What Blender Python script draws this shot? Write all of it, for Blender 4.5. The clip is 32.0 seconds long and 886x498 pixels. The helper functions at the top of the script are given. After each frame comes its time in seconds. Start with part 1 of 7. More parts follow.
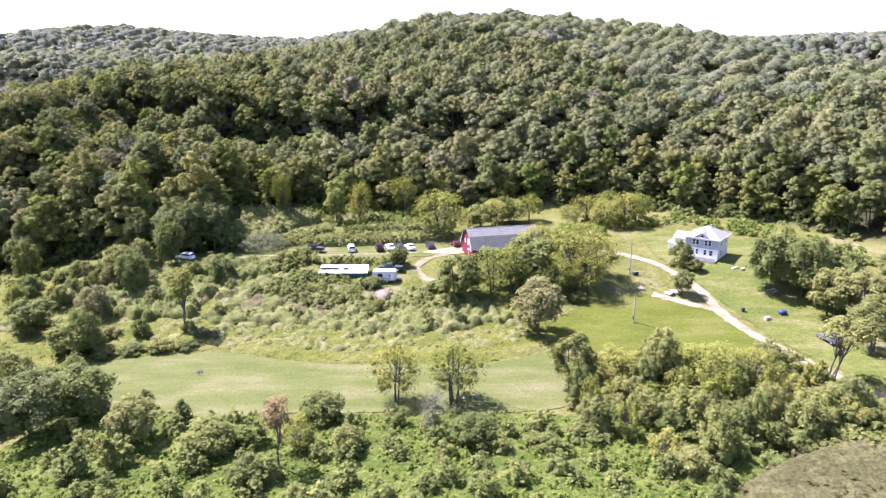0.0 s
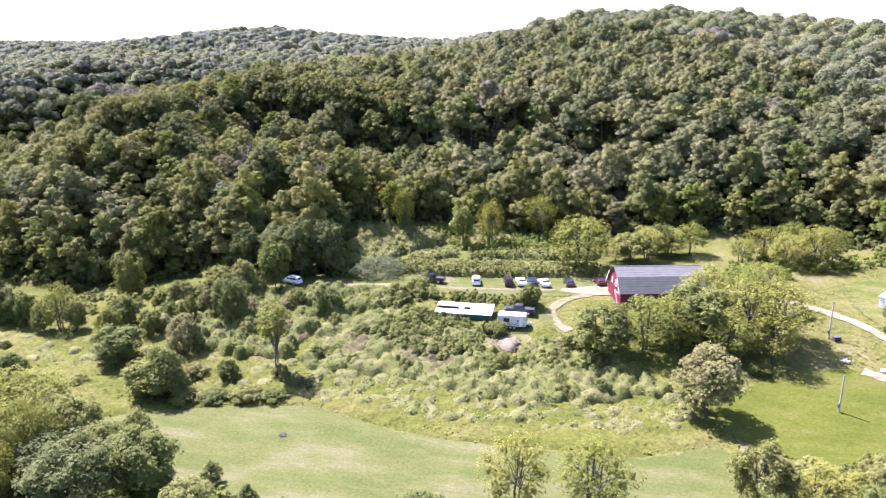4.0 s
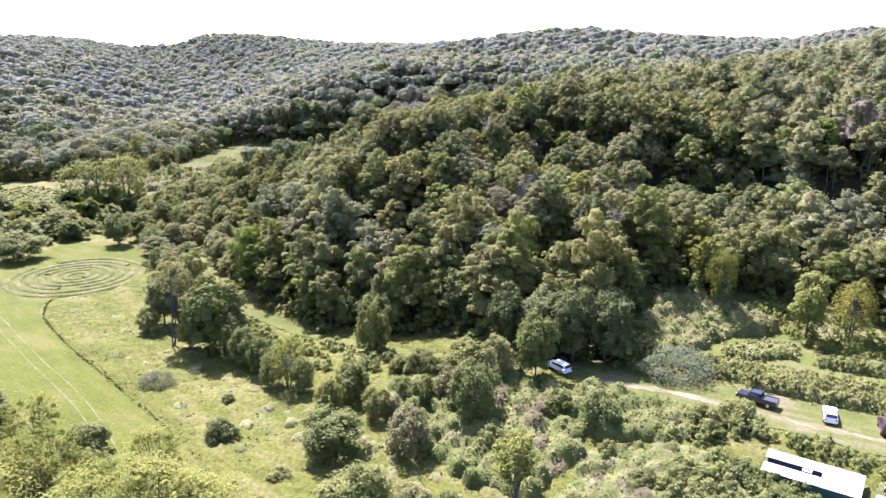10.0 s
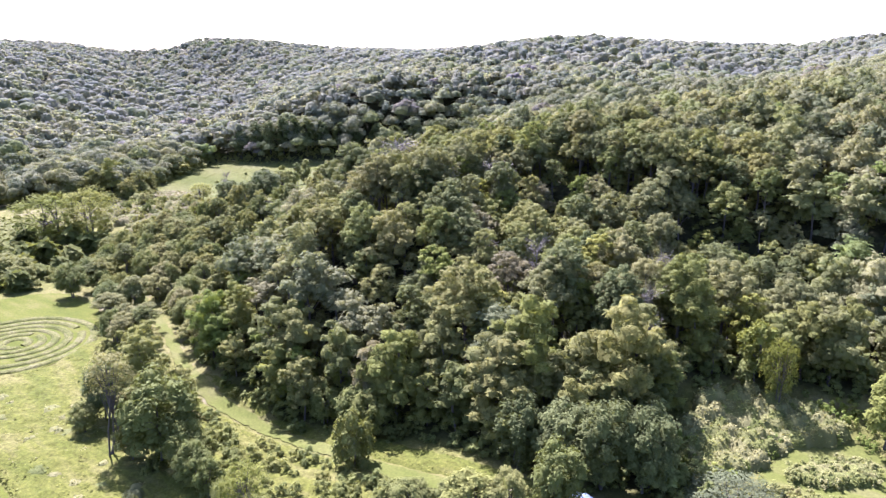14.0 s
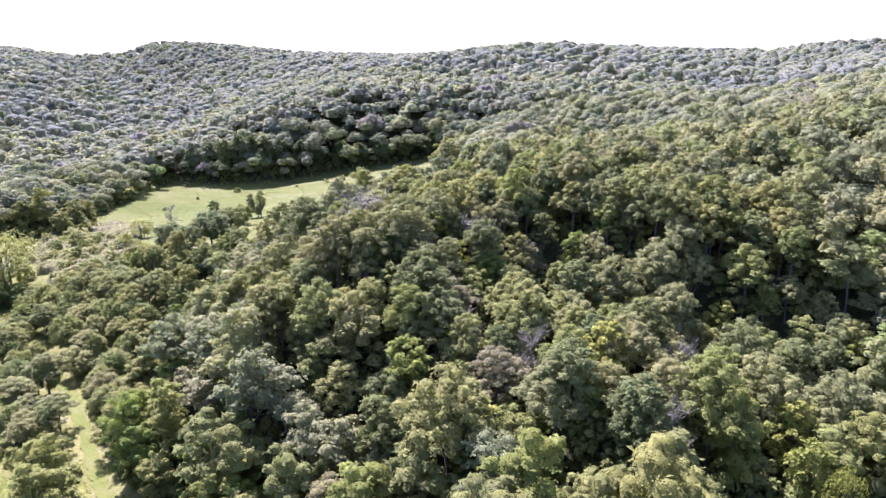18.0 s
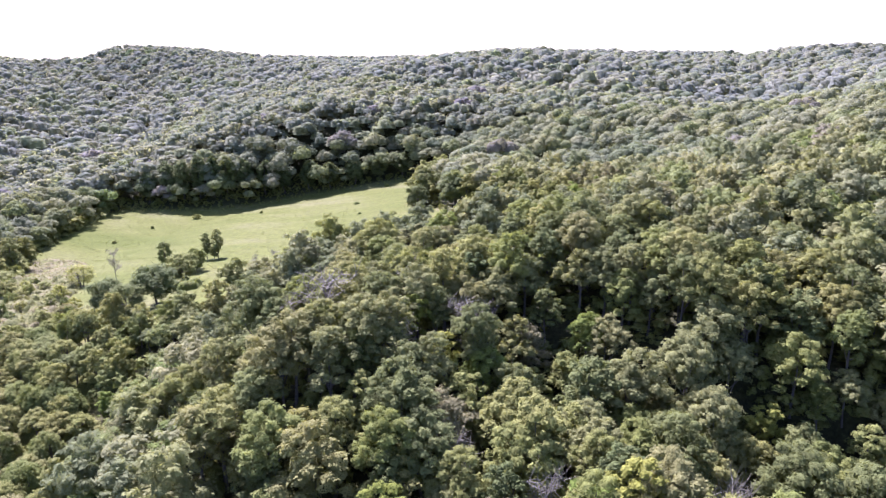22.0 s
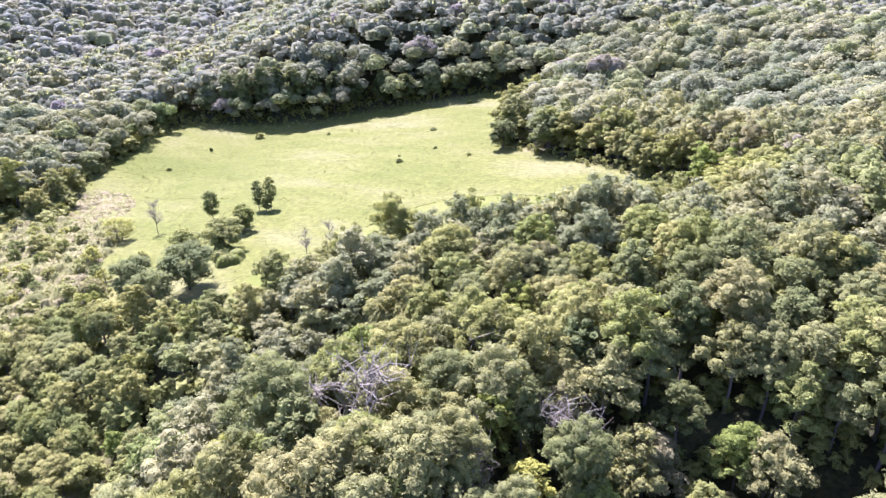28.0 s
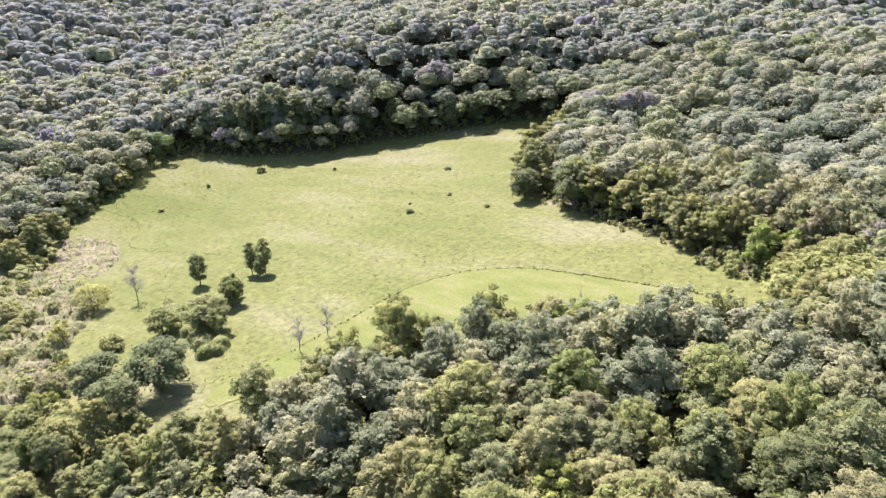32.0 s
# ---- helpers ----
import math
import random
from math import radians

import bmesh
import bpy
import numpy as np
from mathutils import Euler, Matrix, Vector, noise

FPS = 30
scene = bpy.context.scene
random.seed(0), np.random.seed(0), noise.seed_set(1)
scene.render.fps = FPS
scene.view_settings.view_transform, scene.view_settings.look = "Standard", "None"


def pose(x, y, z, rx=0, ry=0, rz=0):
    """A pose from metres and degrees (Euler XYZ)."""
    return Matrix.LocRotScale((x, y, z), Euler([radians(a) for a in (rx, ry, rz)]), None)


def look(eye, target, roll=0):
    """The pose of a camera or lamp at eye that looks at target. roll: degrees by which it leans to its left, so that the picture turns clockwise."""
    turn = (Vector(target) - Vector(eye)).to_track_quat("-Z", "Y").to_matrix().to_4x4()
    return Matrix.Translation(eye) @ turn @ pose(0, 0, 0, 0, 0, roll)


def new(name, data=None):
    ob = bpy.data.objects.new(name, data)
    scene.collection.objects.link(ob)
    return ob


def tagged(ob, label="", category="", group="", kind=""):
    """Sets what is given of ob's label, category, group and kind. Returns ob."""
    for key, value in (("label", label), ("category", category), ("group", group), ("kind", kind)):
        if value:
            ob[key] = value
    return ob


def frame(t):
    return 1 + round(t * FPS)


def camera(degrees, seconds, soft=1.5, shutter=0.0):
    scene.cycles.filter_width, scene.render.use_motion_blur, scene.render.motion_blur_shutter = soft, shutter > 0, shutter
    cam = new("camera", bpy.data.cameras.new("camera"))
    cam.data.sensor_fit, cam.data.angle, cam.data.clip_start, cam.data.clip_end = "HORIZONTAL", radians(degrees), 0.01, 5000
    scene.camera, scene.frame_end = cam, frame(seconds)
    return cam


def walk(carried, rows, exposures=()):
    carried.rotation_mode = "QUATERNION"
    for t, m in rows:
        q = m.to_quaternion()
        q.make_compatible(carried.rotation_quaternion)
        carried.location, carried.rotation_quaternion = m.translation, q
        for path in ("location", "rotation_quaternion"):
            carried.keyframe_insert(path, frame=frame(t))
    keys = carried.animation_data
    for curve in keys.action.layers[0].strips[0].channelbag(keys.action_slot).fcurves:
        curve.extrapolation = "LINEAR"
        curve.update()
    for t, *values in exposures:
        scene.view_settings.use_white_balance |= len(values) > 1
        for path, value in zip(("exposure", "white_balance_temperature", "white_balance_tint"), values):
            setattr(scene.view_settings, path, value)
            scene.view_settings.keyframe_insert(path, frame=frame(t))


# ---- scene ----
cam = camera(63.5, 32.0, soft=1.35)
METRES, EYE, TILT, LEAN, TURN = 225.0, 55.0, -15.0, 0.0, 0.0
ROWS = [
    (0.0, 0.0, 0.0, 0.0, -0.0, 0.0, -0.0),
    (0.5, -0.0, 0.0137, 0.0038, 1.09, 0.0, -0.29),
    (1.0, -0.0, 0.0288, 0.008, 2.97, 0.01, -0.79),
    (1.5, -0.0003, 0.043, 0.0119, 4.68, -0.01, -1.27),
    (2.0, -0.0007, 0.0584, 0.0162, 6.23, -0.05, -1.68),
    (2.5, -0.0015, 0.0728, 0.02, 7.38, -0.08, -1.99),
    (4.5, -0.008, 0.1309, 0.0357, 14.22, -0.4, -3.81),
    (5.0, -0.0104, 0.1456, 0.0395, 19.01, -0.78, -5.03),
    (5.5, -0.0126, 0.1599, 0.0432, 22.36, -1.1, -5.87),
    (6.0, -0.0163, 0.1746, 0.047, 25.79, -1.48, -6.71),
    (6.5, -0.0202, 0.1883, 0.0505, 30.8, -2.13, -7.88),
    (7.0, -0.0245, 0.2029, 0.0545, 33.87, -2.6, -8.59),
    (7.5, -0.0297, 0.2162, 0.0579, 34.27, -2.67, -8.72),
    (8.0, -0.0362, 0.23, 0.0616, 34.25, -2.68, -8.74),
    (8.5, -0.0428, 0.242, 0.0671, 34.25, -2.71, -8.76),
    (9.0, -0.0506, 0.2544, 0.0739, 34.24, -2.69, -8.78),
    (9.5, -0.0579, 0.2656, 0.0806, 34.23, -2.7, -8.81),
    (10.0, -0.0658, 0.2774, 0.0875, 34.22, -2.7, -8.82),
    (10.5, -0.0736, 0.2883, 0.0939, 34.19, -2.68, -8.84),
    (11.0, -0.0822, 0.2998, 0.1008, 34.16, -2.66, -8.85),
    (11.5, -0.0903, 0.3105, 0.1074, 34.15, -2.65, -8.85),
    (12.0, -0.0993, 0.3217, 0.1142, 34.12, -2.61, -8.87),
    (12.5, -0.1078, 0.3323, 0.1207, 34.1, -2.6, -8.86),
    (13.0, -0.1168, 0.3435, 0.1279, 34.09, -2.59, -8.86),
    (13.5, -0.1255, 0.3539, 0.1344, 34.04, -2.57, -8.86),
    (14.0, -0.1346, 0.365, 0.1421, 34.03, -2.6, -8.83),
    (14.5, -0.143, 0.3753, 0.1485, 34.01, -2.6, -8.83),
    (16.5, -0.1796, 0.4191, 0.1762, 33.69, -2.56, -8.79),
    (17.0, -0.1892, 0.4306, 0.1838, 32.99, -2.47, -8.6),
    (17.5, -0.1978, 0.4408, 0.1903, 32.27, -2.36, -8.47),
    (18.0, -0.2073, 0.4521, 0.1976, 31.42, -2.25, -8.25),
    (18.5, -0.2161, 0.4629, 0.2043, 30.54, -2.14, -8.04),
    (19.0, -0.2254, 0.4741, 0.2117, 29.62, -2.04, -7.8),
    (19.5, -0.234, 0.4849, 0.2186, 28.95, -1.96, -7.63),
    (20.0, -0.2431, 0.4964, 0.2258, 28.88, -1.95, -7.58),
    (20.5, -0.2513, 0.507, 0.2328, 29.28, -2.02, -7.64),
    (21.0, -0.2601, 0.5186, 0.24, 29.43, -2.03, -7.66),
    (21.5, -0.2682, 0.5298, 0.2469, 29.42, -2.05, -7.64),
    (22.0, -0.277, 0.5417, 0.2542, 29.4, -2.05, -7.61),
    (22.5, -0.2851, 0.5531, 0.2614, 29.4, -2.07, -7.58),
    (23.0, -0.2938, 0.5649, 0.2686, 29.39, -2.07, -7.55),
    (23.5, -0.3021, 0.5759, 0.2754, 29.35, -2.3, -7.55),
    (24.0, -0.3107, 0.5879, 0.2828, 29.33, -3.18, -7.52),
    (24.5, -0.3188, 0.5992, 0.2896, 29.3, -4.8, -7.49),
    (25.0, -0.3272, 0.6109, 0.2971, 29.28, -6.87, -7.45),
    (25.5, -0.335, 0.6221, 0.304, 29.28, -8.86, -7.41),
    (26.0, -0.3446, 0.6335, 0.3114, 31.98, -10.9, -7.99),
    (26.5, -0.3521, 0.6448, 0.3186, 36.09, -12.36, -8.84),
    (28.5, -0.3878, 0.6902, 0.3473, 36.19, -12.64, -8.92),
    (29.0, -0.3974, 0.7013, 0.3545, 36.57, -12.7, -9.01),
    (29.5, -0.4064, 0.7116, 0.3613, 36.62, -12.72, -9.05),
    (30.0, -0.4161, 0.7224, 0.3687, 36.59, -12.72, -9.08),
    (30.5, -0.4254, 0.7326, 0.3753, 36.56, -12.71, -9.1),
    (31.0, -0.4354, 0.7434, 0.3824, 36.71, -12.73, -9.16),
    (31.5, -0.4443, 0.7532, 0.3887, 37.17, -12.82, -9.27),
    (32.0, -0.4547, 0.764, 0.3959, 37.28, -12.84, -9.33),
]
EXPOSURES = [(0.0, 2.32, 5660, 29), (8.0, 2.38, 5550, 32), (14.0, 2.53, 5420, 35), (18.0, 2.52, 5400, 36), (23.8, 2.37, 5420, 36), (25.0, 2.74, 5440, 37), (26.0, 2.93, 5460, 37), (28.0, 2.78, 5480, 36), (30.0, 2.55, 5550, 34), (32.0, 2.41, 5620, 33)]
walk(cam, [(t, pose(0, 0, EYE, TILT, LEAN, TURN) @ pose(METRES * x, METRES * y, METRES * z, 90 + pitch, roll, yaw)) for t, x, y, z, yaw, pitch, roll in ROWS], EXPOSURES)

# ---- sky and sun ----
SUN_FROM = Vector((-0.56, 0.30, 1.0)).normalized()
world = bpy.data.worlds.new("sky")
scene.world = world
world.use_nodes = True
wn = world.node_tree.nodes
sky = wn.new("ShaderNodeTexSky")
sky.sky_type = "NISHITA"
sky.sun_disc = False
sky.sun_elevation = math.asin(SUN_FROM.z)
sky.sun_rotation = math.atan2(SUN_FROM.x, SUN_FROM.y)
sky.air_density, sky.dust_density, sky.ozone_density = 1.0, 1.6, 1.0
wn["Background"].inputs["Strength"].default_value = 0.086
world.node_tree.links.new(sky.outputs[0], wn["Background"].inputs["Color"])
sun = new("sun", bpy.data.lights.new("sun", "SUN"))
sun.data.energy, sun.data.angle, sun.data.color = 5.0, radians(0.5), (1.0, 0.915, 0.95)
sun.matrix_world = look(SUN_FROM * 300, (0, 0, 0))


# ---- materials ----
def material(name):
    m = bpy.data.materials.new(name)
    m.use_nodes = True
    return m, m.node_tree.nodes, m.node_tree.links, m.node_tree.nodes["Principled BSDF"]


def ramp_node(nodes, stops):
    r = nodes.new("ShaderNodeValToRGB")
    els = r.color_ramp.elements
    while len(els) < len(stops):
        els.new(0.5)
    for e, (p, c) in zip(els, stops):
        e.position, e.color = p, (*c, 1)
    return r


def math_node(nodes, links, op, a, b, clamp=False):
    n = nodes.new("ShaderNodeMath")
    n.operation, n.use_clamp = op, clamp
    for i, v in enumerate((a, b)):
        if isinstance(v, (int, float)):
            n.inputs[i].default_value = v
        else:
            links.new(v, n.inputs[i])
    return n.outputs[0]


def mix_node(nodes, links, fac, a, b, blend="MIX"):
    n = nodes.new("ShaderNodeMix")
    n.data_type, n.blend_type = "RGBA", blend
    for i, v in ((0, fac), (6, a), (7, b)):
        if isinstance(v, (int, float)):
            n.inputs[i].default_value = v
        elif isinstance(v, tuple):
            n.inputs[i].default_value = (*v, 1)
        else:
            links.new(v, n.inputs[i])
    return n.outputs[2]


def noise_node(nodes, links, scale, detail=3.0, rough=0.55, kind="Object", stretch=None):
    co = nodes.new("ShaderNodeTexCoord").outputs[kind]
    if stretch:
        mp = nodes.new("ShaderNodeMapping")
        mp.inputs["Scale"].default_value = stretch
        links.new(co, mp.inputs["Vector"])
        co = mp.outputs[0]
    n = nodes.new("ShaderNodeTexNoise")
    n.inputs["Scale"].default_value, n.inputs["Detail"].default_value, n.inputs["Roughness"].default_value = scale, detail, rough
    links.new(co, n.inputs["Vector"])
    return n.outputs["Fac"]


def foliage(name, stops, joined=False, glow=0.32, leaf_spread=0.18, cut=0.45, grain=5.5, relief=0.45):
    """Leaves: one tint for each plant, a second for each spray of leaves, some light through the blade."""
    m, n, l, p = material(name)
    if joined:
        at = n.new("ShaderNodeAttribute")
        at.attribute_name = "tint"
        tint = at.outputs["Fac"]
    else:
        tint = n.new("ShaderNodeObjectInfo").outputs["Random"]
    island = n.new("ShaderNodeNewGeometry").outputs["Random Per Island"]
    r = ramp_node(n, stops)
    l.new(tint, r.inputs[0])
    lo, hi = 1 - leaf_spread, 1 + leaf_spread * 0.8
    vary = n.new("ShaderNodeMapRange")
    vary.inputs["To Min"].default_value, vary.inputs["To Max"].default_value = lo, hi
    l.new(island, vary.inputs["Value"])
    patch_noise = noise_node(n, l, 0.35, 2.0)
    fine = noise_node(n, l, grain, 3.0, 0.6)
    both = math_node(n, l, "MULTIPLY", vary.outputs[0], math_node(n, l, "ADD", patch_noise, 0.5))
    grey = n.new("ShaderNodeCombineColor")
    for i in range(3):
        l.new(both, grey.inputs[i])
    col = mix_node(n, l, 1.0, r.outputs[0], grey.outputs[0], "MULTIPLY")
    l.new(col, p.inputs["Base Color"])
    p.inputs["Roughness"].default_value = 0.7
    p.inputs["Specular IOR Level"].default_value = 0.05
    tr = n.new("ShaderNodeBsdfTranslucent")
    l.new(mix_node(n, l, 1.0, col, (1.15, 1.12, 0.65), "MULTIPLY"), tr.inputs["Color"])
    ms = n.new("ShaderNodeMixShader")
    ms.inputs[0].default_value = glow
    l.new(p.outputs[0], ms.inputs[1])
    l.new(tr.outputs[0], ms.inputs[2])
    bump = n.new("ShaderNodeBump")
    bump.inputs["Strength"].default_value, bump.inputs["Distance"].default_value = relief, 0.6 / grain
    l.new(fine, bump.inputs["Height"])
    l.new(bump.outputs[0], p.inputs["Normal"])
    l.new(bump.outputs[0], tr.inputs["Normal"])
    top = ms
    if cut:
        gap = n.new("ShaderNodeBsdfTransparent")
        top = n.new("ShaderNodeMixShader")
        l.new(math_node(n, l, "GREATER_THAN", fine, cut), top.inputs[0])
        l.new(gap.outputs[0], top.inputs[1])
        l.new(ms.outputs[0], top.inputs[2])
    l.new(top.outputs[0], n["Material Output"].inputs["Surface"])
    return m


def plain(name, colour, rough=0.6, metal=0.0, wear=0.15, scale=3.0, bump=0.0, kind="Object", stretch=None):
    m, n, l, p = material(name)
    f = noise_node(n, l, scale, 5.0, 0.6, kind, stretch)
    dark = tuple(c * (1 - wear) for c in colour)
    light = tuple(min(1, c * (1 + wear)) for c in colour)
    r = ramp_node(n, [(0.3, dark), (0.7, light)])
    l.new(f, r.inputs[0])
    l.new(r.outputs[0], p.inputs["Base Color"])
    p.inputs["Roughness"].default_value, p.inputs["Metallic"].default_value = rough, metal
    if bump:
        b = n.new("ShaderNodeBump")
        b.inputs["Strength"].default_value, b.inputs["Distance"].default_value = bump, 0.05
        l.new(f, b.inputs["Height"])
        l.new(b.outputs[0], p.inputs["Normal"])
    return m


OAK = [(0.0, (0.098, 0.110, 0.050)), (0.2, (0.125, 0.138, 0.066)), (0.36, (0.152, 0.156, 0.080)), (0.5, (0.176, 0.173, 0.076)), (0.62, (0.140, 0.156, 0.056)), (0.74, (0.182, 0.176, 0.076)), (0.85, (0.172, 0.166, 0.086)), (0.93, (0.128, 0.158, 0.048)), (1.0, (0.158, 0.143, 0.098))]
OAK = [(p, (0.90 * r, 0.92 * g, 0.77 * b)) for p, (r, g, b) in OAK]
LEAF_OAK = foliage("oak_leaves", [(p, (1.08 * r, 1.07 * g, 0.95 * b)) for p, (r, g, b) in OAK], glow=0.42, leaf_spread=0.20, cut=0.47, grain=6.5, relief=0.65)
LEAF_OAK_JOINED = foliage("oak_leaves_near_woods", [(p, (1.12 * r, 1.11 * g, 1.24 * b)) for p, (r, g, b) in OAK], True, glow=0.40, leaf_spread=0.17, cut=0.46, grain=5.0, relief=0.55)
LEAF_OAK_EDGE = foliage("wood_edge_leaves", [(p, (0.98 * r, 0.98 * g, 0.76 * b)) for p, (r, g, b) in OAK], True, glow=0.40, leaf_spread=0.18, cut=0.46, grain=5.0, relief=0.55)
# Oak leaves made bluer and lighter with distance: haze put into the colour.
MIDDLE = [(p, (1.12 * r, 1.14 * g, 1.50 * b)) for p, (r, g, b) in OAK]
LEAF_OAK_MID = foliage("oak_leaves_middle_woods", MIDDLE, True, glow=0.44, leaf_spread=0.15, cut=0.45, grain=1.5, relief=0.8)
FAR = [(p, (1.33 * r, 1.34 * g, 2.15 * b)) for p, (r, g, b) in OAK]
LEAF_OAK_FAR = foliage("oak_leaves_far_hazed", FAR, True, glow=0.55, leaf_spread=0.11, cut=0.42, grain=0.85, relief=0.9)
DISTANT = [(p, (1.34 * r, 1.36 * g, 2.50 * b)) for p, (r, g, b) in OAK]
LEAF_OAK_DISTANT = foliage("oak_leaves_distant_hazed", DISTANT, True, glow=0.6, leaf_spread=0.09, cut=0.38, grain=0.55, relief=0.7)
YELLOW = [(0.0, (0.126, 0.145, 0.028)), (0.5, (0.160, 0.172, 0.033)), (1.0, (0.192, 0.190, 0.040))]
LEAF_YELLOW = foliage("box_elder_leaves", YELLOW, glow=0.32, leaf_spread=0.2, grain=9.0, relief=0.6)
GREEN = [(0.0, (0.094, 0.112, 0.032)), (0.5, (0.130, 0.145, 0.040)), (1.0, (0.162, 0.170, 0.046))]
LEAF_GREEN = foliage("maple_leaves", GREEN)
BRIGHT = [(0.0, (0.098, 0.135, 0.026)), (0.5, (0.125, 0.160, 0.030)), (1.0, (0.165, 0.180, 0.040))]
LEAF_BRIGHT = foliage("vine_leaves", BRIGHT)
LEAF_BRIGHT_JOINED = foliage("vine_leaves_far", BRIGHT, True)
OLIVE = [(0.0, (0.120, 0.132, 0.038)), (0.5, (0.152, 0.160, 0.046)), (0.9, (0.174, 0.174, 0.052)), (1.0, (0.150, 0.140, 0.060))]
LEAF_OLIVE = foliage("willow_leaves", OLIVE)
LEAF_OLIVE_JOINED = foliage("willow_leaves_far", OLIVE, True)
GREY = [(0.0, (0.074, 0.088, 0.038)), (1.0, (0.090, 0.101, 0.045))]
LEAF_GREY = foliage("olive_bush_leaves", GREY, glow=0.2)
COTTON = [(0.0, (0.072, 0.088, 0.030)), (1.0, (0.102, 0.115, 0.038))]
LEAF_COTTON = foliage("cottonwood_leaves", COTTON, glow=0.3)
RUST = [(0.0, (0.190, 0.130, 0.060)), (1.0, (0.160, 0.140, 0.050))]
LEAF_RUST = foliage("rusty_leaves", RUST)
MEADOW = [(0.0, (0.080, 0.092, 0.018)), (0.45, (0.104, 0.113, 0.022)), (0.75, (0.130, 0.130, 0.034)), (1.0, (0.146, 0.136, 0.060))]
LEAF_MEADOW = foliage("meadow_grass", MEADOW, True, glow=0.08, leaf_spread=0.15, cut=0.0)
BARK = plain("bark", (0.065, 0.055, 0.046), 0.9, wear=0.35, scale=4.0)
BARK_DEAD = plain("dead_wood", (0.122, 0.110, 0.078), 0.9, wear=0.25, scale=4.0)


def ground_material():
    m, n, l, p = material("ground_soil_and_grass")
    at = n.new("ShaderNodeAttribute")
    at.attribute_name = "wood"
    big = noise_node(n, l, 0.045, 4.0, 0.6)
    fine = noise_node(n, l, 1.3, 6.0, 0.7)
    streak = noise_node(n, l, 0.25, 5.0, 0.65, stretch=(1.0, 0.45, 1.0))
    meadow = ramp_node(n, [(0.36, (0.063, 0.070, 0.016)), (0.46, (0.090, 0.092, 0.022)), (0.54, (0.111, 0.106, 0.032)), (0.62, (0.138, 0.124, 0.064))])
    l.new(math_node(n, l, "ADD", math_node(n, l, "MULTIPLY", big, 0.55), math_node(n, l, "MULTIPLY", streak, 0.45)), meadow.inputs[0])
    grain = ramp_node(n, [(0.25, (0.62, 0.62, 0.62)), (0.75, (1.3, 1.3, 1.3))])
    l.new(fine, grain.inputs[0])
    mead = mix_node(n, l, 1.0, meadow.outputs[0], grain.outputs[0], "MULTIPLY")
    # Leaf litter under the trees, coloured darker still to deepen the woods' shade.
    shaded_floor = ramp_node(n, [(0.35, (0.018, 0.018, 0.009)), (0.6, (0.036, 0.037, 0.015)), (0.75, (0.068, 0.078, 0.022))])
    l.new(fine, shaded_floor.inputs[0])
    l.new(mix_node(n, l, at.outputs["Fac"], mead, shaded_floor.outputs[0]), p.inputs["Base Color"])
    p.inputs["Roughness"].default_value, p.inputs["Specular IOR Level"].default_value = 0.95, 0.08
    b = n.new("ShaderNodeBump")
    b.inputs["Strength"].default_value, b.inputs["Distance"].default_value = 0.7, 0.35
    l.new(fine, b.inputs["Height"])
    l.new(b.outputs[0], p.inputs["Normal"])
    return m


def turf(name, a, b, c, scale=0.25, contrast=0.35, grain=2.2, relief=0.4):
    m, n, l, p = material(name)
    big = noise_node(n, l, scale, 5.0, 0.62, stretch=(0.35, 1.0, 1.0))
    fine = noise_node(n, l, grain, 5.0, 0.7)
    r = ramp_node(n, [(0.36, a), (0.5, b), (0.63, c)])
    l.new(big, r.inputs[0])
    g = ramp_node(n, [(0.25, (1 - contrast,) * 3), (0.75, (1 + contrast * 0.8,) * 3)])
    l.new(fine, g.inputs[0])
    l.new(mix_node(n, l, 1.0, r.outputs[0], g.outputs[0], "MULTIPLY"), p.inputs["Base Color"])
    p.inputs["Roughness"].default_value, p.inputs["Specular IOR Level"].default_value = 0.95, 0.08
    bp = n.new("ShaderNodeBump")
    bp.inputs["Strength"].default_value, bp.inputs["Distance"].default_value = relief, 0.25 * relief
    l.new(fine, bp.inputs["Height"])
    l.new(bp.outputs[0], p.inputs["Normal"])
    return m


GROUND = ground_material()
TALL_GRASS = turf("tall_goldenrod_meadow", (0.061, 0.071, 0.011), (0.079, 0.085, 0.015), (0.101, 0.098, 0.027), 0.22, 0.6, 1.7, 0.9)
VINES = turf("bright_vine_cover", (0.044, 0.064, 0.010), (0.066, 0.086, 0.014), (0.094, 0.106, 0.024), 0.35, 0.8, 1.8, 1.2)
BRUSH_TOP = turf("tan_willow_brush", (0.054, 0.053, 0.019), (0.072, 0.069, 0.025), (0.090, 0.083, 0.033), 0.45, 0.7, 2.2, 1.2)
WEEDS = turf("weedy_bank", (0.072, 0.086, 0.020), (0.096, 0.106, 0.028), (0.122, 0.120, 0.042), 0.4, 0.7, 2.0, 1.1)
LAWN_DRY = turf("dry_mown_lawn", (0.060, 0.072, 0.017), (0.077, 0.084, 0.024), (0.100, 0.098, 0.041))
LAWN_GREEN = turf("green_mown_lawn", (0.052, 0.064, 0.008), (0.065, 0.075, 0.010), (0.084, 0.085, 0.019))
GRAVEL = turf("pale_gravel", (0.14, 0.118, 0.066), (0.19, 0.162, 0.098), (0.235, 0.205, 0.135), 0.5)
DIRT = turf("dry_dirt_and_grass", (0.056, 0.070, 0.014), (0.074, 0.082, 0.020), (0.108, 0.098, 0.046), 0.35)
SHORT_GRASS = turf("short_grass_strip", (0.064, 0.076, 0.014), (0.076, 0.085, 0.018), (0.088, 0.090, 0.026))
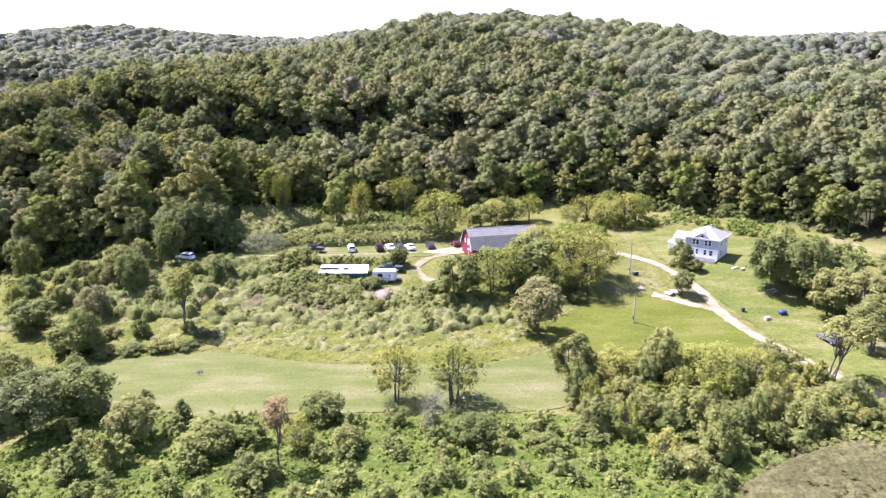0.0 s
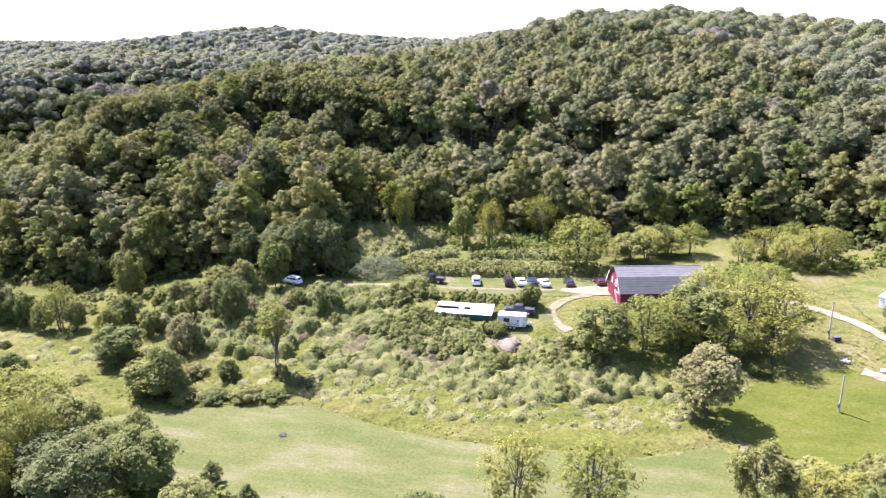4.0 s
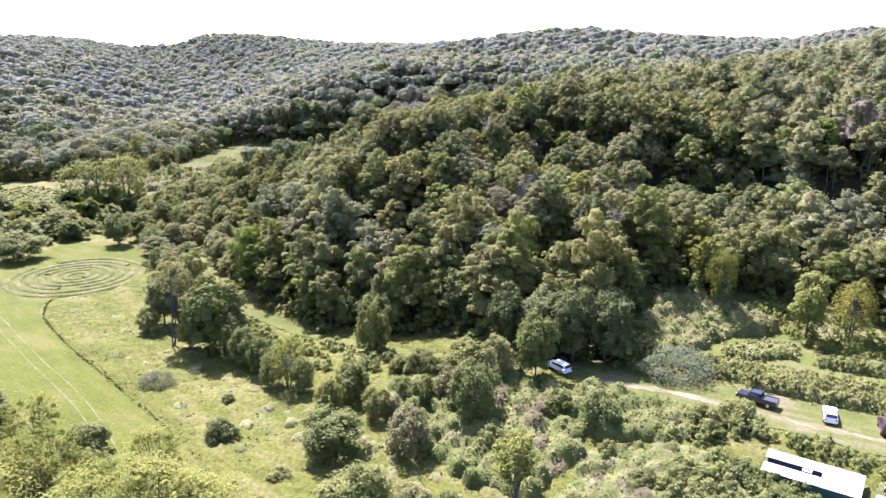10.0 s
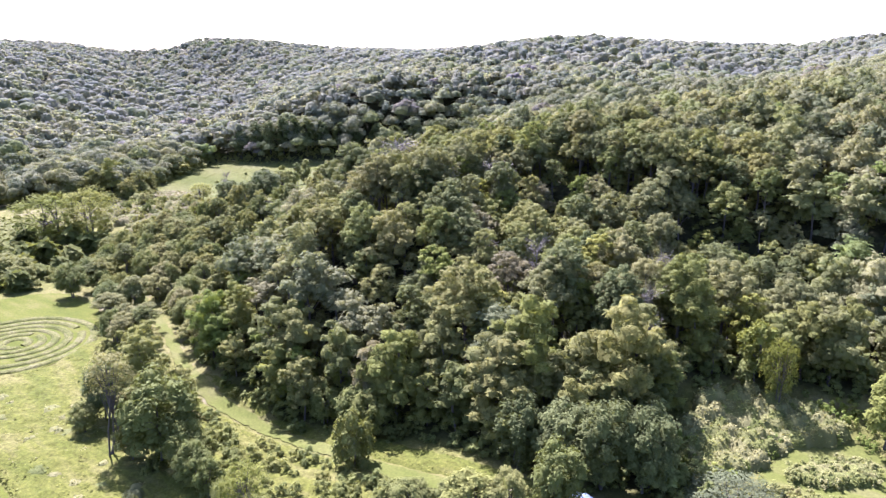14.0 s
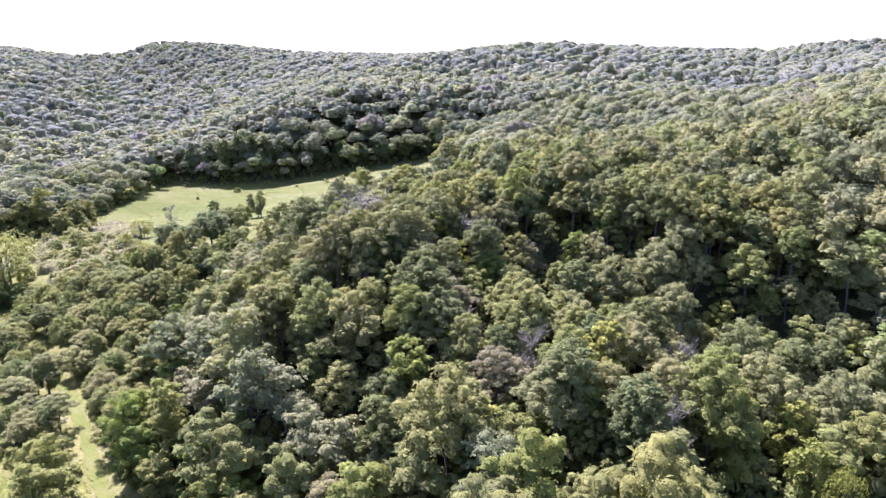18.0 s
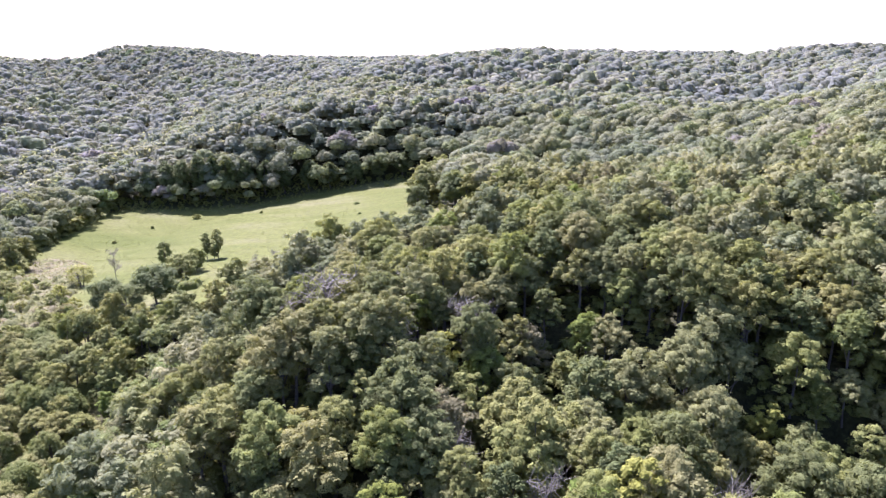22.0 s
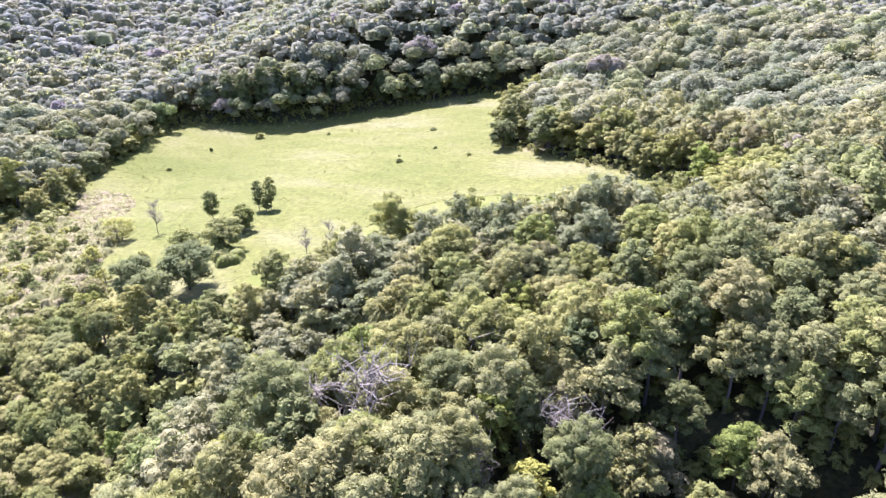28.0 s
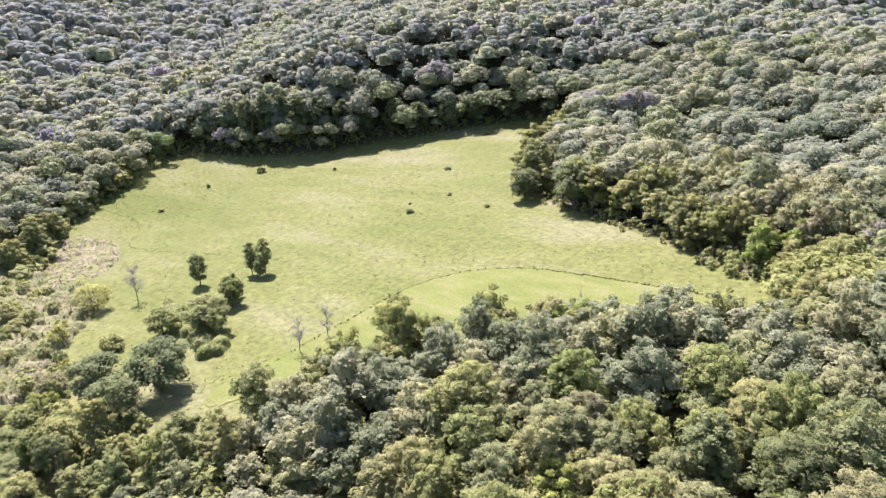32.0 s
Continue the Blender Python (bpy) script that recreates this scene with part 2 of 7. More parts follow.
HOUSE_TURF = turf("rough_house_lawn", (0.058, 0.074, 0.014), (0.078, 0.088, 0.018), (0.104, 0.102, 0.034), 0.30, 0.45, 1.6, 0.6)
HAY = turf("hay_field_grass", (0.056, 0.066, 0.012), (0.072, 0.078, 0.018), (0.092, 0.092, 0.034), 0.03, 0.45, 0.7, 0.5)
TAN = turf("worn_tan_dirt", (0.080, 0.081, 0.027), (0.118, 0.105, 0.051), (0.165, 0.142, 0.084), 0.6)
SANDY = turf("pale_sandy_track", (0.096, 0.092, 0.036), (0.140, 0.124, 0.066), (0.172, 0.150, 0.090), 0.6)
TRACK = turf("faint_wheel_track", (0.08, 0.088, 0.026), (0.100, 0.102, 0.036), (0.125, 0.118, 0.055), 0.6)


# ---- the lie of the land ----
from mathutils import geometry

def smooth(a, b, v):
    t = np.clip((v - a) / (b - a), 0, 1)
    return t * t * (3 - 2 * t)


def inside(poly, x, y):
    """Metres inside a closed outline (minus: outside)."""
    x, y = np.asarray(x, float), np.asarray(y, float)
    best = np.full(x.shape, 1e18)
    odd = np.zeros(x.shape, bool)
    for (ax, ay), (bx, by) in zip(poly, poly[1:] + poly[:1]):
        dx, dy = bx - ax, by - ay
        t = np.clip(((x - ax) * dx + (y - ay) * dy) / (dx * dx + dy * dy), 0, 1)
        best = np.minimum(best, (x - ax - t * dx) ** 2 + (y - ay - t * dy) ** 2)
        if dy:
            odd ^= ((ay > y) != (by > y)) & (x < (y - ay) / dy * dx + ax)
    return np.where(odd, 1, -1) * np.sqrt(best)


HILL = [(4600, 60), (300, 110), (135, 150), (104, 190), (66, 222), (20, 220), (-12, 208), (-40, 197), (-56, 183), (-80, 172), (-100, 168), (-122, 160), (-140, 160), (-160, 176), (-178, 200),
        (-205, 224), (-260, 250), (-330, 268), (-370, 300), (-420, 380), (-560, 520), (-800, 700), (-4600, 2500), (-4600, 4600), (4600, 4600)]
WEST_HILL = [(-4600, 20), (-420, 110), (-350, 178), (-365, 225), (-425, 300), (-590, 470), (-850, 640), (-4600, 2300)]
SOUTH_HILL = [(-4600, -60), (-420, -20), (0, -110), (500, -60), (4600, -60), (4600, -4600), (-4600, -4600)]
FIELD = [(-262, 228), (-236, 236), (-207, 232), (-191, 232), (-186, 243), (-181, 256), (-173, 270), (-159, 284), (-142, 291), (-125, 299), (-122, 318), (-136, 326), (-158, 339), (-176, 346), (-197, 356), (-219, 370), (-228, 402), (-234, 440), (-252, 462), (-292, 425),
         (-332, 374), (-372, 346), (-335, 288), (-302, 262), (-282, 240)]
VALLEY_WOODS = [(-306, 258), (-340, 286), (-380, 350), (-430, 400), (-900, 800), (-4500, 2600), (-4500, 300), (-420, 150), (-352, 200), (-330, 240)]


def knoll(x, y, cx, cy, rx, ry, high):
    return high * np.exp(-((x - cx) / rx) ** 2 - ((y - cy) / ry) ** 2)


def land(x, y):
    x, y = np.asarray(x, float), np.asarray(y, float)
    floor = 2.6 + 5.6 * smooth(120, 168, y) * smooth(-125, -70, x) + 1.4 * smooth(-90, -160, x)
    floor = floor + 42 * smooth(420, 1500, np.hypot(x + 60, y - 150))
    d = np.maximum(inside(HILL, x, y), 0)
    cap = 37 + 6 * smooth(-150, -60, x) * smooth(235, 300, y) + 17 * smooth(-60, 50, x + 0.2 * (y - 300)) * smooth(240, 400, y)
    cap = cap + 16 * smooth(430, 640, np.hypot(x + 60, y - 150)) * smooth(-640, -250, x) + 14 * smooth(620, 900, np.hypot(x + 60, y - 150))
    cap = cap + knoll(x, y, -340, 740, 170, 150, 12) + knoll(x, y, 8, 425, 60, 70, 5) - 22 * smooth(30, 240, x) * smooth(300, 430, y)
    cap = cap + knoll(x, y, -138, 208, 42, 24, 13) - knoll(x, y, -60, 222, 18, 26, 19) - knoll(x, y, -180, 400, 85, 72, 22) - knoll(x, y, -50, 880, 210, 260, 23) + knoll(x, y, -128, 256, 46, 26, 9) - 12 * smooth(150, 450, x) * smooth(600, 850, y) - 25 * smooth(122, 190, x) * smooth(240, 310, y) * smooth(640, 540, y)
    cap = np.clip(np.minimum(cap, 68) - (floor - 5) * 0.9, 4, 70)
    brow = y - np.interp(x, [-105, -85, -65, -50, -35, -10, 20], [238, 244, 243, 252, 256, 259, 262])
    rise = cap * (1 - np.exp(-((0.60 + knoll(x, y, -140, 200, 40, 26, 0.3)) * d / cap) ** 1.25 * 1.05))
    w = np.maximum(inside(WEST_HILL, x, y), 0)
    wcap = np.clip(60 - (floor - 5) * 0.9, 4, 60)
    west = wcap * (1 - np.exp(-(0.42 * w / wcap) ** 1.2))
    s = np.maximum(inside(SOUTH_HILL, x, y), 0)
    south = 60 * (1 - np.exp(-0.3 * s / 60))
    roll = 1.6 * np.sin(x / 37 + 1.3) * np.sin(y / 43) * smooth(10, 60, d + w)
    roll = roll + 4.0 * np.sin(x / 140 + 0.7) * np.sin(y / 170 + 0.4) * smooth(150, 400, d + w)
    rise = rise - 10.5 * smooth(3, -7, brow) * smooth(-52, -16, brow) * smooth(-118, -98, x) * smooth(40, 0, x)
    z = floor + rise + west + south + roll + knoll(x, y, -1080, 860, 210, 180, 22) - 0.07 * np.maximum(np.hypot(x + 60, y - 150) - 1300, 0)
    soft = smooth(-48, 8, inside(FIELD, x, y))
    meadow = np.maximum(4.2, 22.5 + 0.155 * (x + 198) + 0.022 * (y - 330))
    return z * (1 - soft) + meadow * soft + 0.12 * np.sin(x / 3.1) * np.sin(y / 2.7)


def z_at(x, y):
    return float(land(np.array([x]), np.array([y]))[0])


def mesh_of(name, verts, quads, mat, tint=None, extra=None):
    """A mesh from arrays of corners and four-sided faces."""
    me = bpy.data.meshes.new(name)
    verts, quads = np.asarray(verts, np.float32), np.asarray(quads, np.int32)
    me.vertices.add(len(verts))
    me.vertices.foreach_set("co", verts.ravel())
    me.loops.add(quads.size)
    me.loops.foreach_set("vertex_index", quads.ravel())
    me.polygons.add(len(quads))
    me.polygons.foreach_set("loop_start", np.arange(0, quads.size, quads.shape[1], dtype=np.int32))
    me.update(calc_edges=True)
    for key, values in (("tint", tint), ("wood", extra)):
        if values is not None:
            me.attributes.new(key, "FLOAT", "POINT").data.foreach_set("value", np.asarray(values, np.float32))
    me.polygons.foreach_set("use_smooth", np.ones(len(quads), bool))
    me.materials.append(mat)
    return me


def grid_quads(nu, nv):
    i, j = np.meshgrid(np.arange(nu - 1), np.arange(nv - 1), indexing="ij")
    a = (i * nv + j).ravel()
    return np.stack([a, a + nv, a + nv + 1, a + 1], 1)


# open ground in front of, round and between the woods
WOOD_TIP = [(-49, 179), (-52, 172), (-64, 167.4), (-80, 168), (-92, 168.5), (-108, 164.5), (-124, 165.5), (-129, 156), (-140, 149), (-152, 156), (-170, 180), (-140, 192), (-56, 192)]
YARD = [(-64, 166), (-54, 170), (-50, 175), (-52, 179), (-58, 184), (-58, 198), (-46, 208), (-32, 213), (-10, 215), (10, 222), (58, 226), (100, 196), (86, 160), (60, 100), (-60, 100)]
HOLLOW = [(-218, 195), (-192, 188), (-167, 178.4), (-149, 170.2), (-133, 164.4), (-122, 163), (-122, 159.5), (-134, 158.6), (-150, 165), (-168, 172.6), (-193, 182.8), (-217, 190)]


def wooded(x, y):
    """How far inside the woods a place lies, in metres."""
    d = np.maximum(inside(HILL, x, y), inside(WEST_HILL, x, y))
    d = np.maximum(np.maximum(d, inside(SOUTH_HILL, x, y)), inside(VALLEY_WOODS, x, y))
    d = np.maximum(d, inside(WOOD_TIP, x, y))
    return np.minimum(np.minimum(d, -inside(FIELD, x, y)), np.minimum(-inside(YARD, x, y), -inside(HOLLOW, x, y)))


def axis(lo, hi, step, far):
    mid = list(np.arange(lo, hi + step / 2, step))
    out, s, v = [], step, hi
    while v < far:
        s *= 1.16
        v += s
        out.append(min(v, far))
    back, s, v = [], step, lo
    while v > -far:
        s *= 1.16
        v -= s
        back.append(max(v, -far))
    return np.array(back[::-1] + mid + out)


gx, gy = axis(-400, 110, 2.8, 4500), axis(60, 470, 2.8, 4500)
GX, GY = np.meshgrid(gx, gy, indexing="ij")
GZ = land(GX, GY)
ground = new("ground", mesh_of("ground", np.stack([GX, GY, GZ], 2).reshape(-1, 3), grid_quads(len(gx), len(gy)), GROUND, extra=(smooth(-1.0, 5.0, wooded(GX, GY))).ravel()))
ground.data.polygons.foreach_set("use_smooth", np.ones(len(ground.data.polygons), bool))
tagged(ground, "rolling valley ground with yellow-green meadow and shade-darkened leaf litter", "ground", kind="structure")


def on_ground(x, y):
    """The height of the ground sheet itself."""
    i, j = np.clip(np.searchsorted(gx, x) - 1, 0, len(gx) - 2), np.clip(np.searchsorted(gy, y) - 1, 0, len(gy) - 2)
    u, v = (x - gx[i]) / (gx[i + 1] - gx[i]), (y - gy[j]) / (gy[j + 1] - gy[j])
    return GZ[i, j] * (1 - u) * (1 - v) + GZ[i + 1, j] * u * (1 - v) + GZ[i, j + 1] * (1 - u) * v + GZ[i + 1, j + 1] * u * v


def curve_through(points, closed=False, step=1.0):
    """A smooth line through a few places."""
    p = [np.array(q, float) for q in points]
    n = len(p)
    out = []
    for i in range(n if closed else n - 1):
        if closed:
            a, b, c, d = p[i - 1], p[i], p[(i + 1) % n], p[(i + 2) % n]
        else:
            a, b, c, d = p[max(i - 1, 0)], p[i], p[i + 1], p[min(i + 2, n - 1)]
        k = max(2, int(np.linalg.norm(c - b) / step))
        for t in np.arange(k) / k:
            out.append(0.5 * (2 * b + (c - a) * t + (2 * a - 5 * b + 4 * c - d) * t * t + (3 * b - a - 3 * c + d) * t ** 3))
    if not closed:
        out.append(p[-1])
    return np.array(out)


def lay_patch(name, outline, mat, label, category, lift=0.10, gap=2.0, ragged=0.2):
    """A sheet within a smooth outline, draped on the land."""
    edge = curve_through(outline, True, 1.0)
    rng = np.random.default_rng(len(edge))
    edge = edge + rng.normal(0, ragged, edge.shape)
    lo, hi = edge.min(0), edge.max(0)
    x, y = np.meshgrid(np.arange(lo[0], hi[0], gap), np.arange(lo[1], hi[1], gap), indexing="ij")
    x, y = x.ravel(), y.ravel()
    ok = inside([tuple(p) for p in edge], x, y) > 0.8
    pts = [Vector(p) for p in edge] + [Vector(p) for p in zip(x[ok], y[ok])]
    verts, _, faces, *_ = geometry.delaunay_2d_cdt(pts, [], [list(range(len(edge)))], 1, 1e-5)
    p = np.array([(v.x, v.y) for v in verts])
    z = on_ground(p[:, 0], p[:, 1]) + 0.07 + lift * 0.45
    ob = new(name, mesh_of(name, np.column_stack([p, z]), np.array([list(f) for f in faces]), mat))
    return tagged(ob, label, category, kind="structure")


def lay_strip(name, line, width, mat, label, category, lift=0.16, ragged=0.12, cols=5):
    p = curve_through(line, False, 1.0)
    t = np.gradient(p, axis=0)
    t /= np.linalg.norm(t, axis=1)[:, None]
    side = np.stack([t[:, 1], -t[:, 0]], 1)
    rng = np.random.default_rng(len(p))
    w = np.linspace(-0.5, 0.5, cols)
    wid = width * (1 + rng.normal(0, ragged, (len(p), 1)))
    pts = p[:, None] + side[:, None] * (w[None, :] * wid)[..., None]
    z = on_ground(pts[..., 0], pts[..., 1]) + 0.07 + lift * 0.45
    ob = new(name, mesh_of(name, np.dstack([pts, z]).reshape(-1, 3), grid_quads(len(p), cols), mat))
    return tagged(ob, label, category, kind="structure")


LAWN = [(-76, 110), (-60, 118), (-42, 122.5), (-30, 119), (-22, 117), (7, 117), (19, 122), (25, 112), (17, 100), (-15, 99), (-42, 98), (-58, 103)]
LAWN_WEST = [(-76.5, 110.5), (-90, 117), (-108, 122.5), (-128, 125), (-146, 128), (-166, 133), (-176, 140), (-172, 152), (-180, 166), (-196, 176), (-212, 178), (-222, 168), (-216, 150), (-208, 140), (-216, 122), (-190, 96), (-140, 88), (-90, 104)]
YARD_LAWN = [(20, 131), (28, 140), (42, 146), (52, 143), (60, 131), (55, 121), (34, 120), (23, 124)]
HOUSE_LAWN = [(52, 168), (56, 188), (70, 194), (84, 176), (84, 150), (78, 122), (76, 106), (70, 112), (64, 126), (59, 142)]
PARKING = [(-64, 165), (-48, 171), (-36, 175), (-20, 177), (0, 180), (6, 178), (4, 170), (-14, 166), (-36, 164.5), (-50, 163)]
STRIP = [(-199, 248), (-194, 243), (-189, 256), (-181, 275), (-165, 289), (-146, 296), (-128, 301), (-128, 312), (-137, 314), (-154, 314.5), (-180, 312.5), (-194, 299), (-196.5, 275)]
lay_patch("hay_field", FIELD, HAY, "pale yellow-green hay field on the hill shoulder", "field", lift=0.1, gap=1.9)
lay_patch("lawn", LAWN, LAWN_DRY, "dry mown lawn, yellow-green with mower lines", "lawn")
lay_patch("lawn_west", LAWN_WEST, LAWN_GREEN, "bright green mown lawn round the grass labyrinth", "lawn", lift=0.12)
lay_patch("yard_lawn", YARD_LAWN, LAWN_GREEN, "bright green mown yard below the gravel lane", "lawn")
lay_patch("house_lawn", HOUSE_LAWN, HOUSE_TURF, "sunny mown grass round the white house", "lawn", lift=0.12)
lay_patch("parking", PARKING, DIRT, "worn grass and dirt parking strip", "parking", lift=0.12)
lay_patch("mown_strip", STRIP, SHORT_GRASS, "pale mown strip curving between hay field and woods", "lawn", lift=0.3)
TERRACE = [(-44, 184), (-33, 185.2), (-20, 187), (3, 190), (4, 195), (-10, 193), (-23, 191), (-28, 194), (-29, 199), (-34, 202), (-42, 196), (-44, 190)]
lay_patch("terrace_lawn", TERRACE, SHORT_GRASS, "mown grass paths winding between weedy terraces", "lawn", lift=0.12)
CREEK_MEADOW = [(-331, 190), (-329, 207), (-307, 208.5), (-273, 191), (-281, 180), (-291, 175)]
lay_patch("creek_meadow", CREEK_MEADOW, HAY, "small pale meadow beside the wooded creek", "field", lift=0.1, gap=3.0)
ROAD = [(96, 60), (78, 90), (70.5, 103), (63.5, 121), (57.5, 136), (56, 146), (53, 156), (47, 166), (38, 174), (28, 178)]
BRANCH = [(57, 139), (51, 142.3), (45, 146)]
DRIVE = [(9, 174), (-2, 172.5), (-14, 170), (-28, 168.5), (-40, 168), (-56, 165)]
LOOP = [(3, 171), (-1.6, 167.4), (-5.0, 163), (-6.2, 158.6), (-5.0, 155), (-2.4, 152)]
PATH = [(-217, 193), (-192, 185.5), (-167, 175.5), (-150, 167.5), (-134, 161.8), (-122, 160.6), (-111, 159.9), (-102, 160.1), (-89, 159), (-76, 160.3), (-66, 163)]
lay_strip("road", ROAD, 2.3, GRAVEL, "pale gravel farm lane", "road")
lay_strip("road_branch", BRANCH, 2.0, GRAVEL, "pale gravel side lane under the trees", "road", lift=0.2)
lay_strip("drive", DRIVE, 1.5, TAN, "worn tan dirt drive beside parked cars", "road", lift=0.15, ragged=0.28)
lay_patch("gravel_apron", [(-5, 171), (0, 174.5), (6, 175.5), (9, 172), (3, 169.5)], GRAVEL, "pale gravel apron before the red barn", "road", lift=0.24)
lay_strip("drive_loop", LOOP, 1.9, SANDY, "worn tan track down to the camper", "road", lift=0.13, ragged=0.12)
lay_patch("camper_yard", [(-16, 158.5), (-9, 158.5), (-5.5, 157), (-5.5, 153), (-8, 150.5), (-16, 150)], DIRT, "worn grass yard round the camper", "lawn", lift=0.14, ragged=0.35)
lay_strip("path", PATH, 2.6, SHORT_GRASS, "mown grass path along the wood's edge", "path")
lay_strip("wheel_track", [(-200, 136), (-191, 131.8), (-168, 127), (-148, 122.9), (-120.6, 118.1), (-95, 110)], 0.20, TRACK, "pale wheel track worn in the lawn", "path", lift=0.18, ragged=0.3)
lay_strip("wheel_track", [(-196, 133), (-187, 129.7), (-166, 124.6), (-146, 120.6), (-120, 116), (-95, 108)], 0.18, TRACK, "pale wheel track worn in the lawn", "path", lift=0.18, ragged=0.3)


def line_gap(line, x, y):
    """Metres to a line."""
    p = curve_through(line, False, 4.0)
    best = np.full(np.shape(x), 1e9)
    for (ax, ay), (bx, by) in zip(p[:-1], p[1:]):
        dx, dy = bx - ax, by - ay
        t = np.clip(((x - ax) * dx + (y - ay) * dy) / (dx * dx + dy * dy + 1e-9), 0, 1)
        best = np.minimum(best, np.hypot(x - ax - t * dx, y - ay - t * dy))
    return best


def kept_bare(x, y, margin=0.0):
    """True on mown grass, lanes and floors of buildings."""
    bare = np.zeros(np.shape(x), bool)
    for poly in (LAWN, LAWN_WEST, YARD_LAWN, HOUSE_LAWN, PARKING, STRIP, TERRACE, CREEK_MEADOW):
        bare |= inside(poly, x, y) > -margin
    for line, half in ((ROAD, 1.6), (BRANCH, 1.4), (DRIVE, 1.5), (LOOP, 1.5), (PATH, 1.7)):
        bare |= line_gap(line, x, y) < half + margin
    bare |= inside([(-28.2, 152.8), (-16.6, 152.8), (-16.6, 157.8), (-28.2, 157.8)], x, y) > 0
    for cx, cy, rr in ((14, 170, 10), (64, 169, 7), (-13, 153, 4.5), (-12, 157, 4), (-12.9, 146.8, 4.6), (-12.3, 143.6, 2.6)):
        bare |= np.hypot(x - cx, y - cy) < rr
    return bare


# tall uncut meadow: a rough canopy of grass and goldenrod above the ground
mx, my = np.meshgrid(np.arange(-176, 22, 0.62), np.arange(103, 166, 0.62), indexing="ij")
rng = np.random.default_rng(12)
mx, my = mx + rng.uniform(-0.2, 0.2, mx.shape), my + rng.uniform(-0.2, 0.2, my.shape)
full = np.zeros(mx.shape)
for margin in (0.1, 0.5, 0.9, 1.4):
    full += 0.25 * ~kept_bare(mx, my, margin)
full = full * smooth(2.0, -1.5, wooded(mx, my))
lump = 0.5 + 0.28 * np.sin(mx / 1.1 + 2.1 * np.sin(my / 2.3)) * np.cos(my / 0.9 + 1.7 * np.sin(mx / 1.9)) + 0.22 * np.sin(mx / 3.7 + 1.2) * np.sin(my / 3.1 + mx / 8)
high = full * (0.12 + 0.62 * lump + rng.normal(0, 0.10, mx.shape)) - 0.12 * (full < 0.05)
mq = grid_quads(*mx.shape)
mq = mq[(full.ravel()[mq] > 0.05).any(1)]
meadow_ob = new("meadow", mesh_of("meadow", np.stack([mx, my, on_ground(mx, my) + high], 2).reshape(-1, 3), mq, TALL_GRASS))
tagged(meadow_ob, "uneven tall yellow-green goldenrod and grass meadow", "meadow", kind="structure")


# ---- plants ----
def tube(path, radii, n=6):
    """A tapering round limb along a line of places."""
    path = np.asarray(path, float)
    t = np.gradient(path, axis=0)
    t /= np.linalg.norm(t, axis=1)[:, None] + 1e-9
    ref = np.where(np.abs(t[:, 2:3]) > 0.9, np.array([[1.0, 0, 0]]), np.array([[0, 0, 1.0]]))
    u = np.cross(t, ref)
    u /= np.linalg.norm(u, axis=1)[:, None]
    v = np.cross(t, u)
    a = np.arange(n + 1) / n * math.tau
    ring = u[:, None] * np.cos(a)[None, :, None] + v[:, None] * np.sin(a)[None, :, None]
    pts = path[:, None] + ring * np.asarray(radii, float)[:, None, None]
    return pts.reshape(-1, 3), grid_quads(len(path), n + 1)


def join(pieces):
    vs, fs, k = [], [], 0
    for v, f in pieces:
        vs.append(v)
        fs.append(f + k)
        k += len(v)
    return np.concatenate(vs), np.concatenate(fs)


def ball(rng, centre, size, rough=0.12, cuts=2):
    """A lumpy closed form of quads."""
    g = np.linspace(-1, 1, cuts + 1)
    a, b = np.meshgrid(g, g, indexing="ij")
    one = np.ones_like(a)
    vs, fs, k = [], [], 0
    for p in ((a, b, one), (b, a, -one), (one, a, b), (-one, b, a), (b, one, a), (a, -one, b)):
        q = np.stack(p, 2).reshape(-1, 3)
        vs.append(q / np.linalg.norm(q, axis=1)[:, None])
        fs.append(grid_quads(cuts + 1, cuts + 1) + k)
        k += len(q)
    v = np.concatenate(vs)
    key = rng.normal(size=3) * 2.1
    lump = 1 + rough * (np.sin(v @ (key + 2.5)) + np.sin(v[:, 0] * 5 + key[1]) * np.cos(v[:, 1] * 4 + key[2]))
    q = np.concatenate(fs)
    return centre + v * lump[:, None] * size, np.concatenate([q[:, [0, 1, 2]], q[:, [0, 2, 3]]])


def dome(rng, centre, size, low=True, n=6):
    """A lumpy rounded cap."""
    rings = ((0.55, 0.86), (0.95, 0.38), (0.92, -0.35)) if low else ((0.78, 0.62), (0.95, -0.25))
    v = [(0, 0, 1.0)]
    for q, (r, z) in enumerate(rings):
        for k in range(n):
            a = (k + 0.5 * (q % 2)) / n * math.tau
            w = r * rng.uniform(0.84, 1.16)
            v.append((math.cos(a) * w, math.sin(a) * w, z + rng.uniform(-0.1, 0.1)))
    f = [(0, 1 + k, 1 + (k + 1) % n) for k in range(n)]
    for q in range(len(rings) - 1):
        b = 1 + q * n
        for k in range(n):
            j = (k + 1) % n
            f += [(b + k, b + n + k, b + n + j), (b + k, b + n + j, b + j)]
    return centre + np.array(v) * size, np.array(f)


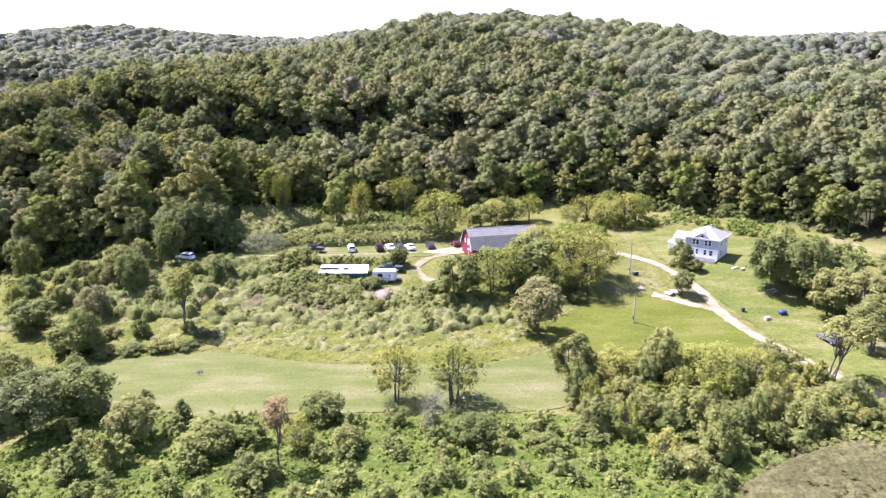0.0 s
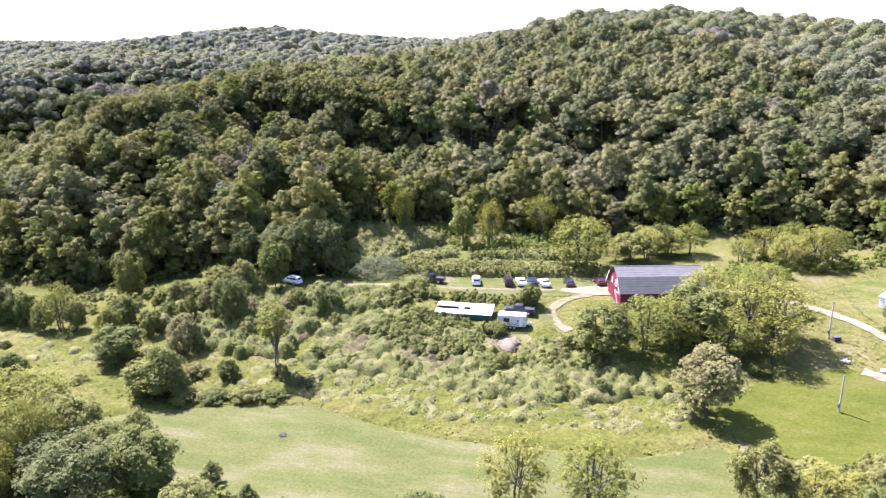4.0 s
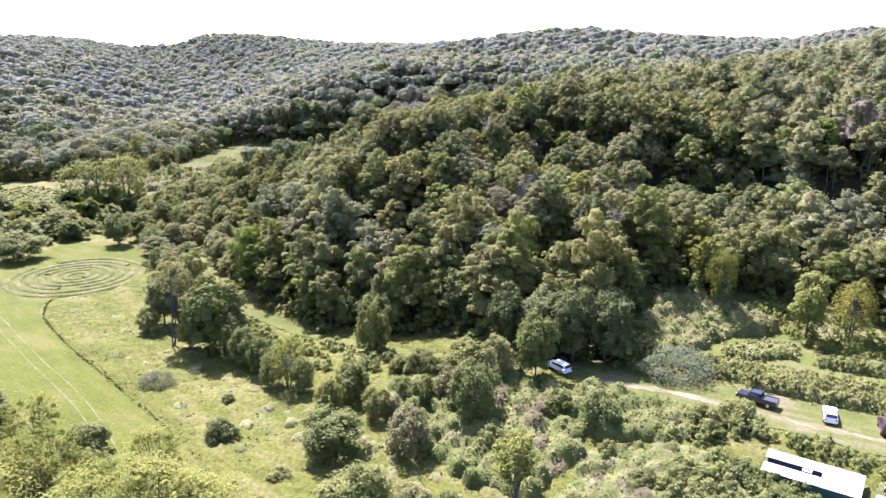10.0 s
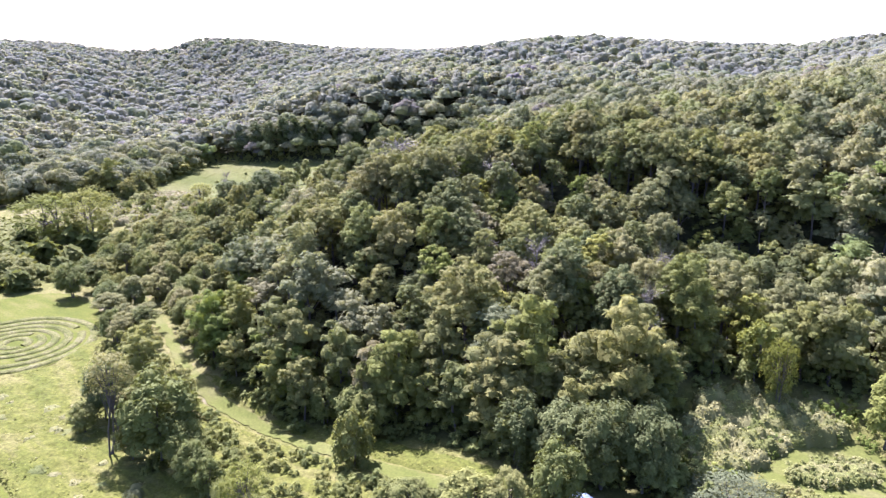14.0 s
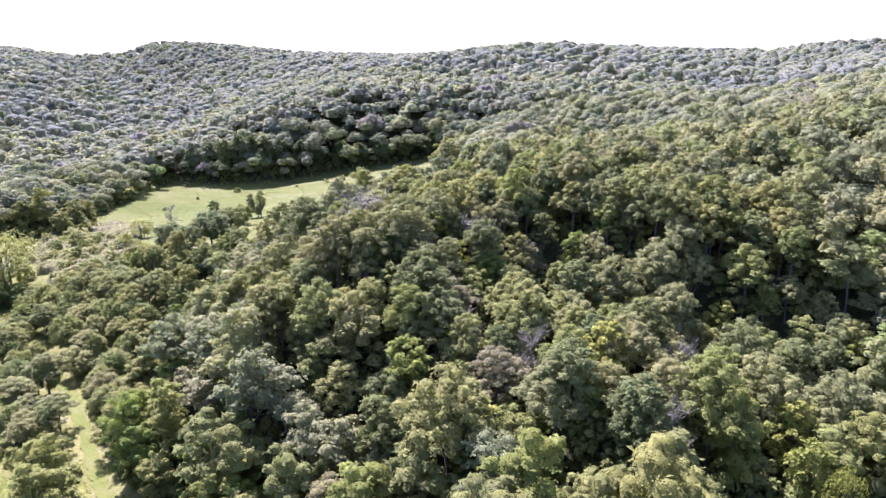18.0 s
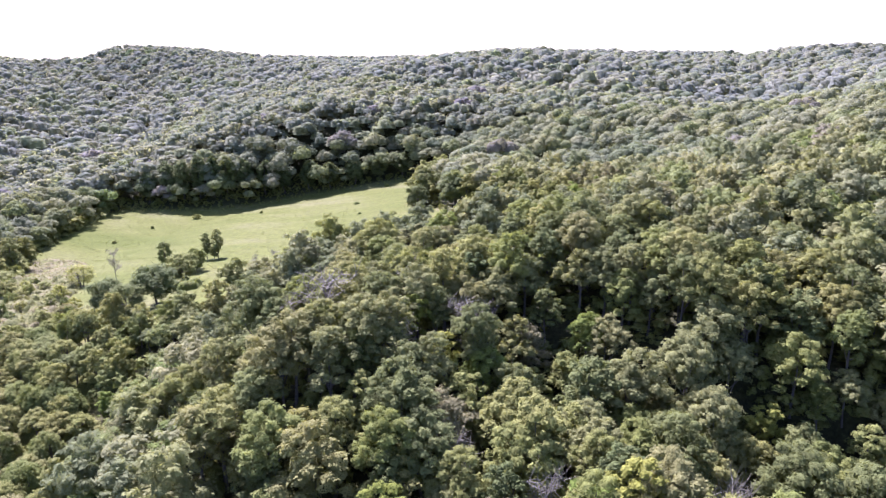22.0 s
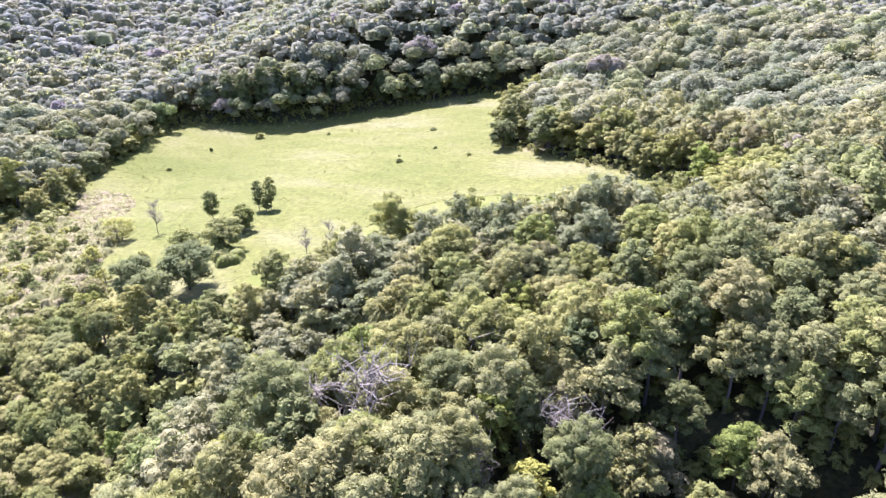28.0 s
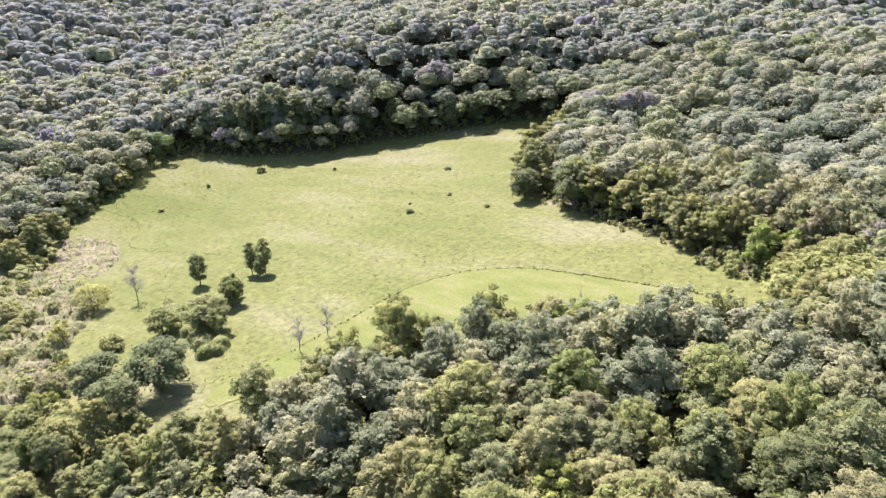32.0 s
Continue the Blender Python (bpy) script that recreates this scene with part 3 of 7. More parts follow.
def leaves(rng, centres, normals, size):
    """Three-cornered sprays of leaves."""
    n = len(centres)
    normals = normals / (np.linalg.norm(normals, axis=1)[:, None] + 1e-9)
    u = np.cross(normals, rng.normal(size=(n, 3)))
    u /= np.linalg.norm(u, axis=1)[:, None] + 1e-9
    v = np.cross(normals, u)
    s = size * rng.uniform(0.6, 1.35, (n, 1))
    a = rng.uniform(0.5, 0.95, (n, 1))
    tri = np.stack([centres + u * s, centres - u * s * 0.6 + v * s * a, centres - u * s * 0.6 - v * s * a], 1)
    return tri.reshape(-1, 3), np.arange(n * 3).reshape(-1, 3)


def puff_leaves(rng, centre, size, n, leaf, spread=0.32):
    d = rng.normal(size=(n, 3))
    d[:, 2] = np.where(d[:, 2] < -0.5, -d[:, 2], d[:, 2])
    d /= np.linalg.norm(d, axis=1)[:, None]
    r = rng.uniform(0.72, 1.08, (n, 1))
    return leaves(rng, centre + d * r * size, d * 0.6 + np.array([-0.32, 0.1, 0.8]) + rng.normal(size=(n, 3)) * spread, leaf)


def plant(seed, height, radius, low=0.35, puffs=14, sprays=700, leaf=0.42, core=0.7, limbs=5, lean=0.0, trunk=0.18, stems=1, shape="dome", puff=0.40):
    """One plant: (wood, leaves). Heads of leaves on limbs round one or more stems."""
    rng = np.random.default_rng(seed)
    mid, half = height * (1 + low) / 2, height * (1 - low) / 2
    heads = []
    for i in range(puffs):
        if puffs == 1:
            heads.append((np.array([0, 0, height * 0.45]), np.array([radius, radius, height * 0.5]) * puff))
            break
        z = 1 - (i + 0.5) / puffs * (1.9 if low < 0.12 else 1.6)
        a = i * 2.39996 + rng.uniform(-0.5, 0.5)
        r = math.sqrt(max(0, 1 - z * z))
        k = rng.uniform(0.55, 0.80)
        wide = 1.0
        if shape == "cone":
            wide = 0.35 + 0.75 * (0.75 - z) / 1.3
        elif shape == "vase":
            wide = 0.75 + 0.35 * z
        c = np.array([math.cos(a) * r * radius * k * wide, math.sin(a) * r * radius * k * wide, mid + z * half * k])
        heads.append((c, np.array([radius, radius, min(radius, half)]) * puff * rng.uniform(0.75, 1.25) * (0.6 + 0.4 * wide)))
    shift = np.array([lean * height, lean * height * 0.3, 0])
    leafy = []
    for c, s in heads:
        c = c + shift * (c[2] / height)
        leafy.append(puff_leaves(rng, c, s, max(3, int(sprays / puffs)), leaf))
        if core > 0 and puffs <= 40:
            leafy.append(dome(rng, c, s * core, puffs == 1))
    wood = []
    for k in range(stems):
        a = k * 2.4 + seed
        foot = np.array([math.cos(a), math.sin(a), 0]) * (0.25 * radius if stems > 1 else 0)
        top = np.array([math.cos(a) * radius * 0.25 * (stems > 1), math.sin(a) * radius * 0.25 * (stems > 1), height * 0.82]) + shift * 0.82
        line = [foot * (1 - t) * 0.4 + top * t + rng.normal(0, 0.02 * height * (0 < t < 1), 3) for t in (0, 0.3, 0.6, 1)]
        line[0][2] = -0.4
        wood.append(tube(line, [trunk * 1.25, trunk, trunk * 0.7, trunk * 0.25], 6))
        for c, s in heads[k::max(1, len(heads) // max(1, limbs))][:limbs]:
            c = c + shift * (c[2] / height)
            t = rng.uniform(0.3, 0.6)
            a0 = line[1] * (1 - t) + line[2] * t
            wood.append(tube([a0, (a0 + c) / 2 + np.array([0, 0, 0.05 * height]), c], [trunk * 0.5, trunk * 0.34, trunk * 0.12], 4))
    return join(wood), join(leafy)


def broad_tree(seed, height, radius, low=0.3, lobes=5, per=11, sprays=30, leaf=0.26, core=0.84, limbs=5, trunk=0.17, clump=0.24, under=-0.25, heart=False):
    """A broadleaf tree: (wood, leaves). The crown is made of rounded lobes, each carrying small clumps of leaves over a dark hollow."""
    rng = np.random.default_rng(seed)
    deep = height * (1 - low)
    centres, leafy = [], []
    for i in range(lobes):
        a = i * 2.39996 + rng.uniform(-0.35, 0.35) + seed
        out = radius * (rng.uniform(0.0, 0.15) if i == 0 else rng.uniform(0.34, 0.54) + 0.1 * (per == 1))
        rl = radius * rng.uniform(0.46, 0.60)
        drop = 0.0 if i == 0 else deep * (0.06 + 0.72 * i / lobes * rng.uniform(0.55, 1.0)) * ((0.42 if i < lobes - 1 else 1.1) if per == 1 else 1)
        c = np.array([math.cos(a) * out, math.sin(a) * out, max(height - rl * 0.9 - drop, height * low + rl * 0.5)])
        centres.append(c)
        if per == 1 or heart:
            size = rl * (np.array([1.14, 1.14, 0.95]) if per == 1 else np.array([0.86, 0.86, 0.78]))
            leafy.append(dome(rng, c, size * (0.84 if per == 1 else 0.94), per == 1 and sprays > 14))
            if per == 1:
                leafy.append(puff_leaves(rng, c, size, sprays, leaf, 0.2))
                continue
        for j in range(per):
            z = 1 - (j + 0.5) / per * (1 - under)
            b = j * 2.39996 + i * 1.3 + rng.uniform(-0.3, 0.3)
            w = math.sqrt(max(0, 1 - z * z))
            d = np.array([math.cos(b) * w, math.sin(b) * w, z * 0.85])
            at = c + d * rl * rng.uniform(0.80, 1.06)
            size = radius * clump * rng.uniform(0.68, 1.32) * np.array([1, 1, rng.uniform(0.6, 0.85)])
            leafy.append(puff_leaves(rng, at, size, sprays, leaf))
            if core:
                leafy.append(dome(rng, at, size * core, False))
    line = [rng.normal(0, 0.02 * height * (0 < t < 1), 3) + np.array([centres[0][0] * t, centres[0][1] * t, height * 0.72 * t - 0.4 * (t == 0)]) for t in (0, 0.35, 0.7, 1)]
    wood = [tube(line, [trunk * 1.3, trunk, trunk * 0.8, trunk * 0.35], 6)]
    for c in centres[:limbs]:
        t = rng.uniform(0.2, 0.9)
        a0 = line[1] * (1 - t) + line[2] * t
        wood.append(tube([a0, (a0 + c) / 2 + np.array([0, 0, -0.02 * height]), c], [trunk * 0.55, trunk * 0.4, trunk * 0.15], 4))
    return join(wood), join(leafy)


def stand(name, label, category, group, model, mats, x, y, size=1.0, turn=0.0, wood_name="trunk", crown_name="crown", squash=1.0):
    """Plants one copy of a model; its meshes are shared."""
    e = new(name)
    e.location, e.rotation_euler, e.scale = (x, y, z_at(x, y) - 0.05), (0, 0, turn), (size, size, size * squash)
    for part_name, me in ((wood_name, model[0]), (crown_name, model[1])):
        ob = new(part_name, me)
        ob.parent = e
    return tagged(e, label, category, group)


def model(name, mat, bark=BARK, **kw):
    wood, leafy = broad_tree(**kw) if "lobes" in kw else plant(**kw)
    return mesh_of(name + "_wood", *wood, bark), mesh_of(name + "_leaves", *leafy, mat)


def scatter(rng, lo_x, hi_x, lo_y, hi_y, gap):
    """Jittered places over a stretch of the plan."""
    x, y = np.meshgrid(np.arange(lo_x, hi_x, gap), np.arange(lo_y, hi_y, gap * 0.88), indexing="ij")
    x = x + (np.arange(x.shape[1]) % 2)[None] * gap / 2
    x = x + rng.uniform(-0.47, 0.47, x.shape) * gap
    y = y + rng.uniform(-0.47, 0.47, y.shape) * gap
    return x.ravel(), y.ravel()


def many(rng, models, x, y, sizes, squash=None, tints=None):
    """The arrays of many plants joined."""
    z = land(x, y)
    vs, fs, ts, k = [], [], [], 0
    kind = rng.integers(0, len(models), len(x))
    turn = rng.uniform(0, math.tau, len(x))
    tints = rng.random(len(x)) if tints is None else tints
    squash = np.ones(len(x)) if squash is None else squash
    for i, (v, f) in enumerate(models):
        m = np.where(kind == i)[0]
        if not len(m):
            continue
        c, s = np.cos(turn[m])[:, None], np.sin(turn[m])[:, None]
        sz = sizes[m][:, None]
        px = (v[None, :, 0] * c - v[None, :, 1] * s) * sz + x[m][:, None]
        py = (v[None, :, 0] * s + v[None, :, 1] * c) * sz + y[m][:, None]
        pz = v[None, :, 2] * sz * squash[m][:, None] + z[m][:, None]
        vs.append(np.stack([px, py, pz], 2).reshape(-1, 3))
        fs.append((f[None] + (np.arange(len(m)) * len(v))[:, None, None] + k).reshape(-1, f.shape[1]))
        ts.append(np.repeat(tints[m], len(v)))
        k += len(m) * len(v)
    return np.concatenate(vs), np.concatenate(fs), np.concatenate(ts)


# ---- the woods ----
rng = np.random.default_rng(7)
wx, wy = scatter(rng, -500, 260, 120, 590, 5.4)
ox, oy = scatter(rng, -500, 260, 120, 590, 7.3)
near = np.minimum(np.hypot(wx + 75, wy - 205), np.hypot(wx - 40, wy - 60) * 0.85) < 175
away = np.minimum(np.hypot(ox + 75, oy - 205), np.hypot(ox - 40, oy - 60) * 0.85) >= 175
wx, wy = np.concatenate([wx[near], ox[away]]), np.concatenate([wy[near], oy[away]])
inn = wooded(wx, wy)
far = np.minimum(np.hypot(wx + 75, wy - 205), np.hypot(wx - 40, wy - 60) * 0.85)
keep = (inn > 1.5) & (wx < 0.62 * wy + 60) & (wx > -2.45 * (wy - 30))
wx, wy, far, inn = wx[keep], wy[keep], far[keep], inn[keep]
tall = 1 + (rng.choice([0.70, 0.87, 0.95, 1.05, 1.16, 1.32], len(wx)) - 1) * (1 - 0.6 * smooth(18, 34, land(wx, wy)))
tall = tall * rng.uniform(0.95, 1.05, len(wx)) * (0.85 + 0.15 * smooth(0, 14, inn))
tall = tall * (1 + 0.28 * smooth(-100, -90, wx) * smooth(-58, -66, wx) * smooth(16, 6, inn) * (wy < 235))
tall = tall * (1 - 0.42 * smooth(-140, -174, wx) * smooth(246, 228, wy))
tall = tall * np.where((wx < -262) & (wy < 372) & (inside(FIELD, wx, wy) > -12), 0.65, 1.0)
tint = np.clip(0.42 + np.where(far > 175, 0.16, 0.28) * rng.normal(size=len(wx)) + 0.12 * np.sin(wx / 31) * np.cos(wy / 27) + 0.12 * smooth(14, 0, inn), 0, 0.93)
tint = np.where(rng.random(len(wx)) < 0.01, 1.0, tint)

near_oak = [model(f"oak{i}", LEAF_OAK, seed=20 + i, height=h, radius=r, low=lo, lobes=n, per=11, sprays=24, leaf=0.27, clump=0.235, trunk=0.19)
            for i, (h, r, lo, n) in enumerate([(13, 4.3, 0.34, 5), (14.5, 4.2, 0.40, 6), (12, 4.6, 0.30, 5), (13.5, 3.7, 0.28, 5), (11.5, 3.9, 0.32, 4), (15, 4.4, 0.42, 6)])]
order = np.argsort(np.hypot((wx + 100) * 0.8, wy - 225))
order = order[inn[order] > 5]
first = order[:300]
near_ash = [model(f"ash{i}", LEAF_OLIVE, seed=40 + i, height=12, radius=3.4, low=0.15, lobes=6, per=9, sprays=24, leaf=0.27, clump=0.22, trunk=0.15) for i in range(2)]
near_hickory = [model(f"hickory{i}", LEAF_YELLOW, seed=44 + i, height=11, radius=3.2, low=0.12, lobes=6, per=9, sprays=24, leaf=0.27, clump=0.22, trunk=0.14) for i in range(2)]
near_walnut = [model(f"walnut{i}", LEAF_COTTON, seed=48 + i, height=14, radius=3.4, low=0.15, lobes=7, per=9, sprays=24, leaf=0.27, clump=0.24, trunk=0.17) for i in range(2)]
for n, i in enumerate(first):
    kind, label, kit = "oak_tree", "broad grey-green oak of the hillside wood" if tint[i] < 0.8 else "yellowing oak of the hillside wood", near_oak[i % 6]
    low_ground = land(wx[i], wy[i]) < 27
    if n % 7 == 2 and low_ground:
        kind, label, kit = "ash_tree", "olive-green ash on the lower wooded slope", near_ash[i % 2]
    elif n % 17 == 4:
        kind, label, kit = "hickory_tree", "yellow-green hickory among darker oaks", near_hickory[i % 2]
    elif n % 11 == 7:
        kind, label, kit = "walnut_tree", "narrow dark walnut rising among the oaks", near_walnut[i % 2]
    stand(kind, label, "tree", "hillside trees", kit, None, wx[i], wy[i], tall[i] * 0.97, rng.uniform(0, 6.28), squash=rng.uniform(0.92, 1.12))
tall = np.where(far >= 175, 1.2 * tall ** 0.6, tall)
rest = np.ones(len(wx), bool)
rest[first] = False


def tree_arrays(count, skirt, wide=0.0, **kw):
    return [broad_tree(seed=60 + i, height=13.2 + 1.3 * math.sin(i * 2.1), radius=4.2 + wide + 0.5 * math.cos(i * 1.7), low=skirt, **kw) for i in range(count)]


near_set = tree_arrays(6, 0.38, lobes=4, per=6, sprays=17, leaf=0.36, clump=0.30, core=0.70, limbs=2, heart=True)
mid_set = tree_arrays(6, 0.30, 0.9, lobes=5, per=1, sprays=62, leaf=0.46, limbs=0)
edge_set = [broad_tree(seed=75 + i, height=11 + i, radius=4.0 + 0.3 * (i % 3), low=0.03, lobes=6, per=6, sprays=12, leaf=0.38, clump=0.27, limbs=2, under=-0.5, heart=True) for i in range(4)]
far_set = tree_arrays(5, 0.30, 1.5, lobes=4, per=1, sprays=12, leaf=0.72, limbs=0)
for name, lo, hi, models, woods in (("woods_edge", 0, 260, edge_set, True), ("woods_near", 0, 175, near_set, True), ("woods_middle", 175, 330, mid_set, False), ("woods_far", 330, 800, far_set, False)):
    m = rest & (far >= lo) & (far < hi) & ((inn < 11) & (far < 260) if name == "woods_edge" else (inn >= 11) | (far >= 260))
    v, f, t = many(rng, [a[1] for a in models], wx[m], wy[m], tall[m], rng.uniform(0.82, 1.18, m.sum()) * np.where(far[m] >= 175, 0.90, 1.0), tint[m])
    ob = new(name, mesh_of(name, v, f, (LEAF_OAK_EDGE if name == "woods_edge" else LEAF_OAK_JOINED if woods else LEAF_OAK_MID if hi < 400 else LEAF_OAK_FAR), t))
    tagged(ob, "dense broadleaf woods on the hillside, grey-green", "woods", kind="stuff")
    if woods:
        v, f, t = many(rng, [a[0] for a in models], wx[m], wy[m], tall[m])
        part_ob = new("trunks", mesh_of(name + "_trunks", v, f, BARK))
        part_ob.parent = ob

# distant wooded ridges
rng = np.random.default_rng(9)
dx, dy = scatter(rng, -1300, 800, 180, 1350, 11.6)
out = (dx < -500) | (dx > 260) | (dy > 590)
ahead = (dy > 180) & (dx < 0.62 * dy + 60) & (dx > -2.45 * (dy - 30))
reach = np.hypot(dx + 60, dy - 150)
rises = land(dx + (dx + 60) / reach * 25, dy + (dy - 150) / reach * 25) - land(dx, dy)
m = (rises > -0.9) & out & ahead & (wooded(dx, dy) > 2) & (np.hypot(dx + 60, dy - 150) < np.where(dx < -250, 1420, 980))
dx, dy = dx[m], dy[m]
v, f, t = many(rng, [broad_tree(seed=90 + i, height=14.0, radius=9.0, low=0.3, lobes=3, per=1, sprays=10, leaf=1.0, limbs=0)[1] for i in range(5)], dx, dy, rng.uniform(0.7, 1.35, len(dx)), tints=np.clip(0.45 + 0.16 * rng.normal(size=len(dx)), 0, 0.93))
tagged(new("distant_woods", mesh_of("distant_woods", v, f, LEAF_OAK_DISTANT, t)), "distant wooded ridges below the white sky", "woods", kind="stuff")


# ---- trees and bushes of the valley ----
rng = np.random.default_rng(21)
BOX = [(-7.4, 102.2, 10.7, 4.7), (1.6, 102.1, 11.0, 5.3), (-19.8, 88.0, 6.0, 2.9), (10.6, 146.4, 11.2, 5.8), (15.0, 147.5, 10.6, 5.6), (27.6, 152.0, 12.6, 6.6), (21.5, 158.6, 11.6, 5.6), (28.6, 160.6, 11.4, 5.6), (33.8, 153.2, 12.0, 6.4), (31.0, 146.5, 9.5, 5.0), (24.0, 146.5, 9.0, 4.6), (36.8, 178.8, 6.5, 5.5), (-0.6, 187.6, 13.6, 8.4), (14.6, 199.4, 8.2, 4.6), (25.5, 206.5, 8.6, 4.8), (7.0, 195.6, 5.6, 3.6), (20.0, 204.1, 7.6, 5.1),
       (46.0, 198.0, 9.0, 5.0), (52.5, 200.0, 10.5, 5.4), (56.5, 204.0, 9.5, 4.8), (48.5, 206.0, 10.0, 5.2), (41.5, 204.5, 8.8, 4.6), (36.0, 199.5, 6.5, 3.8), (27.8, 107.0, 7.9, 4.4), (42.2, 104.6, 9.7, 5.7), (50.3, 106.8, 7.6, 5.1), (-97.7, 97.2, 10.0, 6.1), (-89.1, 99.8, 10.7, 6.0), (-83.6, 104.8, 11.7, 6.1), (-77.2, 107.4, 10.7, 5.8), (-74.7, 91.7, 9.1, 4.2),
       (-99.5, 140.7, 10.5, 3.7), (-262.6, 198.7, 18.1, 11.9), (-251.3, 206.4, 18.8, 8.8), (-259.5, 254.9, 7.4, 4.6), (-217.0, 388.1, 9.3, 7.5)]
BARE = [(-1.5, 91.5, 6.9, 2.4), (-254.2, 262.9, 9.6, 2.5), (-152.0, 284.9, 9.1, 4.2), (-195.4, 263.3, 7.0, 1.8), (-195.3, 270.5, 6.3, 1.8)]
RUST = [(-21.5, 83.4, 11.0, 2.2)]
WILLOW = [(-68.4, 156.6, 8.6, 3.2), (-80.5, 152.6, 5.4, 3.0), (-138.5, 147.5, 9.0, 3.4), (-133.5, 147.0, 9.5, 3.2), (-140.5, 141.5, 6.0, 2.6), (-127.0, 141.5, 7.0, 2.8), (-43.0, 89.5, 8.0, 3.8), (18.4, 129.6, 11.8, 5.2), (51.4, 146.0, 6.0, 2.7), (78.5, 136.9, 10.6, 5.2), (84.5, 135.0, 11.0, 5.2), (78.9, 121.9, 12.2, 5.2), (20.8, 106.4, 10.5, 4.1), (35.1, 106.7, 11.4, 3.3), (-71.6, 97.8, 7.9, 4.0), (-84.9, 86.9, 12.7, 4.5), (-69.2, 107.7, 5.6, 2.9),
          (-220.6, 260.3, 9.5, 5.3), (-272.5, 240.0, 6.7, 3.4), (90, 128, 11, 6.5), (96, 142, 12, 7)]
SPRUCE = [(-130.5, 151.0, 11.0, 2.6), (-231.2, 274.6, 7.2, 2.1), (-229.0, 271.6, 5.6, 2.0), (-38.2, 95.1, 4.8, 1.6), (-45.9, 100.5, 3.6, 1.5), (-43.1, 82.0, 5.9, 1.7), (-46.5, 80.7, 5.7, 1.8)]
MAPLE = [(17.4, 204.6, 8.2, 4.4), (-53.9, 97.5, 8.6, 4.9), (-66.9, 121.2, 7.0, 5.5), (-17.7, 96.0, 5.1, 3.6), (-32.0, 87.4, 5.3, 4.3), (3.3, 143.6, 10.3, 5.7), (19.4, 150.4, 11.1, 6.9), (10.5, 197.0, 7.0, 4.8), (57.6, 157.6, 3.2, 2.4), (70.5, 147.6, 12.5, 5.0), (76.5, 145.0, 13.5, 5.4), (74.5, 151.8, 12.5, 5.2), (81.2, 151.8, 10.8, 5.6), (84.0, 145.0, 12.0, 5.4),
         (-10.4, 160.6, 4.8, 2.6), (4.4, 89.3, 4.8, 3.5), (13.7, 88.2, 2.8, 2.7), (33.8, 92.5, 3.6, 3.7), (-79.6, 130.3, 6.9, 4.9), (-102.1, 166.5, 8.2, 4.1)]
MAPLE_WEST = [(-69.4, 104.9, 7.7, 3.9), (-82.5, 89.7, 9.1, 4.6), (-60.6, 100.5, 7.4, 3.3), (-56.9, 102.0, 8.2, 2.9), (-86.4, 142.3, 6.8, 3.4), (-65.8, 145.8, 10.2, 4.0), (-63.4, 160.2, 11.5, 3.7), (-72.5, 154.4, 7.4, 4.2), (-65.4, 120.8, 9.3, 3.8), (-49.3, 152.7, 6.1, 3.2), (-122.8, 143.9, 15.5, 6.4), (-117.5, 144.6, 9.0, 3.8), (-112.5, 142.6, 8.0, 3.2), (-108.0, 141.8, 7.0, 2.4), (-103.0, 140.2, 6.2, 2.2), (-95.5, 140.2, 6.4, 2.2), (-99.4, 165.6, 8.6, 3.2), (-109.6, 166.4, 7.6, 3.0), (-79.4, 140.0, 5.6, 2.4), (-209.1, 176.6, 9.5, 4.4), (-216.4, 151.8, 8.0, 7.1), (-201.7, 132.5, 9.0, 5.2), (-227.8, 271.3, 7.6, 3.3), (-230.2, 255.5, 6.2, 3.9), (-120.0, 311.6, 12.7, 7.8), (-111.0, 306.7, 13.9, 8.2), (-215.7, 226.9, 4.0, 3.5)]
DARK = [(-56.5, 172.2, 12.5, 4.2), (-61.5, 169.8, 13.5, 4.4), (-67.0, 168.8, 12.0, 4.2), (-73.5, 168.6, 11.5, 4.0), (-58.0, 91.0, 10.0, 5.2), (-66.7, 95.8, 6.8, 4.2), (-142.0, 146.0, 11.0, 3.8), (-207.3, 241.3, 10.4, 5.8), (-217.4, 234.6, 9.5, 4.9), (-207.0, 232.8, 9.0, 4.4), (-204.7, 357.1, 10.0, 4.9), (-186.8, 354.8, 14.1, 7.2)]
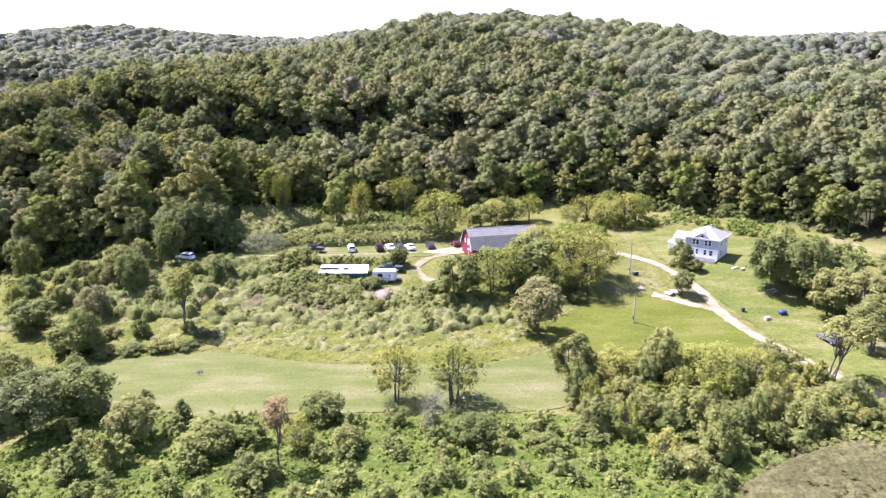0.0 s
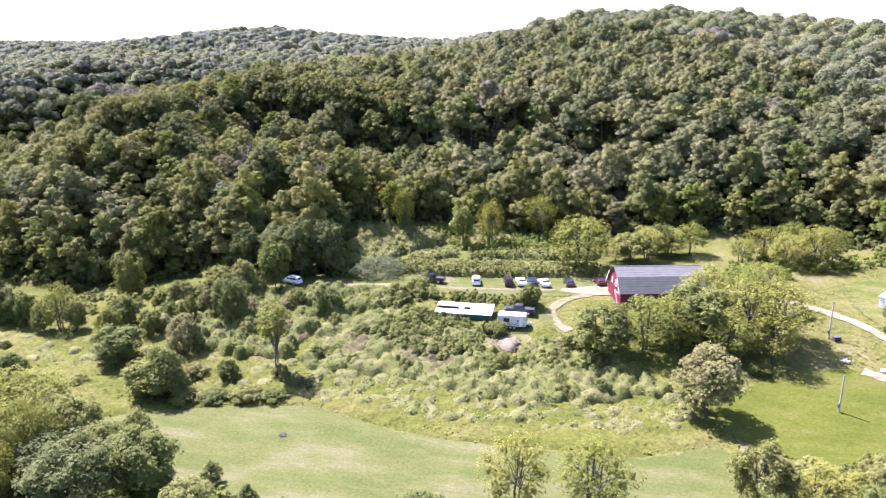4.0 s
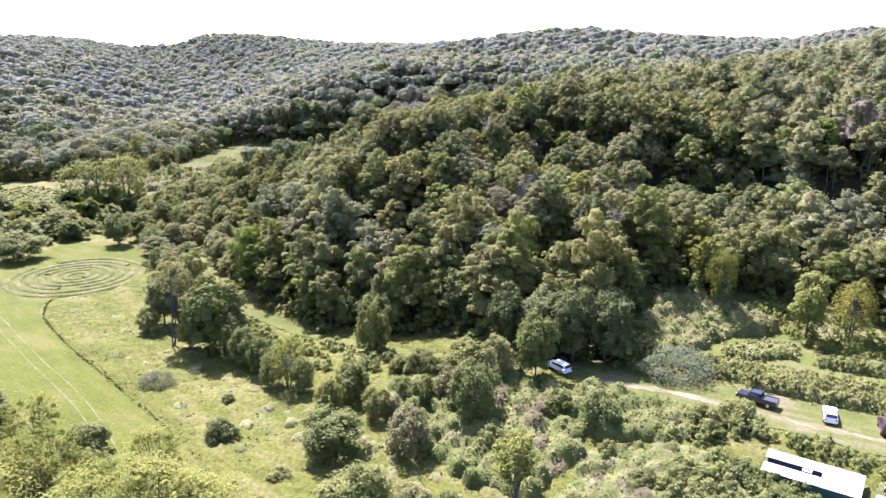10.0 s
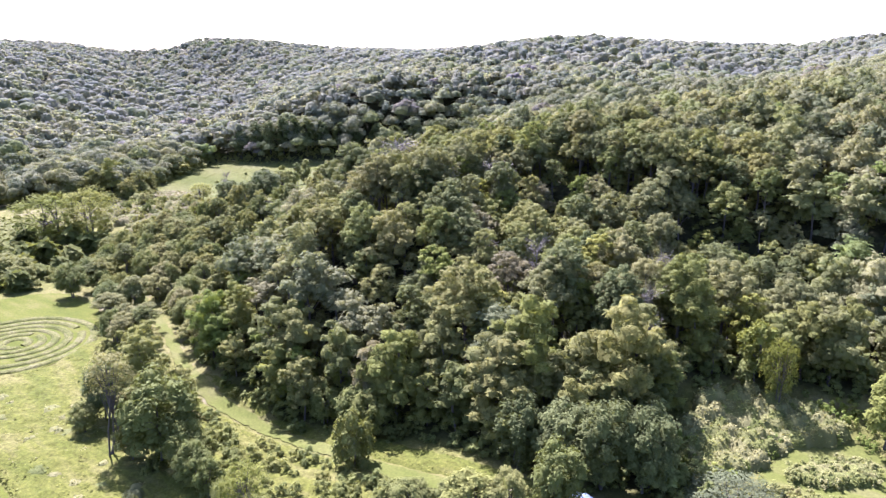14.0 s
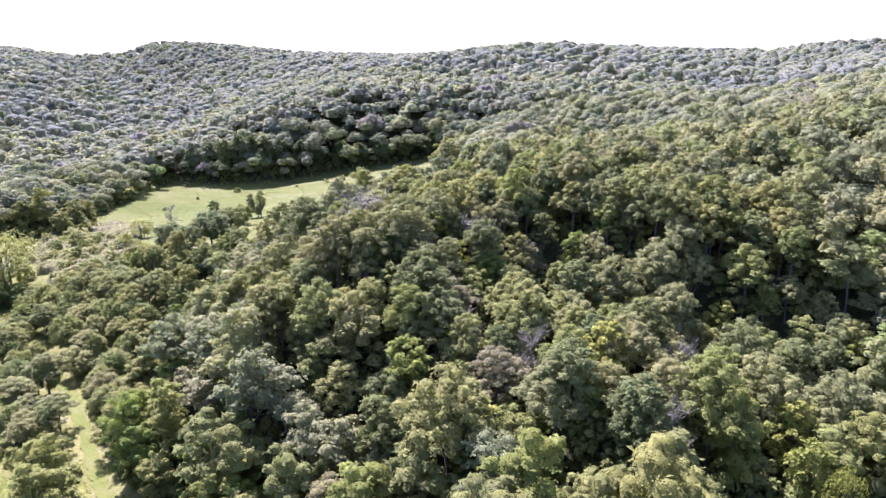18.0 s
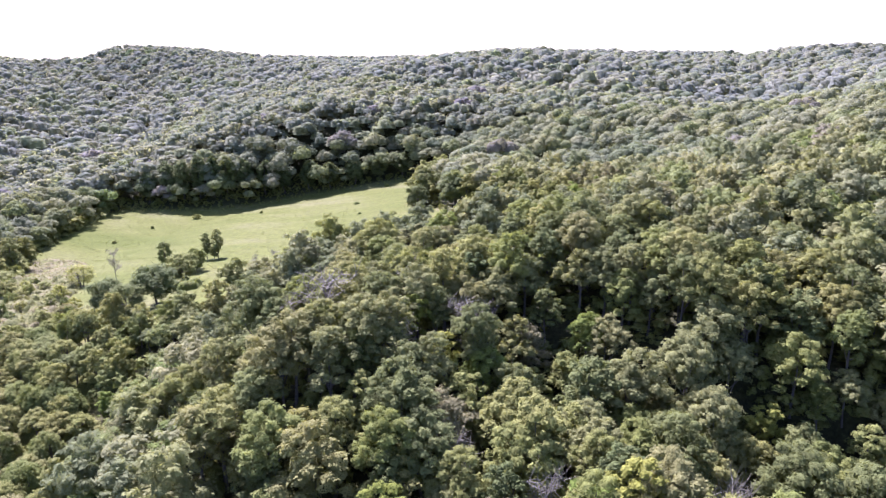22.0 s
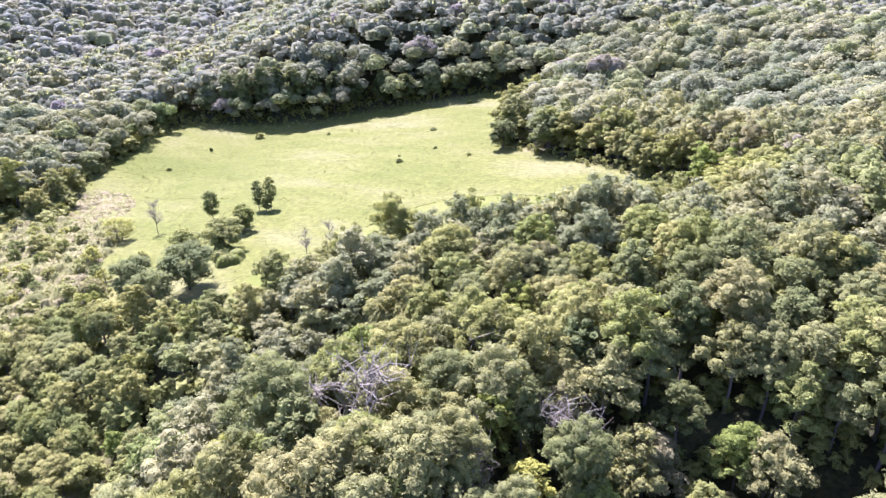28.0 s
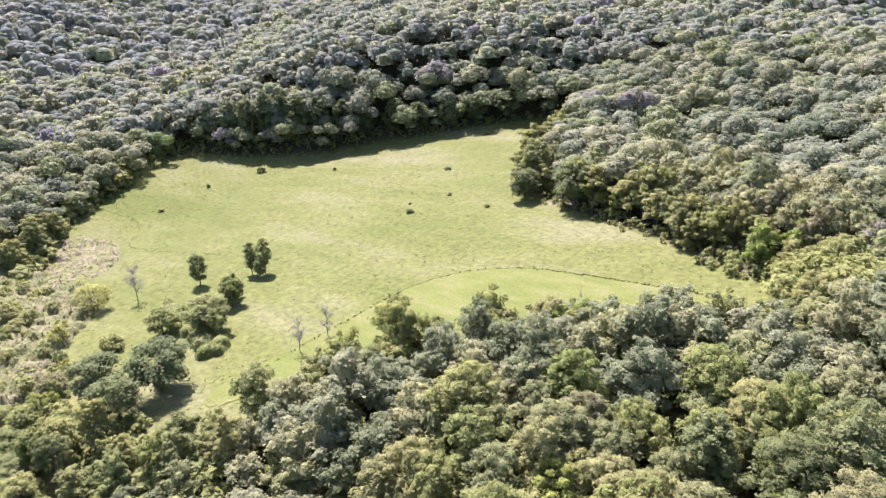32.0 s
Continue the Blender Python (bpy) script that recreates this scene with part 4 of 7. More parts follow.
BUSH = [(-77.0, 155.6, 3.8, 3.0), (-84.8, 153.8, 3.0, 2.8), (-49.3, 130.0, 2.8, 1.7), (-79, 145.6, 4.2, 2.5), (-71.5, 148.4, 6.2, 2.8), (-67.2, 152.0, 5.0, 2.5), (-55.6, 153.2, 4.2, 2.5), (-89.5, 146.0, 4.4, 2.3), (-61, 120.5, 2.2, 3.0), (-56.5, 121.6, 2.0, 2.6), (-52, 122.8, 2.2, 2.8), (-47.5, 123.6, 1.8, 2.4), (-64, 128, 2.4, 2.5), (-33, 163, 4.2, 3.4), (-37, 160, 3.6, 3.0), (-30, 151, 3.4, 2.6), (-15.5, 149.5, 2.6, 2.2), (-25, 150.2, 2.2, 2.4), (55.6, 160.6, 6.2, 3.2), (28.4, 143.3, 2.2, 2.3), (-12.8, 87.9, 3.7, 2.7), (20.5, 90.8, 3.2, 3.2), (-24.6, 79.6, 4.2, 2.5), (-57.6, 128.0, 4.1, 2.0), (-70.0, 135.3, 7.2, 3.4), (-86.2, 136.7, 7.3, 2.6), (-95.7, 158.0, 9.3, 3.2), (-104.5, 132.3, 1.6, 1.2), (-234.9, 173.0, 8.3, 7.2), (-96.4, 124.5, 3.5, 2.6), (-81.9, 122.6, 1.8, 1.8), (-75.0, 146.2, 5.3, 2.3), (-127.7, 104.6, 6.5, 5.1), (-108.3, 110.5, 4.8, 3.9), (-60.0, 141.1, 4.3, 2.4), (-234.6, 246.1, 3.5, 2.9), (-230.2, 232.0, 4.4, 3.2), (-226.2, 224.6, 4.3, 3.1)]
FIELD_BUSH = [(-232, 338, 1.5, 1.3), (-231, 356, 1.0, 0.8), (-212, 349, 1.2, 1.0), (-252, 382, 1.3, 1.6), (-329, 359, 2.4, 2.2), (-238, 345, 0.8, 0.6), (-271, 433, 2.0, 1.5), (-322, 310, 1.2, 1.2), (-330, 335, 1.6, 0.8), (-300, 372, 1.4, 0.8)]
GREY_BUSH = [(-46.4, 128.6, 2.0, 1.9), (-44.2, 128.0, 1.6, 1.6), (-119.2, 129.0, 2.8, 3.6), (-45.6, 175.3, 4.0, 7.6), (-118, 136, 1.6, 1.8)]


def set_out(rows, name, label, group, models, size_ref, category="tree", wood_name="trunk", crown_name="crown"):
    for i, (x, y, h, r) in enumerate(rows):
        k = i % len(models)
        e = stand(name, label, category, group, models[k], None, x, y, 1.0, rng.uniform(0, 6.28), wood_name, crown_name)
        e.scale = (r / size_ref[k][1], r / size_ref[k][1], h / size_ref[k][0])


box_models = [model(f"box_elder{i}", LEAF_YELLOW, seed=120 + i, height=11, radius=5, low=0.02, puffs=34, sprays=4300, leaf=0.18, core=0.34, limbs=11, trunk=0.15, stems=2 + i % 2, puff=0.30) for i in range(3)]
set_out(BOX, "box_elder", "airy yellow-green box elder with forked dark limbs", "valley trees", box_models, [(11, 5)] * 3)
x, y = scatter(np.random.default_rng(77), -118, -64, 80, 114, 6.4)
ok = inside([(-118, 95), (-112, 106), (-92, 111), (-76, 107), (-64, 96), (-68, 82), (-100, 80)], x, y) > 0
set_out([(a, b, rng.uniform(8.0, 12.0), rng.uniform(3.2, 4.6)) for a, b in zip(x[ok], y[ok])], "box_elder", "yellow-green box elder in the creekside stand", "valley trees", box_models, [(11, 5)] * 3)
maple_models = [model(f"maple{i}", LEAF_GREEN, seed=140 + i, height=9, radius=4.6, low=0.03, puffs=26, sprays=2000, leaf=0.30, core=0.75, limbs=5, trunk=0.15, stems=1 + i % 2, puff=0.34) for i in range(4)]
set_out(MAPLE + MAPLE_WEST, "maple_tree", "full green broadleaf tree leafy to the ground", "valley trees", maple_models, [(9, 4.6)] * 4)
willow_models = [model(f"willow{i}", LEAF_OLIVE, seed=160 + i, height=10, radius=4.4, low=0.06, puffs=26, sprays=2600, leaf=0.27, core=0.78, limbs=8, trunk=0.15, stems=2, puff=0.30) for i in range(3)]
set_out(WILLOW, "willow_tree", "soft olive willow with several stems", "valley trees", willow_models, [(10, 4.4)] * 3)
dark_models = [model(f"dark_oak{i}", LEAF_COTTON, seed=180 + i, height=11, radius=5, low=0.08, puffs=22, sprays=1900, leaf=0.34, core=0.74, limbs=5, trunk=0.2, puff=0.36) for i in range(2)]
set_out(DARK, "oak_tree", "dark dense oak at the meadow's edge", "valley trees", dark_models, [(11, 5)] * 2)
spruce_models = [model("cedar", LEAF_GREEN, seed=200, height=5, radius=1.7, low=0.02, puffs=26, sprays=1300, leaf=0.20, core=0.6, limbs=0, trunk=0.08, shape="cone", puff=0.34)]
set_out(SPRUCE, "cedar_tree", "small pointed green cedar in the thicket", "cedars", spruce_models, [(5, 1.7)])
set_out([(-247.0, 275.6, 10.2, 2.1)], "poplar_tree", "slim dark poplar standing in the hay field", "field trees", [model("poplar", LEAF_GREEN, seed=205, height=10, radius=2.1, low=-0.05, puffs=30, sprays=1700, leaf=0.26, core=0.7, limbs=4, trunk=0.14, puff=0.40)], [(10, 2.1)])
twin = [model("twin", LEAF_YELLOW, seed=207, height=13.8, radius=3.4, low=0.34, puffs=26, sprays=2000, leaf=0.24, core=0.3, limbs=10, trunk=0.13, stems=2, puff=0.30, shape="vase")]
set_out([(-50.1, 130.2, 13.8, 3.6)], "ash_tree", "tall thin twin-stemmed ash, sparse crown", "valley trees", twin, [(13.8, 3.4)])
slim = [model("slim_ash", LEAF_GREEN, seed=209, height=10.6, radius=1.6, low=0.0, puffs=26, sprays=1300, leaf=0.26, core=0.6, limbs=4, trunk=0.10, puff=0.44)]
set_out([(-239.6, 286.0, 10.0, 1.7), (-236.6, 287.6, 11.2, 1.9), (-235.8, 285.6, 5.5, 1.6)], "ash_tree", "slim young ash in the hay field, leafy to the ground", "field trees", slim, [(10.6, 1.6)])
leaning = [model(f"leaning{i}", (LEAF_OLIVE, LEAF_OAK)[i], seed=211 + i, height=(11.7, 18)[i], radius=4, low=0.45, puffs=20, sprays=1500, leaf=0.30, core=0.3, limbs=7, trunk=0.13, stems=3, lean=0.18 - 0.3 * i, puff=0.33) for i in range(2)]
set_out([(65.1, 110.5, 11.7, 4.4)], "leaning_tree", "leaning willow with bare dark trunks beside the lane", "valley trees", leaning[:1], [(11.7, 4)])
set_out([(-130.5, 140.0, 18, 3.8)], "leaning_tree", "tall leaning thin-crowned poplars at the wood's tip", "valley trees", leaning[1:], [(18, 4)])
rust = [model("rusty", LEAF_RUST, seed=215, height=11, radius=2.2, low=0.45, puffs=16, sprays=800, leaf=0.24, core=0.0, limbs=7, trunk=0.12, puff=0.36)]
set_out(RUST, "dying_tree", "thin dying tree with rusty brown leaves", "valley trees", rust, [(11, 2.2)])
young_box = [model(f"young_box_elder{i}", LEAF_YELLOW, seed=125 + i, height=11, radius=5, low=-0.1, puffs=16, sprays=1000, leaf=0.36, core=0.6, limbs=5, trunk=0.16, stems=2, puff=0.36) for i in range(2)]
young_maple = [model(f"young_green_maple{i}", LEAF_GREEN, seed=145 + i, height=9, radius=4.6, low=-0.1, puffs=16, sprays=800, leaf=0.38, core=0.75, limbs=3, trunk=0.15, puff=0.38) for i in range(2)]
young_willow = [model(f"young_willow{i}", LEAF_OLIVE, seed=165 + i, height=10, radius=4.4, low=-0.1, puffs=16, sprays=900, leaf=0.36, core=0.7, limbs=4, trunk=0.15, stems=2, puff=0.36) for i in range(2)]
lane_poly = [(17, 97), (26, 86), (33, 79), (38, 84), (48, 90), (62, 93), (68, 94), (63, 108), (54, 114), (36, 113), (22, 112)]
x, y = scatter(np.random.default_rng(80), 16, 70, 78, 115, 4.6)
ok = (inside(lane_poly, x, y) > 0) & ~kept_bare(x, y, 2.0)
spots = [(a, b, rng.uniform(4.2, 8.2), rng.uniform(1.9, 3.1)) for a, b in zip(x[ok], y[ok])]
set_out(spots[0::3], "willow_tree", "young olive willow in the scrub below the lane", "lane trees", young_willow, [(10, 4.4)] * 2)
set_out(spots[1::3], "box_elder", "yellowing young box elder in the scrub below the lane", "lane trees", young_box, [(11, 5)] * 2)
set_out(spots[2::3], "maple_tree", "young green maple in the scrub below the lane", "lane trees", young_maple, [(9, 4.6)] * 2)
x, y = scatter(np.random.default_rng(78), -236, -148, 168, 230, 5.6)
ok = (inside([(-150, 174), (-164, 186), (-186, 206), (-206, 224), (-222, 218), (-234, 206), (-226, 190), (-206, 180), (-188, 172), (-168, 164)], x, y) > 0) & (line_gap(PATH[:6], x, y) > 2.6) & ~kept_bare(x, y, 1.0)
spots = [(a, b, rng.uniform(6.0, 9.5), rng.uniform(2.8, 4.2)) for a, b in zip(x[ok], y[ok])]
set_out(spots[0::3], "willow_tree", "olive willow in the hollow below the wood", "hollow trees", willow_models, [(10, 4.4)] * 3)
set_out(spots[1::3], "maple_tree", "green broadleaf tree in the hollow below the wood", "hollow trees", maple_models, [(9, 4.6)] * 4)
set_out(spots[2::3], "oak_tree", "grey-green young oak in the hollow", "hollow trees", near_oak, [(13, 4.3), (14.5, 4.2), (12, 4.6), (13.5, 3.7), (11.5, 3.9), (15, 4.4)])
x, y = scatter(np.random.default_rng(81), -312, -205, 212, 264, 8.2)
ok = (inside([(-304, 260), (-285, 255), (-262, 248), (-246, 243), (-234, 238), (-220, 230), (-212, 221), (-235, 214), (-265, 224), (-312, 248)], x, y) > 0)
spots = [(a, b, rng.uniform(2.2, 5.0), rng.uniform(1.5, 2.6)) for a, b in zip(x[ok], y[ok])]
set_out(spots[0::3], "willow_tree", "olive brushy willow below the hay field", "hollow trees", young_willow, [(10, 4.4)] * 2)
set_out(spots[1::3], "box_elder", "yellow-green box elder below the hay field", "hollow trees", young_box, [(11, 5)] * 2)
set_out(spots[2::3], "maple_tree", "young green maple below the hay field", "hollow trees", young_maple, [(9, 4.6)] * 2)
bush_models = [model(f"bush{i}", (LEAF_OLIVE, LEAF_GREEN)[i % 2], seed=220 + i, height=4, radius=3, low=-0.25, puffs=20, sprays=1500, leaf=0.24, core=0.8, limbs=2, trunk=0.05, stems=3, puff=0.36) for i in range(4)]
set_out(BUSH, "bush", "rounded olive-green bush in the meadow", "meadow bushes", bush_models, [(4, 3)] * 4, "bush", "stems", "leaves")
set_out(FIELD_BUSH, "shrub", "small lone shrub in the hay field", "field shrubs", bush_models[1:2], [(4, 3)], "bush", "stems", "leaves")
x, y = scatter(np.random.default_rng(79), -46, 12, 130, 152, 6.5)
ok = (inside([(-46, 134), (-46, 148), (-38, 152), (-30, 150), (-16, 145), (-3, 146), (8, 140), (12, 135), (-8, 131), (-34, 135)], x, y) > 0) & ~kept_bare(x, y, 1.5)
set_out([(a, b, rng.uniform(1.8, 3.2), rng.uniform(1.2, 2.3)) for a, b in zip(x[ok], y[ok])], "bush", "taller rounded bush standing out of the dogwood scrub", "meadow bushes", bush_models, [(4, 3)] * 4, "bush", "stems", "leaves")
grey_models = [model("grey_bush", LEAF_GREY, seed=230, height=3.4, radius=5, low=-0.3, puffs=64, sprays=5200, leaf=0.15, core=0.94, limbs=2, trunk=0.06, stems=3, puff=0.25)]
set_out(GREY_BUSH, "grey_bush", "low spreading grey-green autumn olive bush", "meadow bushes", grey_models, [(3.4, 5)], "bush", "stems", "leaves")


def bare_tree(seed, height, radius):
    """A leafless tree: trunk, forking limbs and twigs."""
    r = np.random.default_rng(seed)
    wood = [tube([(0, 0, -0.3), (0.1, 0, height * 0.4), (0.2, 0.1, height)], [0.13, 0.10, 0.02], 5)]
    twigs = []
    for i in range(24):
        z = height * r.uniform(0.25, 0.9)
        a = i * 2.4
        tip = np.array([math.cos(a) * radius * r.uniform(0.5, 1), math.sin(a) * radius * r.uniform(0.5, 1), min(height, z + height * r.uniform(0.1, 0.35))])
        base = np.array([0.12, 0.03, z])
        mid = (base + tip) / 2 + np.array([0, 0, 0.06 * height])
        wood.append(tube([base, mid, tip], [0.045, 0.03, 0.008], 4))
        for k in range(16):
            t = r.uniform(0.25, 1)
            p = base * (1 - t) + tip * t
            twigs.append(tube([p, p + r.normal(0, 0.16 * height, 3) * 0.6 + np.array([0, 0, 0.05 * height])], [0.02, 0.005], 3))
    return join(wood), join(twigs)


bare_parts = [bare_tree(240 + i, 7, 2.6) for i in range(2)]
bare_models = [(mesh_of(f"bare_wood{i}", *w, BARK_DEAD), mesh_of(f"bare_twigs{i}", *t, BARK_DEAD)) for i, (w, t) in enumerate(bare_parts)]
set_out(BARE, "dead_tree", "leafless grey dead tree with fine twigs", "dead trees", bare_models, [(7, 2.6)] * 2, "tree", "trunk", "twig_spray")
cotton = [model(f"cottonwood{i}", LEAF_COTTON, seed=250 + i, height=20, radius=4.2, low=0.06, puffs=30, sprays=1500, leaf=0.55, core=0.8, limbs=2, trunk=0.25, puff=0.40) for i in range(2)]
set_out([(-366, 362, 17, 4.2), (-358, 368, 21, 4.4), (-351, 371, 23, 4.2), (-345, 376, 24, 4.6), (-340, 381, 22, 4.2), (-334, 384, 23, 4.4), (-329, 391, 21, 4.4), (-322, 398, 19, 4.6), (-315, 405, 16, 4.6), (-307, 414, 15, 4.4), (-299, 422, 15, 4.6), (-290, 431, 14, 4.4), (-281, 440, 14, 4.6), (-272, 449, 14, 4.4)], "cottonwood", "tall dark cottonwood behind the hay field", "field trees", cotton, [(20, 4.2)] * 2)
# dead and dying trees in the hillside wood
set_out([(-131, 214, 16, 5.5), (-139, 213, 14, 5), (-128, 232, 13, 4.5), (-118, 214, 12, 3.5), (-112, 226, 12, 4), (-88, 200, 14, 3), (-70, 214, 15, 3), (-66, 196, 14, 3), (-102, 204, 12, 3)], "dead_tree", "leafless purple-grey dead tree among green oaks", "dead trees", bare_models, [(7, 2.6)] * 2, "tree", "trunk", "twig_spray")
vivid = [model("young_maple", LEAF_BRIGHT, seed=246, height=9, radius=3, low=0.1, puffs=20, sprays=1500, leaf=0.30, core=0.7, limbs=3, trunk=0.12, puff=0.36)]
set_out([(-78, 196, 13, 3.4), (-84, 205, 12, 4), (-50, 205, 12, 3), (-31, 203, 13, 3.5), (-40, 260, 14, 4)], "young_maple", "bright fresh-green young maple among darker oaks", "hillside trees", vivid, [(9, 3)])
set_out([(-96, 182, 9, 3), (-110, 172, 10, 3), (-24, 206, 12, 4), (-46, 202, 13, 3), (-12, 214, 12, 5), (20, 228, 12, 5), (-134, 196, 11, 3)], "elm_tree", "yellowing elm on the wooded slope", "hillside trees", box_models, [(11, 5)] * 3)


# ---- thickets ----
def thicket(name, label, poly, gap, low, high, width, mat, seeds, sprays=60, leaf=0.3, bare_margin=0.3, wide_puffs=8, tint_mid=0.5, core=0.74, brown=(), patchy=0.6):
    r = np.random.default_rng(seeds)
    pts = np.array(poly)
    x, y = scatter(r, pts[:, 0].min(), pts[:, 0].max(), pts[:, 1].min(), pts[:, 1].max(), gap)
    ok = (inside(poly, x, y) > 0) & ~kept_bare(x, y, bare_margin)
    x, y = x[ok], y[ok]
    models = [plant(seed=seeds + i, height=2.0, radius=width, low=-0.35, puffs=wide_puffs, sprays=sprays, leaf=leaf, core=core, limbs=0, puff=0.42)[1] for i in range(4)]
    tints = np.clip(r.normal(tint_mid, 0.22, len(x)), 0, 0.9)
    drift = 0.5 + 0.5 * np.sin(x / 4.3 + 1.7 * np.sin(y / 5.1) + seeds) * np.cos(y / 3.7 + np.sin(x / 6.3))
    some = r.random(len(x)) < 1.3 - patchy * 1.25 + patchy * 1.3 * drift
    x, y, tints, drift = x[some], y[some], tints[some], drift[some]
    for bx, by, br in brown:
        tints = np.where((np.hypot(x - bx, y - by) < br) & (r.random(len(x)) < 0.7), 1.0, tints)
    v, f, t = many(r, models, x, y, (low + (high - low) * (0.35 * r.random(len(x)) + 0.65 * drift * r.uniform(0.6, 1.3, len(x)))) / 2.0, tints=tints)
    return tagged(new(name, mesh_of(name, v, f, mat, t)), label, "thicket", kind="stuff")


def canopy(name, label, category, poly, mat, low, high, step, seed, edge=1.2, over=False):
    """The closed, lumpy top of low dense growth."""
    r = np.random.default_rng(seed)
    p = np.array(poly)
    x, y = np.meshgrid(np.arange(p[:, 0].min(), p[:, 0].max(), step), np.arange(p[:, 1].min(), p[:, 1].max(), step), indexing="ij")
    x, y = x + r.uniform(-0.3, 0.3, x.shape) * step, y + r.uniform(-0.3, 0.3, y.shape) * step
    full = smooth(-0.3, edge, inside(poly, x, y)) * (1 if over else ~kept_bare(x, y, 0.5))
    lump = 0.5 + 0.3 * np.sin(x / 0.9 + 2 * np.sin(y / 2.1) + seed) * np.cos(y / 0.8 + 1.6 * np.sin(x / 1.7)) + 0.2 * np.sin(x / 3.3 + y / 5.1)
    h = full * (low + (high - low) * lump + r.normal(0, 0.12 * (high - low), x.shape)) - 0.15 * (full < 0.03)
    q = grid_quads(*x.shape)
    q = q[(full.ravel()[q] > 0.03).any(1)]
    return tagged(new(name, mesh_of(name, np.stack([x, y, on_ground(x, y) + h], 2).reshape(-1, 3), q, mat)), label, category, kind="stuff")


canopy("vine_cover", "bright green vines covering the ground", "vines", [(-66, 70), (-58, 98.5), (-42, 98), (-15, 98.2), (16, 98.6), (36, 93), (47, 87), (45, 70), (38, 58), (26, 62), (14, 55), (2, 60), (-10, 54), (-24, 61), (-38, 56), (-50, 64)], VINES, 0.2, 1.0, 0.65, 3)
canopy("brush_cover", "even tan-olive top of willow brush", "brush", [(36, 77), (46, 84), (60, 89), (66, 88), (70, 78), (60, 64), (34, 64)], BRUSH_TOP, 2.1, 2.9, 0.5, 4, 0.9)
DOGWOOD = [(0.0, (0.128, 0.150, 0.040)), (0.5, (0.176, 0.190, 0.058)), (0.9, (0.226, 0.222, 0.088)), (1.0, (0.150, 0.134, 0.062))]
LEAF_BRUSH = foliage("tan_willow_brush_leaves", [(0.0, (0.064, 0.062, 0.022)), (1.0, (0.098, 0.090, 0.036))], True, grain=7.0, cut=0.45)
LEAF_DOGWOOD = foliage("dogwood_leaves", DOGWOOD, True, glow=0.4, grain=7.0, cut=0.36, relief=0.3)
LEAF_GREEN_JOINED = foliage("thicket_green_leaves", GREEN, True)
# Sheet under the sprays: leaf colour darkened in place of shade between leaves.
LEAF_SCRUB_TOP = foliage("dogwood_canopy_shaded", [(p, (0.58 * r, 0.58 * g, 0.54 * b)) for p, (r, g, b) in DOGWOOD], True, glow=0.15, leaf_spread=0.0, cut=0.0, grain=3.2, relief=0.9)


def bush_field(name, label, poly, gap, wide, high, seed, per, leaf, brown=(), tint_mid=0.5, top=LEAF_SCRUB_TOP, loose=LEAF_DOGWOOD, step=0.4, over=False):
    """Packed soft rounded bushes that grow into one another, with loose sprays of leaves over them."""
    r = np.random.default_rng(seed)
    p = np.array(poly)
    lo, hi = p.min(0) - 1, p.max(0) + 1
    cx, cy = scatter(r, lo[0], hi[0], lo[1], hi[1], gap)
    ok = (inside(poly, cx, cy) > 0.3) & (over | ~kept_bare(cx, cy, 0.9))
    cx, cy = cx[ok], cy[ok]
    rad, top_z = r.uniform(*wide, len(cx)), r.uniform(*high, len(cx))
    tone = np.clip(r.normal(tint_mid, 0.24, len(cx)), 0, 0.9)
    for bx, by, br in brown:
        tone = np.where((np.hypot(cx - bx, cy - by) < br) & (r.random(len(cx)) < 0.75), 1.0, tone)
    gx0, gy0 = np.arange(lo[0], hi[0], step), np.arange(lo[1], hi[1], step)
    x, y = np.meshgrid(gx0, gy0, indexing="ij")
    x, y = x + r.uniform(-0.3, 0.3, x.shape) * step, y + r.uniform(-0.3, 0.3, y.shape) * step
    z, tint = np.full(x.shape, -0.15), np.full(x.shape, tint_mid)
    for k in range(len(cx)):
        i0, i1 = np.searchsorted(gx0, (cx[k] - rad[k] - 1, cx[k] + rad[k] + 1))
        j0, j1 = np.searchsorted(gy0, (cy[k] - rad[k] - 1, cy[k] + rad[k] + 1))
        d = np.hypot(x[i0:i1, j0:j1] - cx[k], y[i0:i1, j0:j1] - cy[k]) / rad[k]
        h = top_z[k] * np.sqrt(np.clip(1 - d ** 2.4, 0, 1)) - 0.15 * (d > 1)
        over_it = h > z[i0:i1, j0:j1]
        z[i0:i1, j0:j1] = np.where(over_it, h, z[i0:i1, j0:j1])
        tint[i0:i1, j0:j1] = np.where(over_it, tone[k], tint[i0:i1, j0:j1])
    z = z + (z > 0) * (r.normal(0, 0.07, z.shape) + 0.08 * np.sin(x * 3.1 + seed) * np.sin(y * 2.7))
    q = grid_quads(*x.shape)
    q = q[(z.ravel()[q] > 0).any(1)]
    at = np.stack([x, y, on_ground(x, y) + z], 2).reshape(-1, 3)
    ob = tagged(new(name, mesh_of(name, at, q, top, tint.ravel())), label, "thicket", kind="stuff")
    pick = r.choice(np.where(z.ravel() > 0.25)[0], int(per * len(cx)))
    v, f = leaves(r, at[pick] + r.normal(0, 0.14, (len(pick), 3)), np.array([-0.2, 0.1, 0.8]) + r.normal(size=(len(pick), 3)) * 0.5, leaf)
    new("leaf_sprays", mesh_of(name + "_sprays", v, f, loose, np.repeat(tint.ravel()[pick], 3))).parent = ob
    return ob


